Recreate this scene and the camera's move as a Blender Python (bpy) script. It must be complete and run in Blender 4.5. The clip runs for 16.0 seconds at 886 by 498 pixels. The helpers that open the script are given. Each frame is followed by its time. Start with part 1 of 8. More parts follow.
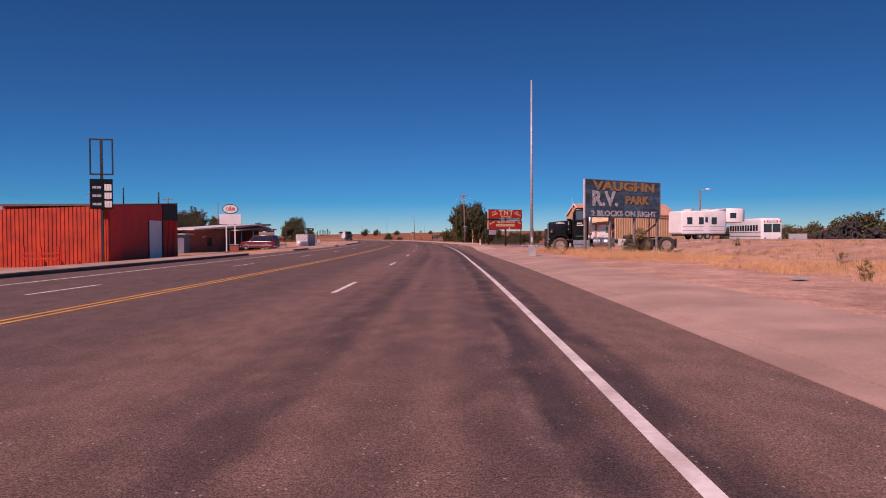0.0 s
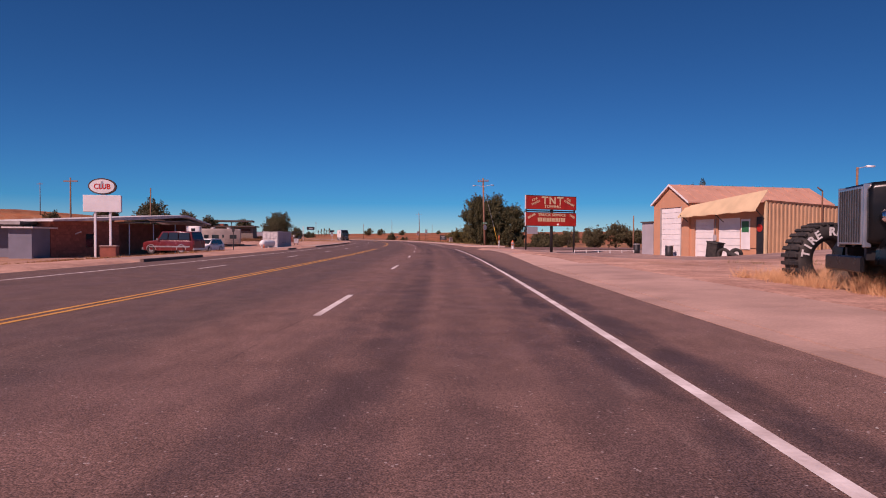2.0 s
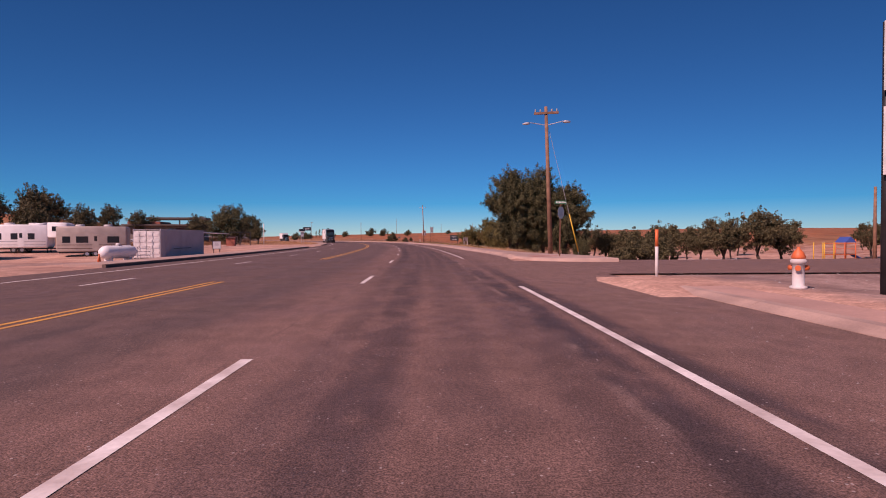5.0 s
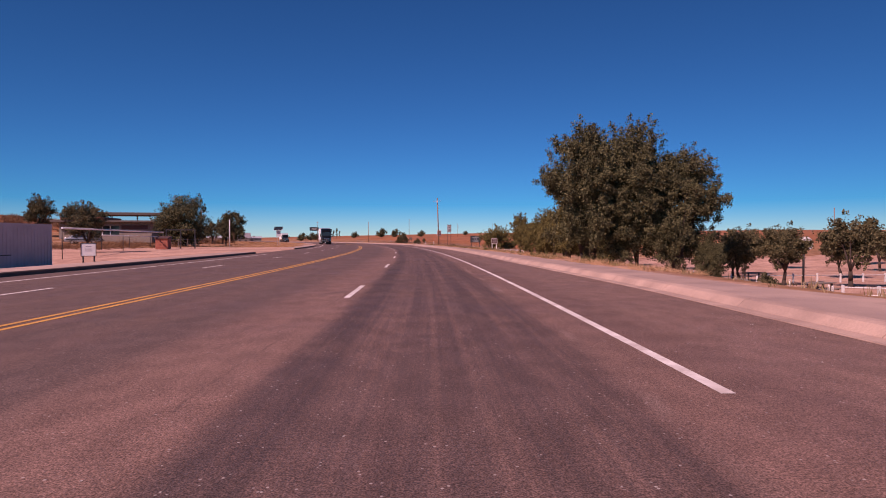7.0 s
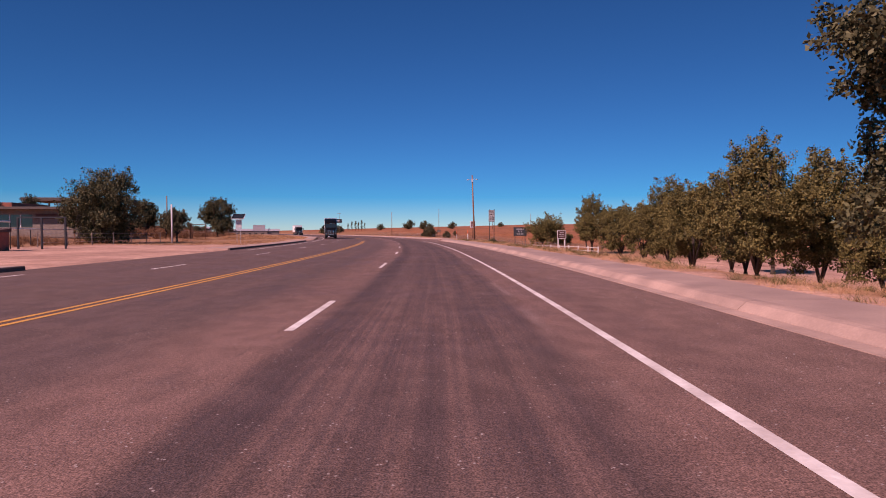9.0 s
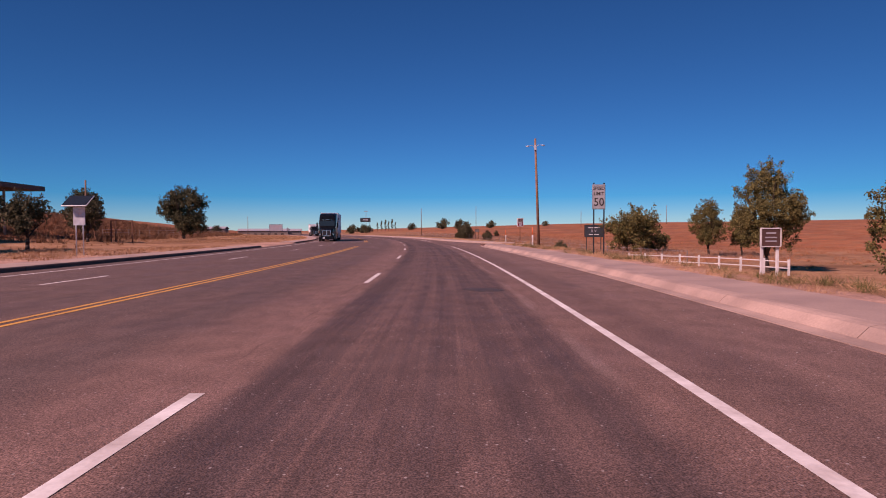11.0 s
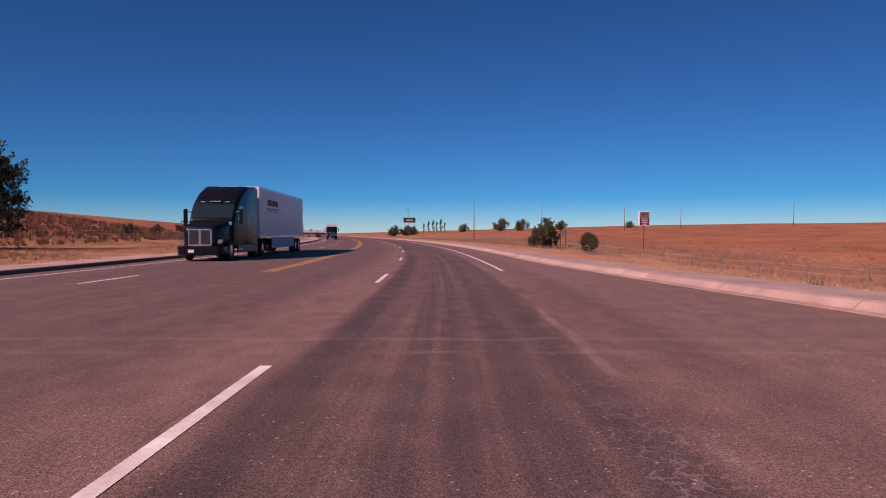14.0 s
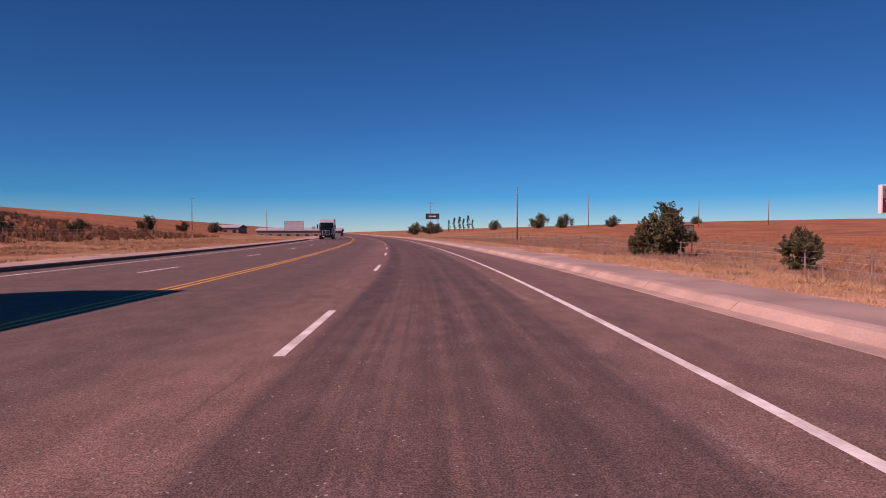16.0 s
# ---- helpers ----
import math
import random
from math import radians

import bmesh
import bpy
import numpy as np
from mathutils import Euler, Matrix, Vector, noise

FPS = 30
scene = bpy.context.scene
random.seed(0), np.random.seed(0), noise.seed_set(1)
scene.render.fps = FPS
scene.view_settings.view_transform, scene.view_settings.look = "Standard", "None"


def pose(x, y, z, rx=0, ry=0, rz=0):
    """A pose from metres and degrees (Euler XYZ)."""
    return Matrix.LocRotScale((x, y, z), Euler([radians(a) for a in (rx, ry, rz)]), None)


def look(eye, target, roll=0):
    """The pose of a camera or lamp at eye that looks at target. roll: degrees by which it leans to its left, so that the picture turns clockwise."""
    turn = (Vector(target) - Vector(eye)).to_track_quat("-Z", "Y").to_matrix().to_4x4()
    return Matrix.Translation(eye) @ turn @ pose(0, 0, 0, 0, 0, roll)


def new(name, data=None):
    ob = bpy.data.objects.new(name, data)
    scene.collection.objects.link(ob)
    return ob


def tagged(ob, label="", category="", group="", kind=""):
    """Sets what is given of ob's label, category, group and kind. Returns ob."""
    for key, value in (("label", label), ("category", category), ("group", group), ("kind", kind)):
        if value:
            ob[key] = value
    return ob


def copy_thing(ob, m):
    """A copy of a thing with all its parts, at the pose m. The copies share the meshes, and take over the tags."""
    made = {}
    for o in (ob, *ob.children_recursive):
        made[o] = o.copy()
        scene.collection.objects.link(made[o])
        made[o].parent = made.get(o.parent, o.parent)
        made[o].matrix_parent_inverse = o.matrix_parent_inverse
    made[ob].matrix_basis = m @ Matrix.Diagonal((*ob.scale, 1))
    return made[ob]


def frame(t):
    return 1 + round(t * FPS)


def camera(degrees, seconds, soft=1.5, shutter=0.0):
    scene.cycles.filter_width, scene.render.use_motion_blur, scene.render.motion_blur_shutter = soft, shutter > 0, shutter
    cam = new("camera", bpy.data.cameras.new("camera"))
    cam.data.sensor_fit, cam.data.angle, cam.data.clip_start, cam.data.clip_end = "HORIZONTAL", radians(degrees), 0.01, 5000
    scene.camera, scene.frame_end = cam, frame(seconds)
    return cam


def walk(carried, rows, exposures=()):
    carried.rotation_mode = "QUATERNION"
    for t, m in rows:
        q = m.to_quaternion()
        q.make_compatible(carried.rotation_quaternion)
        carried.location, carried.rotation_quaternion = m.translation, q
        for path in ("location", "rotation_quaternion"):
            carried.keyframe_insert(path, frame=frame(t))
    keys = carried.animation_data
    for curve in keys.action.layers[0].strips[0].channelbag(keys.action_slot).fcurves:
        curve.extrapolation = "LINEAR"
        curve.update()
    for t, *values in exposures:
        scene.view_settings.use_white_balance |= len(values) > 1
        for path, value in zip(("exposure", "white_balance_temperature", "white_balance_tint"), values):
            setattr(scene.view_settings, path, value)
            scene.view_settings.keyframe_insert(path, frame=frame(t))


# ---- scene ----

# ---- camera and walk ----
cam = camera(75.0, 16.0, soft=1.0)
PATH = [
    (0, (3.02, 6.70, 1.195), (2.65, 16.69, 0.990), -0.30),
    (0.5, (2.61, 14.22, 1.161), (2.14, 24.21, 0.944), -0.40),
    (1, (2.31, 21.22, 1.128), (1.78, 31.21, 0.923), -0.14),
    (1.5, (1.93, 28.24, 1.116), (1.39, 38.23, 0.931), 0.01),
    (2, (1.55, 35.36, 1.119), (1.04, 45.34, 0.926), 0.27),
    (2.5, (1.24, 42.49, 1.125), (0.77, 52.47, 0.926), 0.37),
    (3, (0.93, 49.51, 1.140), (0.44, 59.50, 0.969), 0.03),
    (3.5, (0.57, 56.49, 1.143), (0.04, 66.47, 0.959), -0.08),
    (4, (0.16, 63.54, 1.159), (-0.43, 73.52, 0.961), -0.13),
    (6.5, (-3.10, 98.44, 1.131), (-3.94, 108.41, 0.963), -0.12),
    (7, (-3.78, 105.31, 1.143), (-4.72, 115.27, 0.976), -0.00),
    (7.5, (-4.53, 112.37, 1.199), (-5.60, 122.31, 0.971), 0.13),
    (8, (-5.33, 119.50, 1.202), (-6.53, 129.42, 0.943), 0.08),
    (8.5, (-6.22, 126.68, 1.190), (-7.55, 136.59, 0.900), -0.12),
    (9, (-7.25, 133.88, 1.195), (-8.73, 143.77, 0.896), -0.13),
    (11.5, (-13.97, 171.51, 1.163), (-16.20, 181.25, 0.866), -0.24),
    (12, (-15.71, 179.32, 1.150), (-18.07, 189.04, 0.858), -0.21),
    (12.5, (-17.57, 187.04, 1.162), (-20.08, 196.71, 0.887), 0.05),
    (13, (-19.49, 194.71, 1.154), (-22.18, 204.34, 0.887), -0.05),
    (13.5, (-21.57, 202.45, 1.155), (-24.43, 212.02, 0.870), 0.00),
    (14, (-23.86, 210.27, 1.208), (-26.86, 219.80, 0.951), 0.01),
    (14.5, (-26.40, 218.13, 1.177), (-29.52, 227.63, 0.918), -0.02),
    (15, (-29.06, 226.02, 1.141), (-32.28, 235.48, 0.930), 0.03),
    (15.5, (-31.82, 233.92, 1.161), (-35.14, 243.35, 0.901), -0.16),
    (16, (-34.69, 241.77, 1.175), (-38.11, 251.16, 0.887), -0.10),
]
walk(cam, [(t, look(eye, target, roll)) for t, eye, target, roll in PATH],
     exposures=[(0, -0.27, 7850, 54), (4.0, -0.27, 7850, 54), (6.5, -0.07, 7850, 57), (9.0, -0.07, 7850, 57), (11.5, -0.16, 7850, 57), (16, -0.16, 7850, 57)])

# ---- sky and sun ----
# SKY_AZ is turned off the lamp's azimuth to suit the camera's view of the sky
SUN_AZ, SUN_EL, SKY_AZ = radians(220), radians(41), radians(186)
world = bpy.data.worlds.new("sky")
scene.world = world
world.use_nodes = True
wn = world.node_tree
sky = wn.nodes.new("ShaderNodeTexSky")
sky.sky_type, sky.sun_disc = "NISHITA", False
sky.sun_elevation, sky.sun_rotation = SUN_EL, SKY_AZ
sky.altitude, sky.air_density, sky.dust_density, sky.ozone_density = 2500, 1.0, 0.0, 4.0
# thin dry air: a deeper blue than the model gives
deep, rich = wn.nodes.new("ShaderNodeMix"), wn.nodes.new("ShaderNodeHueSaturation")
deep.data_type, deep.blend_type = "RGBA", "MULTIPLY"
deep.inputs["Factor"].default_value, deep.inputs["B"].default_value = 1.0, (0.62 * 1.75, 0.95 * 3.1, 1.12 * 5.6, 1)
rich.inputs["Saturation"].default_value = 1.42
# and an even one: less glare along the horizon
norm, even = wn.nodes.new("ShaderNodeMix"), wn.nodes.new("ShaderNodeGamma")
norm.data_type, norm.blend_type = "RGBA", "MULTIPLY"
norm.inputs["Factor"].default_value, norm.inputs["B"].default_value = 1.0, (1 / 1.75, 1 / 3.1, 1 / 5.6, 1)
even.inputs["Gamma"].default_value = 1.04
wn.links.new(sky.outputs["Color"], norm.inputs["A"])
wn.links.new(norm.outputs["Result"], even.inputs["Color"])
wn.links.new(even.outputs["Color"], deep.inputs["A"])
wn.links.new(deep.outputs["Result"], rich.inputs["Color"])
wn.links.new(rich.outputs["Color"], wn.nodes["Background"].inputs["Color"])
wn.nodes["Background"].inputs["Strength"].default_value = 0.071
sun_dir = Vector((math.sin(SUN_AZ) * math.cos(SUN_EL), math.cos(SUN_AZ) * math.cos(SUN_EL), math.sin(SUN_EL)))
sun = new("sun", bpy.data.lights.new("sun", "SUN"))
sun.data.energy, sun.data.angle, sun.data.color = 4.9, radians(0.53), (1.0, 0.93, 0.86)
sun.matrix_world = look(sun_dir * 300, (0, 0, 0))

# ---- materials ----
def mat(name, color, rough=0.7, metal=0.0, var=0.25, scale=3.0, fine=60.0, bump=0.15, tint=None, spec=0.5, rand=0.0, dist=0.01):
    """A surface with stains at one scale and grain at a finer one, in metres of the object's own space."""
    m = bpy.data.materials.new(name)
    m.use_nodes = True
    nt = m.node_tree
    b = nt.nodes["Principled BSDF"]
    N, L = nt.nodes.new, nt.links.new
    co = N("ShaderNodeTexCoord")
    n1, n2 = N("ShaderNodeTexNoise"), N("ShaderNodeTexNoise")
    n1.inputs["Scale"].default_value, n2.inputs["Scale"].default_value = scale, fine
    n1.inputs["Detail"].default_value, n2.inputs["Detail"].default_value = 5, 3
    L(co.outputs["Object"], n1.inputs["Vector"]), L(co.outputs["Object"], n2.inputs["Vector"])
    ramp = N("ShaderNodeValToRGB")
    c2 = tint or tuple(c * (1 - var) for c in color)
    ramp.color_ramp.elements[0].position, ramp.color_ramp.elements[1].position = 0.35, 0.65
    ramp.color_ramp.elements[0].color, ramp.color_ramp.elements[1].color = (*c2, 1), (*color, 1)
    L(n1.outputs["Fac"], ramp.inputs["Fac"])
    mul = N("ShaderNodeMix")
    mul.data_type, mul.blend_type = "RGBA", "MULTIPLY"
    mul.inputs["Factor"].default_value = 1.0
    grey = N("ShaderNodeMapRange")
    grey.inputs["To Min"].default_value, grey.inputs["To Max"].default_value = 1 - 0.7 * var, 1 + 0.5 * var
    L(n2.outputs["Fac"], grey.inputs["Value"])
    L(ramp.outputs["Color"], mul.inputs["A"]), L(grey.outputs["Result"], mul.inputs["B"])
    out = mul.outputs["Result"]
    if rand:
        info, hsv, mr = N("ShaderNodeObjectInfo"), N("ShaderNodeHueSaturation"), N("ShaderNodeMapRange")
        mr.inputs["To Min"].default_value, mr.inputs["To Max"].default_value = 1 - rand, 1 + rand
        L(info.outputs["Random"], mr.inputs["Value"]), L(mr.outputs["Result"], hsv.inputs["Value"])
        L(out, hsv.inputs["Color"])
        out = hsv.outputs["Color"]
    L(out, b.inputs["Base Color"])
    rr = N("ShaderNodeMapRange")
    rr.inputs["To Min"].default_value, rr.inputs["To Max"].default_value = max(0.03, rough - 0.12), min(1, rough + 0.12)
    L(n1.outputs["Fac"], rr.inputs["Value"]), L(rr.outputs["Result"], b.inputs["Roughness"])
    b.inputs["Metallic"].default_value = metal
    b.inputs["Specular IOR Level"].default_value = spec
    if bump:
        bp = N("ShaderNodeBump")
        bp.inputs["Strength"].default_value, bp.inputs["Distance"].default_value = bump, dist
        L(n2.outputs["Fac"], bp.inputs["Height"]), L(bp.outputs["Normal"], b.inputs["Normal"])
    return m


def leafmat(name, dark, light):
    m = bpy.data.materials.new(name)
    m.use_nodes = True
    nt = m.node_tree
    b = nt.nodes["Principled BSDF"]
    N, L = nt.nodes.new, nt.links.new
    geo, ramp, tc, noi, mx = N("ShaderNodeNewGeometry"), N("ShaderNodeValToRGB"), N("ShaderNodeTexCoord"), N("ShaderNodeTexNoise"), N("ShaderNodeMath")
    noi.inputs["Scale"].default_value = 0.9
    mx.operation = "ADD"
    L(tc.outputs["Object"], noi.inputs["Vector"])
    L(geo.outputs["Random Per Island"], mx.inputs[0]), L(noi.outputs["Fac"], mx.inputs[1])
    hal = N("ShaderNodeMath")
    hal.operation = "MULTIPLY"
    hal.inputs[1].default_value = 0.5
    L(mx.outputs[0], hal.inputs[0]), L(hal.outputs[0], ramp.inputs["Fac"])
    ramp.color_ramp.elements[0].position, ramp.color_ramp.elements[1].position = 0.2, 0.85
    ramp.color_ramp.elements[0].color, ramp.color_ramp.elements[1].color = (*dark, 1), (*light, 1)
    L(ramp.outputs["Color"], b.inputs["Base Color"])
    b.inputs["Roughness"].default_value = 0.65
    b.inputs["Specular IOR Level"].default_value = 0.25
    return m


def glassmat(name, color=(0.02, 0.025, 0.03), rough=0.08):
    m = bpy.data.materials.new(name)
    m.use_nodes = True
    b = m.node_tree.nodes["Principled BSDF"]
    b.inputs["Base Color"].default_value = (*color, 1)
    b.inputs["Roughness"].default_value = rough
    b.inputs["Specular IOR Level"].default_value = 0.8
    return m


def asphaltmat():
    """Worn reddish asphalt: aggregate grain, darker wheel tracks along the lanes, tar spots and breaks.
    The mesh carries the lane offset and the station in its UV map, in metres."""
    m = bpy.data.materials.new("asphalt")
    m.use_nodes = True
    nt = m.node_tree
    b = nt.nodes["Principled BSDF"]
    N, L = nt.nodes.new, nt.links.new
    uv = N("ShaderNodeUVMap")
    sep = N("ShaderNodeSeparateXYZ")
    L(uv.outputs["UV"], sep.inputs[0])

    def noise(scale, detail=4, sx=1.0, sy=1.0):
        mp, n = N("ShaderNodeMapping"), N("ShaderNodeTexNoise")
        mp.inputs["Scale"].default_value = (sx, sy, 1)
        n.inputs["Scale"].default_value, n.inputs["Detail"].default_value = scale, detail
        L(uv.outputs["UV"], mp.inputs["Vector"]), L(mp.outputs["Vector"], n.inputs["Vector"])
        return n.outputs["Fac"]

    def math_(op, a, v):
        n = N("ShaderNodeMath")
        n.operation = op
        for k, x in enumerate((a, v)):
            if hasattr(x, "default_value"):
                L(x, n.inputs[k])
            else:
                n.inputs[k].default_value = x
        return n.outputs[0]

    def rng(v, a, c, lo, hi):
        n = N("ShaderNodeMapRange")
        n.interpolation_type = "SMOOTHSTEP"
        for k, x in zip(("From Min", "From Max", "To Min", "To Max"), (a, c, lo, hi)):
            n.inputs[k].default_value = x
        L(v, n.inputs["Value"])
        return n.outputs["Result"]

    def mix(f, a, c):
        n = N("ShaderNodeMix")
        n.data_type = "RGBA"
        for key, x in (("Factor", f), ("A", a), ("B", c)):
            if isinstance(x, (tuple, float)):
                n.inputs[key].default_value = x if isinstance(x, float) else (*x, 1)
            else:
                L(x, n.inputs[key])
        return n.outputs["Result"]

    # offsets drift a little along the way
    wob = math_("MULTIPLY", math_("SUBTRACT", noise(0.05, 2), 0.5), 0.35)
    off = math_("ADD", sep.outputs["X"], wob)
    rag = math_("ADD", off, math_("MULTIPLY", math_("SUBTRACT", noise(1.1, 6, 1.0, 0.35), 0.5), 0.35))

    def bands(rows, at):
        """Soft dark bands along the lanes: centre, half width and strength of each."""
        out = None
        for centre, half, power in rows:
            band = rng(math_("ABSOLUTE", math_("SUBTRACT", at, centre), 0), half * 0.25, half, power, 0.0)
            out = band if out is None else math_("MAXIMUM", out, band)
        return out

    patch = rng(noise(0.16, 4, 1.0, 0.5), 0.34, 0.54, 0.45, 1.0)
    blot = rng(noise(1.7, 7, 1.0, 0.5), 0.36, 0.54, 0.45, 1.0)
    thin = rng(noise(1.0, 6, 13.0, 0.10), 0.38, 0.64, 0.0, 1.0)
    second = rng(sep.outputs["Y"], 90, 108, 0.0, 1.0)
    first = math_("SUBTRACT", 1.0, second)
    base = mix(rng(noise(0.16, 5, 1.0, 0.35), 0.38, 0.62, 0.0, 1.0), (0.186, 0.104, 0.084), (0.226, 0.125, 0.100))
    # the lanes of the far side are older and greyer, with broad dark wheel paths
    base = mix(rng(sep.outputs["X"], -2.0, -0.4, 0.8, 0.0), base, (0.150, 0.090, 0.076))
    farlane = math_("MULTIPLY", bands(((-1.75, 0.75, 0.55), (-3.1, 0.6, 0.45), (-5.0, 0.7, 0.4), (-6.2, 0.6, 0.35), (-8.3, 0.8, 0.4)), off), rng(noise(0.12, 3, 1.0, 0.35), 0.35, 0.6, 0.5, 1.0))
    base = mix(farlane, base, (0.118, 0.076, 0.067))
    base = mix(rng(rag, 4.2, 4.8, 0.0, 0.6), base, (0.235, 0.135, 0.108))
    # first stretch: an inner wheel track, and dark sealed wear on both sides of the edge line
    wear = math_("MULTIPLY", math_("MULTIPLY", bands(((1.2, 0.45, 0.6), (2.05, 0.4, 0.28), (2.9, 0.4, 0.4), (0.72, 0.35, 0.35)), rag), math_("MULTIPLY", patch, blot)), first)
    base = mix(wear, base, (0.046, 0.032, 0.035))
    sealed = math_("MULTIPLY", math_("MULTIPLY", bands(((3.36, 0.34, 0.8), (4.0, 0.34, 0.75)), rag), blot), first)
    base = mix(sealed, base, (0.046, 0.033, 0.037))
    # past the first junction the near lane is a darker, streaky mix between two ragged seams
    lane = math_("MULTIPLY", math_("MULTIPLY", rng(rag, 0.10, 0.34, 0.0, 1.0), rng(rag, 2.9, 3.35, 1.0, 0.0)), second)
    base = mix(math_("MULTIPLY", lane, math_("ADD", math_("MULTIPLY", thin, 0.35), 0.45)), base, (0.112, 0.068, 0.060))
    lines = math_("MULTIPLY", bands(((0.48, 0.40, 0.6), (1.40, 0.22, 0.28), (1.76, 0.18, 0.4), (2.28, 0.28, 0.45), (2.82, 0.34, 0.36), (4.2, 0.6, 0.2)), off), math_("MULTIPLY", math_("MULTIPLY", second, patch), math_("ADD", math_("MULTIPLY", blot, 0.6), 0.3)))
    base = mix(lines, base, (0.046, 0.032, 0.034))
    base = mix(math_("MULTIPLY", thin, 0.10), base, (0.115, 0.078, 0.074))
    # the pale strip along the lane line and a thin pale seam beside the edge line
    pale = math_("MULTIPLY", rng(math_("ABSOLUTE", math_("ADD", rag, 0.28), 0), 0.15, 0.6, 0.3, 0.0), rng(noise(0.7, 4, 1.0, 0.3), 0.3, 0.6, 0.35, 1.0))
    base = mix(pale, base, (0.270, 0.150, 0.120))
    seamline = math_("MULTIPLY", rng(math_("ABSOLUTE", math_("SUBTRACT", rag, 3.17), 0), 0.02, 0.11, 0.5, 0.0), rng(noise(0.4, 4), 0.46, 0.6, 0.0, 1.0))
    base = mix(seamline, base, (0.30, 0.19, 0.16))
    # aggregate at three sizes, as dark pits and bright stone faces
    def shade(c, v):
        n = N("ShaderNodeMix")
        n.data_type, n.blend_type = "RGBA", "MULTIPLY"
        n.inputs["Factor"].default_value = 1.0
        L(c, n.inputs["A"]), L(v, n.inputs["B"])
        return n.outputs["Result"]

    base = shade(base, mix(1.0, (1.0, 1.0, 1.0), (0.96, 0.985, 1.0)))
    fineg = noise(85, 4)
    base = shade(base, rng(noise(3.2, 7, 1.0, 0.6), 0.34, 0.66, 0.88, 1.12))
    base = shade(base, rng(noise(30, 5), 0.33, 0.67, 0.78, 1.2))
    base = shade(base, rng(fineg, 0.30, 0.70, 0.45, 1.55))
    stone = N("ShaderNodeTexVoronoi")
    stone.inputs["Scale"].default_value = 17
    L(uv.outputs["UV"], stone.inputs["Vector"])
    base = mix(math_("MULTIPLY", rng(stone.outputs["Distance"], 0.10, 0.17, 0.75, 0.0), rng(noise(5, 2), 0.5, 0.6, 0.0, 1.0)), base, (0.50, 0.42, 0.39))
    base = mix(rng(noise(0.8, 6, 1.0, 0.45), 0.62, 0.74, 0.0, 0.35), base, (0.055, 0.043, 0.045))
    # web of pale cracks where the inner wheel path breaks up before the junction
    web = N("ShaderNodeTexVoronoi")
    web.feature = "DISTANCE_TO_EDGE"
    web.inputs["Scale"].default_value = 2.6
    wdis, wadd = N("ShaderNodeTexNoise"), N("ShaderNodeVectorMath")
    wdis.inputs["Scale"].default_value, wdis.inputs["Detail"].default_value = 3.0, 4
    wadd.operation = "ADD"
    L(uv.outputs["UV"], wdis.inputs["Vector"]), L(uv.outputs["UV"], wadd.inputs[0]), L(wdis.outputs["Color"], wadd.inputs[1])
    L(wadd.outputs[0], web.inputs["Vector"])
    area = math_("MULTIPLY", rng(math_("ABSOLUTE", math_("SUBTRACT", sep.outputs["X"], 3.0), 0), 0.3, 1.0, 1.0, 0.0), rng(math_("ABSOLUTE", math_("SUBTRACT", sep.outputs["Y"], 206.5), 0), 4, 11, 1.0, 0.0))
    area = math_("ADD", area, math_("MULTIPLY", rng(noise(0.09, 2), 0.60, 0.66, 0.0, 0.5), rng(math_("ABSOLUTE", math_("SUBTRACT", sep.outputs["X"], 2.9), 0), 0.4, 0.9, 1.0, 0.0)))
    base = mix(math_("MULTIPLY", math_("MULTIPLY", rng(web.outputs["Distance"], 0.0, 0.04, 0.38, 0.0), area), rng(noise(1.6, 3), 0.42, 0.56, 0.0, 1.0)), base, (0.42, 0.31, 0.28))
    # seams across the lanes, where the surfacing runs ended
    for at, w in ((133.6, 0.07), (215.4, 0.09), (216.1, 0.12)):
        wavy = math_("ADD", sep.outputs["Y"], math_("MULTIPLY", math_("SUBTRACT", noise(0.8, 4), 0.5), 0.5))
        seam = math_("MULTIPLY", rng(math_("ABSOLUTE", math_("SUBTRACT", wavy, at), 0), 0.01, w, 0.22, 0.0), rng(noise(1.2, 3), 0.35, 0.6, 0.2, 1.0))
        base = mix(seam, base, (0.33, 0.235, 0.21))
    # the cracked joint beside the lane line
    joint = math_("ADD", sep.outputs["X"], math_("MULTIPLY", math_("SUBTRACT", noise(1.5, 5), 0.5), 0.16))
    jl = math_("MULTIPLY", rng(math_("ABSOLUTE", math_("ADD", joint, 0.12), 0), 0.004, 0.025, 0.3, 0.0), rng(noise(0.5, 4), 0.5, 0.58, 0.0, 1.0))
    base = mix(jl, base, (0.03, 0.023, 0.023))
    L(base, b.inputs["Base Color"])
    L(rng(noise(0.5, 3), 0.3, 0.7, 0.72, 0.92), b.inputs["Roughness"])
    b.inputs["Specular IOR Level"].default_value = 0.3
    bp = N("ShaderNodeBump")
    bp.inputs["Strength"].default_value, bp.inputs["Distance"].default_value = 0.65, 0.008
    L(fineg, bp.inputs["Height"]), L(bp.outputs["Normal"], b.inputs["Normal"])
    return m


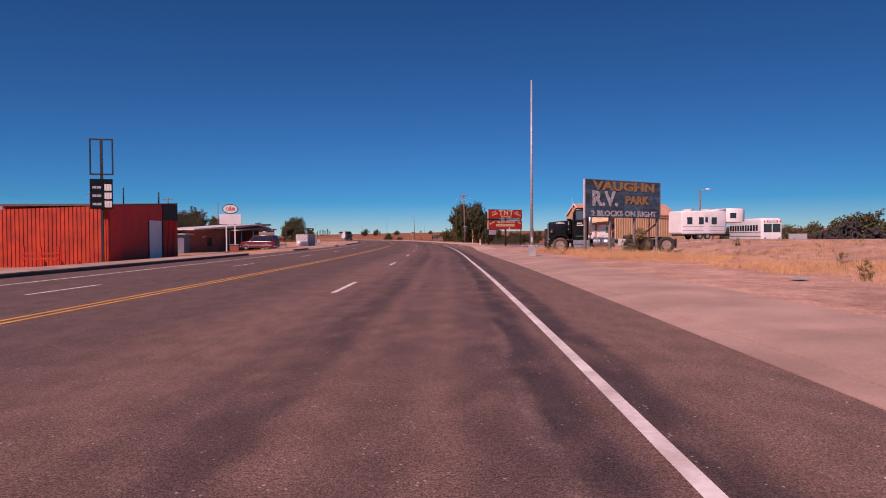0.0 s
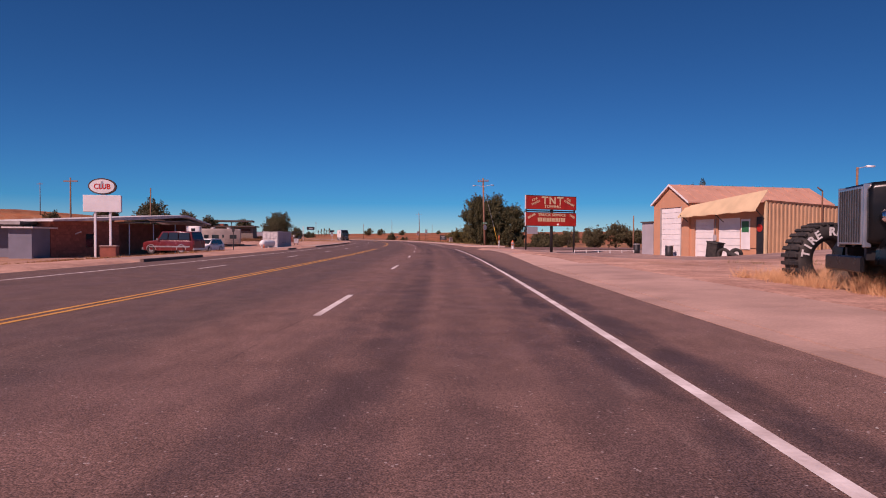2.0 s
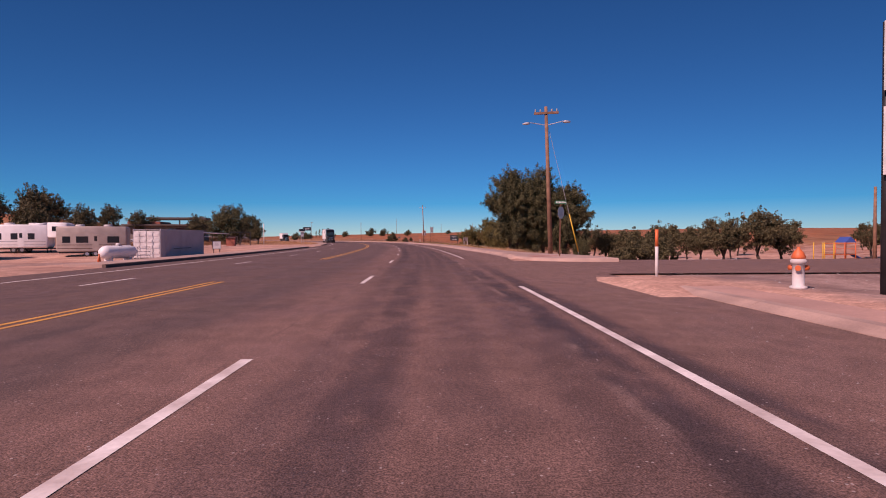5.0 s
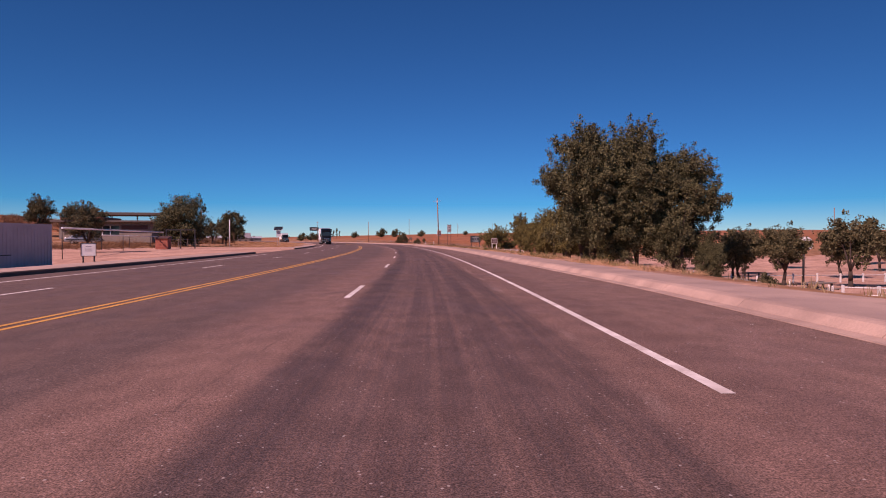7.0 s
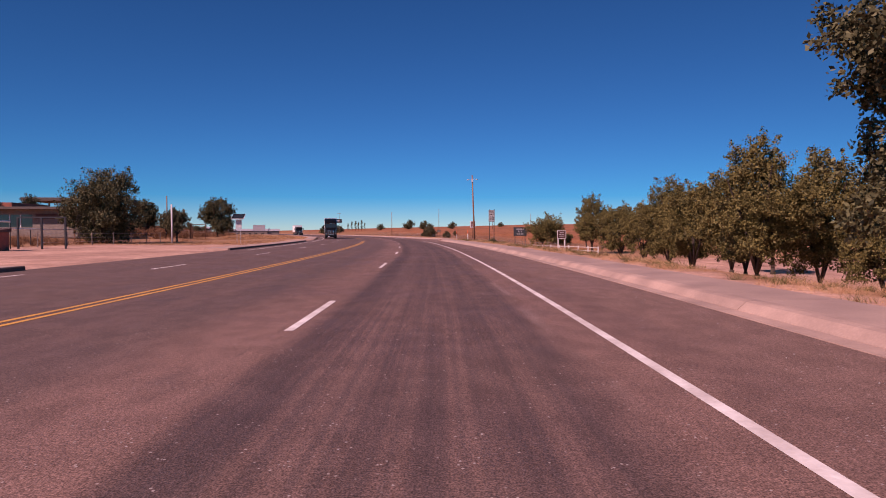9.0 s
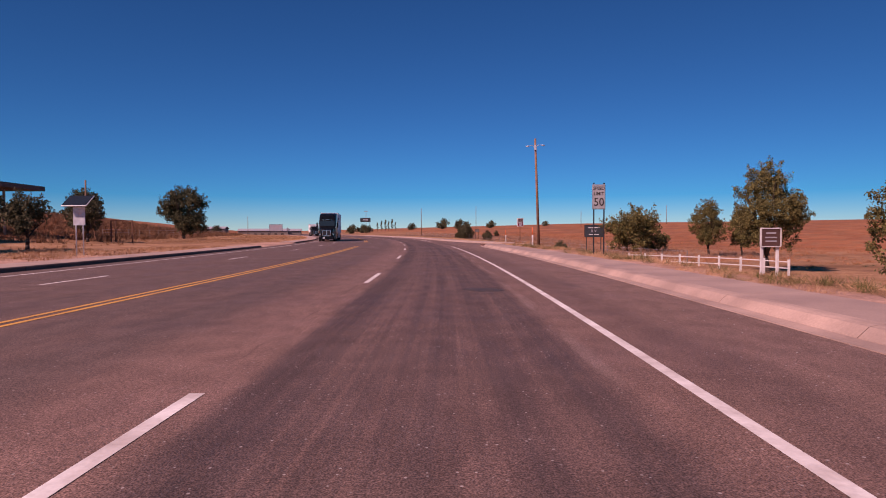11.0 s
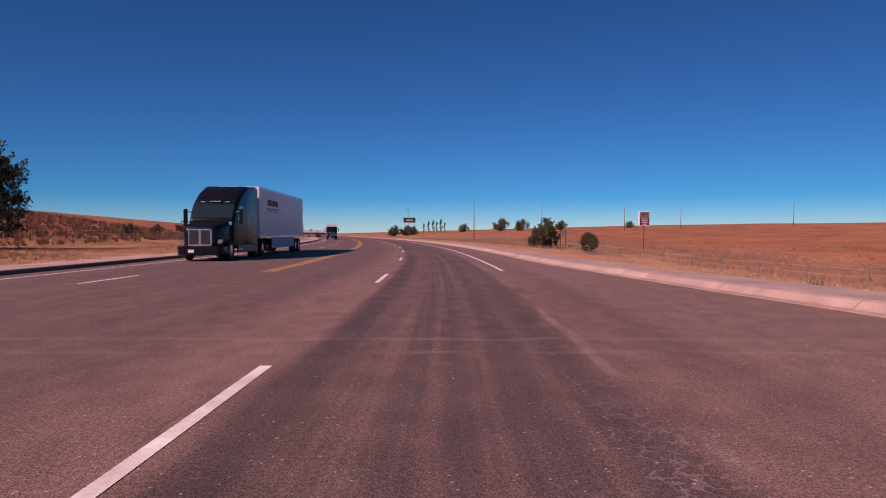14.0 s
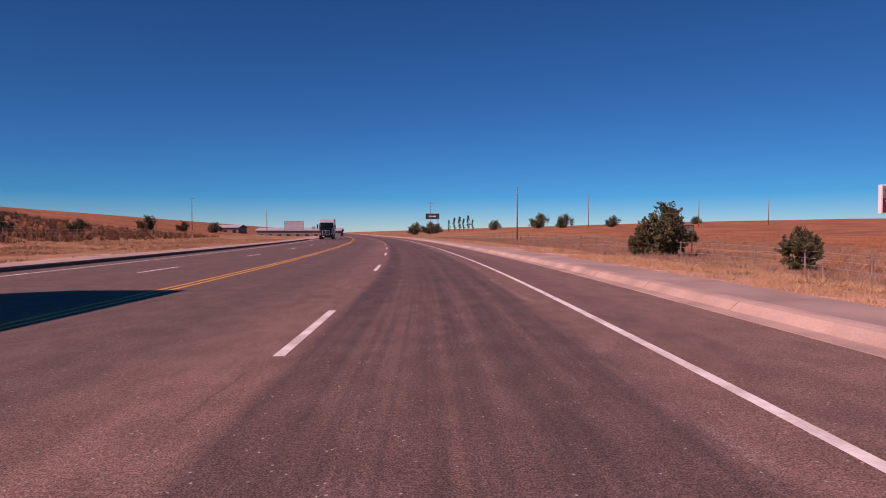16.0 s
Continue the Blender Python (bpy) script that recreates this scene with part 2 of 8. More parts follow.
def groundmat():
    """Soil: pink-tan dirt, straw-coloured grassland, red field and grey gravel, mixed by the sheet's own soil attribute."""
    m = bpy.data.materials.new("soil")
    m.use_nodes = True
    nt = m.node_tree
    b = nt.nodes["Principled BSDF"]
    N, L = nt.nodes.new, nt.links.new
    at, sep, tc = N("ShaderNodeAttribute"), N("ShaderNodeSeparateColor"), N("ShaderNodeTexCoord")
    at.attribute_name = "soil"
    L(at.outputs["Color"], sep.inputs["Color"])

    def noise(scale, detail=5):
        n = N("ShaderNodeTexNoise")
        n.inputs["Scale"].default_value, n.inputs["Detail"].default_value = scale, detail
        L(tc.outputs["Object"], n.inputs["Vector"])
        return n.outputs["Fac"]

    def rng(v, a, c, lo=0.0, hi=1.0):
        n = N("ShaderNodeMapRange")
        for k, x in zip(("From Min", "From Max", "To Min", "To Max"), (a, c, lo, hi)):
            n.inputs[k].default_value = x
        L(v, n.inputs["Value"])
        return n.outputs["Result"]

    def mix(f, a, c, blend="MIX"):
        n = N("ShaderNodeMix")
        n.data_type, n.blend_type = "RGBA", blend
        for key, x in (("Factor", f), ("A", a), ("B", c)):
            if isinstance(x, (tuple, float)):
                n.inputs[key].default_value = x if isinstance(x, float) else (*x, 1)
            else:
                L(x, n.inputs[key])
        return n.outputs["Result"]

    def soft(ch, width=0.25):
        """The attribute's border broken up by noise."""
        ad = N("ShaderNodeMath")
        ad.operation = "ADD"
        L(sep.outputs[ch], ad.inputs[0]), L(rng(noise(0.45, 6), 0.3, 0.7, -0.35, 0.35), ad.inputs[1])
        return rng(ad.outputs[0], 0.5 - width, 0.5 + width)

    big, mid, fine = noise(0.06), noise(0.7), noise(14, 6)
    dirt = mix(rng(mid, 0.35, 0.65), (0.53, 0.310, 0.248), (0.67, 0.420, 0.340))
    straw = mix(rng(mid, 0.35, 0.65), (0.36, 0.185, 0.108), (0.50, 0.28, 0.165))
    straw = mix(rng(big, 0.45, 0.65, 0.0, 0.6), straw, (0.24, 0.12, 0.065))
    red = mix(rng(big, 0.4, 0.62), (0.47, 0.172, 0.084), (0.33, 0.130, 0.074))
    red = mix(rng(mid, 0.46, 0.64, 0.0, 0.7), red, (0.36, 0.20, 0.12))
    gravel = mix(rng(mid, 0.35, 0.65), (0.345, 0.235, 0.215), (0.45, 0.315, 0.29))
    col = mix(soft("Green"), dirt, straw)
    col = mix(soft("Red"), col, red)
    col = mix(soft("Blue"), col, gravel)
    col = mix(1.0, col, mix(rng(noise(0.22, 6), 0.36, 0.62), (0.78, 0.76, 0.76), (1.08, 1.08, 1.06)), "MULTIPLY")
    col = mix(1.0, col, mix(rng(noise(2.6, 5), 0.38, 0.62), (0.86, 0.85, 0.84), (1.06, 1.06, 1.05)), "MULTIPLY")
    col = mix(1.0, col, mix(rng(fine, 0.3, 0.7), (0.72, 0.70, 0.68), (1.12, 1.1, 1.08)), "MULTIPLY")
    L(col, b.inputs["Base Color"])
    b.inputs["Roughness"].default_value = 0.95
    b.inputs["Specular IOR Level"].default_value = 0.1
    bp = N("ShaderNodeBump")
    bp.inputs["Strength"].default_value, bp.inputs["Distance"].default_value = 0.6, 0.04
    L(fine, bp.inputs["Height"]), L(bp.outputs["Normal"], b.inputs["Normal"])
    return m


M_ASPHALT, M_SOIL = asphaltmat(), groundmat()
M_WHITE_LINE = mat("road_paint_white", (0.86, 0.80, 0.76), 0.7, var=0.35, scale=2.2, fine=22, tint=(0.58, 0.49, 0.45))
M_YELLOW_LINE = mat("road_paint_yellow", (0.84, 0.40, 0.07), 0.7, var=0.25, scale=1.2, fine=30, tint=(0.62, 0.29, 0.07))
M_CONC = mat("concrete", (0.52, 0.348, 0.285), 0.85, var=0.3, scale=0.9, fine=30, bump=0.4, tint=(0.36, 0.24, 0.20), rand=0.07)
M_PAVE = mat("pavement_concrete", (0.44, 0.298, 0.248), 0.88, var=0.25, scale=0.8, fine=30, bump=0.35, tint=(0.33, 0.222, 0.19), rand=0.07)
M_SAND = mat("washed_sand", (0.66, 0.43, 0.345), 0.95, var=0.25, scale=0.6, fine=18, bump=0.5, tint=(0.52, 0.33, 0.265))
# a white plate: its shade is put into this flat grey
M_SIGN_GREY = mat("shaded_sign_sheet", (0.42, 0.42, 0.42), 0.6, var=0.2, scale=3, bump=0.03)
M_MAROON_FACE = mat("maroon_sign_face", (0.20, 0.02, 0.03), 0.5, var=0.25, scale=3, bump=0.03)
M_DUSTY = mat("dusty_concrete", (0.54, 0.345, 0.278), 0.9, var=0.3, scale=0.7, fine=26, bump=0.45, tint=(0.39, 0.25, 0.20), rand=0.06)
M_DIRT = mat("trodden_dirt", (0.56, 0.335, 0.270), 0.95, var=0.25, scale=0.5, fine=16, bump=0.5, tint=(0.42, 0.25, 0.205))
# darker than M_CONC: the shade on the far kerb's face is put into the colour
M_KERB_SHADE = mat("kerb_shade_concrete", (0.20, 0.125, 0.10), 0.85, var=0.4, scale=0.7, fine=30, bump=0.3)
M_GREYCONC = mat("grey_concrete", (0.40, 0.36, 0.34), 0.85, var=0.25, scale=2, fine=50, bump=0.25)
M_GALV = mat("galvanised_steel", (0.52, 0.52, 0.54), 0.5, metal=0.3, var=0.2, scale=5, bump=0.03)
M_STEEL = mat("dark_steel", (0.05, 0.05, 0.055), 0.5, metal=0.5, var=0.3, scale=4, bump=0.05)
M_CHROME = mat("chrome", (0.75, 0.76, 0.78), 0.15, metal=1.0, var=0.08, scale=4, bump=0.0)
M_ALU = mat("aluminium", (0.62, 0.62, 0.63), 0.35, metal=0.9, var=0.12, scale=4, bump=0.02)
M_POLEWOOD = mat("pole_wood", (0.310, 0.160, 0.097), 0.85, var=0.4, scale=4, fine=40, bump=0.4)
M_GREYWOOD = mat("weathered_wood", (0.27, 0.22, 0.19), 0.85, var=0.35, scale=4, fine=40, bump=0.3)
M_BLACK = mat("black_paint", (0.007, 0.007, 0.008), 0.3, var=0.3, scale=3, bump=0.03, spec=0.3)
M_BLACKMATT = mat("black_rubber", (0.02, 0.02, 0.021), 0.8, var=0.4, scale=5, bump=0.2, tint=(0.05, 0.042, 0.038))
M_TYRE_DUSTY = mat("dusty_rubber", (0.055, 0.045, 0.042), 0.85, var=0.4, scale=3, bump=0.2, tint=(0.14, 0.10, 0.085))
M_GLASS = glassmat("dark_glass")
M_GLASSBLUE = glassmat("window_glass", (0.015, 0.03, 0.035), 0.08)
# opaque; the sky showing through the cab is put into the base colour
M_CABGLASS = glassmat("sky_tint_glass", (0.06, 0.10, 0.14), 0.05)
M_WHITE = mat("white_paint", (0.83, 0.82, 0.81), 0.5, var=0.1, scale=1.5, bump=0.03)
M_WHITE_OLD = mat("weathered_white_paint", (0.70, 0.66, 0.64), 0.7, var=0.25, scale=2.5, bump=0.1)
M_RED_SIGN = mat("red_sign_paint", (0.56, 0.030, 0.014), 0.45, var=0.2, scale=1.5, bump=0.04)
M_CREAM = mat("cream_lettering", (0.75, 0.60, 0.36), 0.55, var=0.1, bump=0.02)
M_RED_SHED = mat("red_corrugated_steel", (0.60, 0.052, 0.009), 0.55, var=0.3, scale=1.2, bump=0.06, tint=(0.36, 0.028, 0.008))
M_TAR = mat("tar", (0.086, 0.058, 0.052), 0.7, var=0.45, scale=3, fine=60, bump=0.3)
M_RED_RAMP = mat("red_ramp_paint", (0.60, 0.24, 0.19), 0.85, var=0.25, scale=2, fine=40, bump=0.3)
# red raised in the colour so the shaded front wall stays vivid
M_RED_VIVID = mat("vivid_red_sheet", (0.82, 0.022, 0.004), 0.6, var=0.25, scale=1.5, bump=0.06)
M_STUCCO = mat("salmon_stucco", (0.60, 0.30, 0.18), 0.9, var=0.12, scale=1.0, fine=60, bump=0.3)
M_TANSTEEL = mat("tan_corrugated_steel", (0.56, 0.33, 0.19), 0.55, var=0.15, scale=1.2, bump=0.05)
M_ROOFSALMON = mat("salmon_roof_sheet", (0.62, 0.33, 0.23), 0.6, var=0.15, scale=1.2, bump=0.05)
M_AWNING = mat("cream_awning_sheet", (0.72, 0.54, 0.33), 0.7, var=0.15, scale=1.0, bump=0.06)
M_BRICK = mat("red_brick", (0.42, 0.13, 0.085), 0.9, var=0.3, scale=6, fine=50, bump=0.3, rand=0.2)
M_BRICKWALL = mat("red_brick_wall", (0.40, 0.12, 0.08), 0.9, var=0.3, scale=2.5, fine=25, bump=0.4)
# pale walls with the overhang's shade put into the colour, dark and bluish
M_SHADED_WALL = mat("shaded_wall_paint", (0.20, 0.20, 0.25), 0.85, var=0.15, scale=1.0, fine=40, bump=0.15)
M_DARKROOF = mat("dark_roof_edge", (0.13, 0.10, 0.09), 0.8, var=0.3, bump=0.1)
M_GREYCONT = mat("grey_container_steel", (0.42, 0.40, 0.43), 0.6, var=0.15, scale=0.9, bump=0.05)
M_SLATE = mat("slate_blue_boards", (0.022, 0.078, 0.130), 0.75, var=0.45, scale=2.6, fine=30, bump=0.3, tint=(0.075, 0.125, 0.17), rand=0.35)
M_ORANGE_FADED = mat("faded_orange_paint", (0.60, 0.27, 0.045), 0.8, var=0.6, scale=5.0, fine=40, bump=0.2, tint=(0.20, 0.17, 0.12))
M_WHITE_FADED = mat("faded_white_paint", (0.66, 0.65, 0.62), 0.8, var=0.5, scale=5.0, fine=40, bump=0.2, tint=(0.28, 0.30, 0.31))
M_TANGREY = mat("tan_grey_trailer_skin", (0.40, 0.33, 0.29), 0.5, var=0.2, scale=1.0, bump=0.03)
M_RIM_WORN = mat("worn_wheel_rim", (0.36, 0.30, 0.26), 0.6, var=0.4, scale=9, fine=50, bump=0.2, tint=(0.2, 0.1, 0.06))
M_STRAW = leafmat("straw_grass", (0.42, 0.225, 0.122), (0.68, 0.41, 0.235))
M_GRASS_GOLD = leafmat("golden_dry_grass", (0.52, 0.26, 0.13), (0.82, 0.50, 0.27))
M_WHITELET = mat("white_lettering", (0.74, 0.73, 0.72), 0.6, var=0.2, scale=4, bump=0.02)
M_MAROON = mat("maroon_car_paint", (0.17, 0.022, 0.025), 0.25, var=0.15, scale=2, bump=0.0, spec=0.7)
M_SILVER = mat("silver_car_paint", (0.34, 0.35, 0.37), 0.3, metal=0.6, var=0.1, scale=2, bump=0.0)
M_GREENSIGN = mat("green_sign_sheet", (0.01, 0.16, 0.07), 0.5, var=0.1, bump=0.0)
M_BROWNSIGN = mat("dark_brown_sign", (0.10, 0.045, 0.035), 0.7, var=0.25, scale=4, bump=0.1)
M_DARKSIGN = mat("dark_sign_board", (0.04, 0.05, 0.06), 0.6, var=0.3, scale=3, bump=0.05)
M_ORANGEP = mat("orange_plastic", (0.75, 0.16, 0.05), 0.5, var=0.15, bump=0.03)
M_YELLOWP = mat("yellow_plastic", (0.70, 0.40, 0.03), 0.45, var=0.1, bump=0.02)
M_BLUEP = mat("blue_plastic", (0.05, 0.10, 0.35), 0.45, var=0.1, bump=0.02)
M_RUST = mat("rusty_metal", (0.20, 0.085, 0.05), 0.85, var=0.4, scale=5, bump=0.2)
M_LEAF_DARK = leafmat("elm_leaves", (0.022, 0.024, 0.0095), (0.175, 0.165, 0.078))
M_LEAF_OLIVE = leafmat("olive_leaves", (0.055, 0.050, 0.016), (0.238, 0.195, 0.066))
M_LEAF_GREY = leafmat("grey_green_leaves", (0.042, 0.042, 0.020), (0.170, 0.145, 0.072))
M_GRASS_DRY = leafmat("dry_grass", (0.25, 0.11, 0.048), (0.48, 0.25, 0.11))
M_GRASS_RUST = leafmat("rust_brown_grass", (0.30, 0.108, 0.050), (0.52, 0.24, 0.12))
M_WEED_MAUVE = leafmat("mauve_brown_weeds", (0.24, 0.125, 0.088), (0.44, 0.27, 0.19))
M_BRUSH = leafmat("dark_brown_brush", (0.12, 0.055, 0.028), (0.30, 0.15, 0.075))
M_GRASS_GREY = leafmat("grey_weeds", (0.16, 0.11, 0.06), (0.36, 0.26, 0.14))
M_BARK = mat("bark", (0.065, 0.043, 0.034), 0.9, var=0.4, scale=6, fine=40, bump=0.6)

# ---- building blocks ----
def part(name, bm, material, parent=None, label="", smooth=False):
    """Links a bmesh as one mesh object, under a thing where one is given."""
    me = bpy.data.meshes.new(name)
    if smooth:
        for fc in bm.faces:
            fc.smooth = True
    bm.normal_update()
    bm.to_mesh(me)
    bm.free()
    me.materials.append(material)
    ob = new(name, me)
    if parent:
        ob.parent = parent
    if label:
        tagged(ob, label)
    return ob


def thing(name, m, label, category, group="", kind=""):
    ob = new(name)
    ob.empty_display_size = 0.2
    ob.matrix_world = m
    return tagged(ob, label, category, group, kind)


def box(bm, x0, y0, z0, x1, y1, z1, bevel=0.0, m=None):
    vs = [bm.verts.new((x, y, z)) for z in (z0, z1) for x, y in ((x0, y0), (x1, y0), (x1, y1), (x0, y1))]
    fs = [(3, 2, 1, 0), (4, 5, 6, 7), (0, 1, 5, 4), (1, 2, 6, 5), (2, 3, 7, 6), (3, 0, 4, 7)]
    faces = [bm.faces.new([vs[i] for i in f]) for f in fs]
    if bevel:
        edges = list({e for f in faces for e in f.edges})
        vs = list({v for f in bmesh.ops.bevel(bm, geom=edges, offset=bevel, segments=1, affect="EDGES")["faces"] for v in f.verts} | {v for v in vs if v.is_valid})
    if m is not None:
        bmesh.ops.transform(bm, matrix=m, verts=[v for v in vs if v.is_valid])
    return bm


def B(*a, **k):
    return box(bmesh.new(), *a, **k)


def tube(bm, p0, p1, r0, r1=None, n=12, caps=True):
    """A tapered round bar from p0 to p1."""
    r1 = r0 if r1 is None else r1
    p0, p1 = Vector(p0), Vector(p1)
    q = (p1 - p0).to_track_quat("Z", "Y")
    rings = []
    for p, r in ((p0, r0), (p1, r1)):
        rings.append([bm.verts.new(p + q @ Vector((r * math.cos(2 * math.pi * k / n), r * math.sin(2 * math.pi * k / n), 0))) for k in range(n)])
    for k in range(n):
        f = bm.faces.new((rings[0][k], rings[0][(k + 1) % n], rings[1][(k + 1) % n], rings[1][k]))
        f.smooth = n > 6
    if caps:
        bm.faces.new(rings[0][::-1]), bm.faces.new(rings[1])
    return bm


def T(*a, **k):
    return tube(bmesh.new(), *a, **k)


def lathe(bm, profile, centre=(0, 0, 0), axis="Z", n=16, smooth=True):
    """Turns a profile of (radius, height) round an axis."""
    rings = []
    for r, hgt in profile:
        ring = []
        for k in range(n):
            c, s = r * math.cos(2 * math.pi * k / n), r * math.sin(2 * math.pi * k / n)
            p = (c, s, hgt) if axis == "Z" else (hgt, c, s) if axis == "X" else (s, hgt, c)
            ring.append(bm.verts.new(Vector(p) + Vector(centre)))
        rings.append(ring)
    for a, b in zip(rings, rings[1:]):
        for k in range(n):
            f = bm.faces.new((a[k], a[(k + 1) % n], b[(k + 1) % n], b[k]))
            f.smooth = smooth
    bm.faces.new(rings[0][::-1]), bm.faces.new(rings[-1])
    return bm


def extrude_profile(pts, x0, x1, axis="X"):
    """A closed outline in a plane, drawn out along an axis. X: points are (y, z); Y: points are (x, z)."""
    bm = bmesh.new()
    mk = (lambda t, a, b: (t, a, b)) if axis == "X" else (lambda t, a, b: (a, t, b))
    r0, r1 = [bm.verts.new(mk(x0, a, b)) for a, b in pts], [bm.verts.new(mk(x1, a, b)) for a, b in pts]
    n = len(pts)
    for k in range(n):
        bm.faces.new((r0[k], r0[(k + 1) % n], r1[(k + 1) % n], r1[k]))
    bm.faces.new(r0[::-1]), bm.faces.new(r1)
    bmesh.ops.recalc_face_normals(bm, faces=bm.faces[:])
    return bm


def lettering(text, size, m, material, parent, name="letter", depth=0.006, label="", squeeze=1.0, bold=0.0):
    """Raised letters in the built-in font, each a mesh of its own, standing in the XZ plane of the pose m and read from -Y."""
    cu = bpy.data.curves.new(name, "FONT")
    cu.body, cu.size, cu.extrude, cu.align_x, cu.align_y = text, size, depth, "CENTER", "CENTER"
    cu.offset, cu.resolution_u = bold, 3
    tmp = new(name, cu)
    bpy.context.view_layer.update()
    me = bpy.data.meshes.new_from_object(tmp.evaluated_get(bpy.context.evaluated_depsgraph_get()))
    bpy.data.objects.remove(tmp)
    bpy.data.curves.remove(cu)
    me.transform(pose(0, 0, 0, 90, 0, 0) @ Matrix.Diagonal((squeeze, 1, 1, 1)))
    co = np.array([v.co for v in me.vertices])
    faces = [tuple(p.vertices) for p in me.polygons]
    bpy.data.meshes.remove(me)
    # pieces that touch belong to one letter
    root = list(range(len(co)))

    def top(k):
        while root[k] != k:
            root[k] = root[root[k]]
            k = root[k]
        return k

    for f in faces:
        for k in f[1:]:
            root[top(k)] = top(f[0])
    same = {}
    for k, v in enumerate(np.round(co, 5).tolist()):
        v = tuple(v)
        root[top(k)] = top(same.setdefault(v, k))
    groups = {}
    for f in faces:
        groups.setdefault(top(f[0]), []).append(f)
    made = []
    for fs in groups.values():
        used = sorted({k for f in fs for k in f})
        at = {k: n for n, k in enumerate(used)}
        lm = bpy.data.meshes.new(name)
        lm.from_pydata(co[used].tolist(), [], [tuple(at[k] for k in f) for f in fs])
        lm.materials.append(material)
        ob = new(name, lm)
        ob.parent = parent
        ob.matrix_local = m
        if label:
            tagged(ob, label)
        made.append(ob)
    return made


# ---- the road's line: x of the near lane line by station y; offsets are metres to its right ----
def line_x(s):
    c = min(max(s, 0.0), 266.0)
    x = (((-3.572e-9 * c + 2.974e-7) * c - 4.6803e-4) * c - 5.488e-3) * c + 0.4456
    d = max(s - 266, 0)
    return x - 0.4602 * d - 0.0007 * min(d, 90) ** 2 - 0.126 * max(d - 90, 0) - 0.0055 * min(s, 0)


def line_turn(s):
    """The road's heading, in radians to the left of +y."""
    c = min(max(s, 0.0), 266.0)
    d = ((4 * -3.572e-9 * c + 3 * 2.974e-7) * c - 2 * 4.6803e-4) * c - 5.488e-3
    return math.atan(-d + 0.0014 * min(max(s - 266, 0), 90))


def road(s, o, z=0.0):
    a = line_turn(s)
    return Vector((line_x(s) + o * math.cos(a), s + o * math.sin(a), z))


def at_road(s, o, z=0.0, turn=0.0):
    return pose(*road(s, o, z), 0, 0, math.degrees(line_turn(s)) + turn)


def to_road(x, y):
    """Station and offset of a place, nearly."""
    s = y
    for _ in range(4):
        a = line_turn(s)
        dx, dy = x - line_x(s), y - s
        s += (dy * math.cos(a) - dx * math.sin(a)) * math.cos(a)
    a = line_turn(s)
    return s, (x - line_x(s)) * math.cos(a) + (y - s) * math.sin(a)


def smooth01(v, a, b):
    t = min(max((v - a) / (b - a), 0.0), 1.0)
    return t * t * (3 - 2 * t)


def land(s, o):
    """Height of the ground sheet."""
    if -11.6 <= o <= 6.0 or (o > 0 and (94.5 < s < 107.4 and o < 70 or 209.5 < s < 214.5 and o < 11 or 214.5 <= s < 224 and o < 9)):
        return -0.06
    if 0 < o <= (8.0 if s < 100 else 7.5) and (s < 90 or 109 < s < 208 or 216 < s < 330):
        return -0.06
    n = noise.noise(Vector((s * 0.03, o * 0.03, 0))) * 0.6 + noise.noise(Vector((s * 0.11, o * 0.11, 5))) * 0.15
    if o > 0:
        far = smooth01(o, 8.5, 30)
        field = smooth01(s, 190, 250)
        z = 0.11 + far * n * 0.4 + 0.75 * smooth01(o, 16, 27) * (1 - smooth01(s, 66, 82)) - 0.38 * smooth01(o, 9.5, 14) * smooth01(s, 62, 76) * (1 - smooth01(s, 104, 116))
        hollow = 1.6 * smooth01(s, 106, 122) - 0.9 * smooth01(s, 245, 275) - 0.5 * smooth01(s, 275, 310)
        z -= smooth01(o, 9.5, 16) * hollow * (1 - smooth01(o, 50, 130))
        z -= smooth01(o, 14, 22) * (smooth01(s, 112, 132) * 0.5 + 0.5 * smooth01(s, 138, 155)) * (1 - smooth01(s, 178, 200)) * (1 - smooth01(o, 60, 130))
        z += field * (smooth01(o, 30, 170) * 3.4 + smooth01(o, 120, 500) * 4.0) + smooth01(s, 290, 420) * smooth01(o, 14, 60) * 2.2
        z += (1 - field) * smooth01(o, 90, 500) * 3.0
        return z
    d = -o
    far = smooth01(d, 13, 40)
    z = 0.06 - smooth01(d, 12.5, 27) * (0.75 + 0.25 * (smooth01(s, 98, 112) - smooth01(s, 140, 156))) * (1 - smooth01(s, 140, 160)) + far * n * 0.35
    hill = smooth01(s, 178, 235)
    z += hill * (smooth01(d, 22, 110) * 9.0 * (1 - 0.85 * smooth01(d, 125, 260)))
    z += (1 - hill) * smooth01(d, 90, 500) * 2.0
    return z


def ground_z(x, y):
    s, o = to_road(x, y)
    return land(s, o)


def stations(a, b, step):
    n = max(1, int(round((b - a) / step)))
    return [a + (b - a) * k / n for k in range(n + 1)]


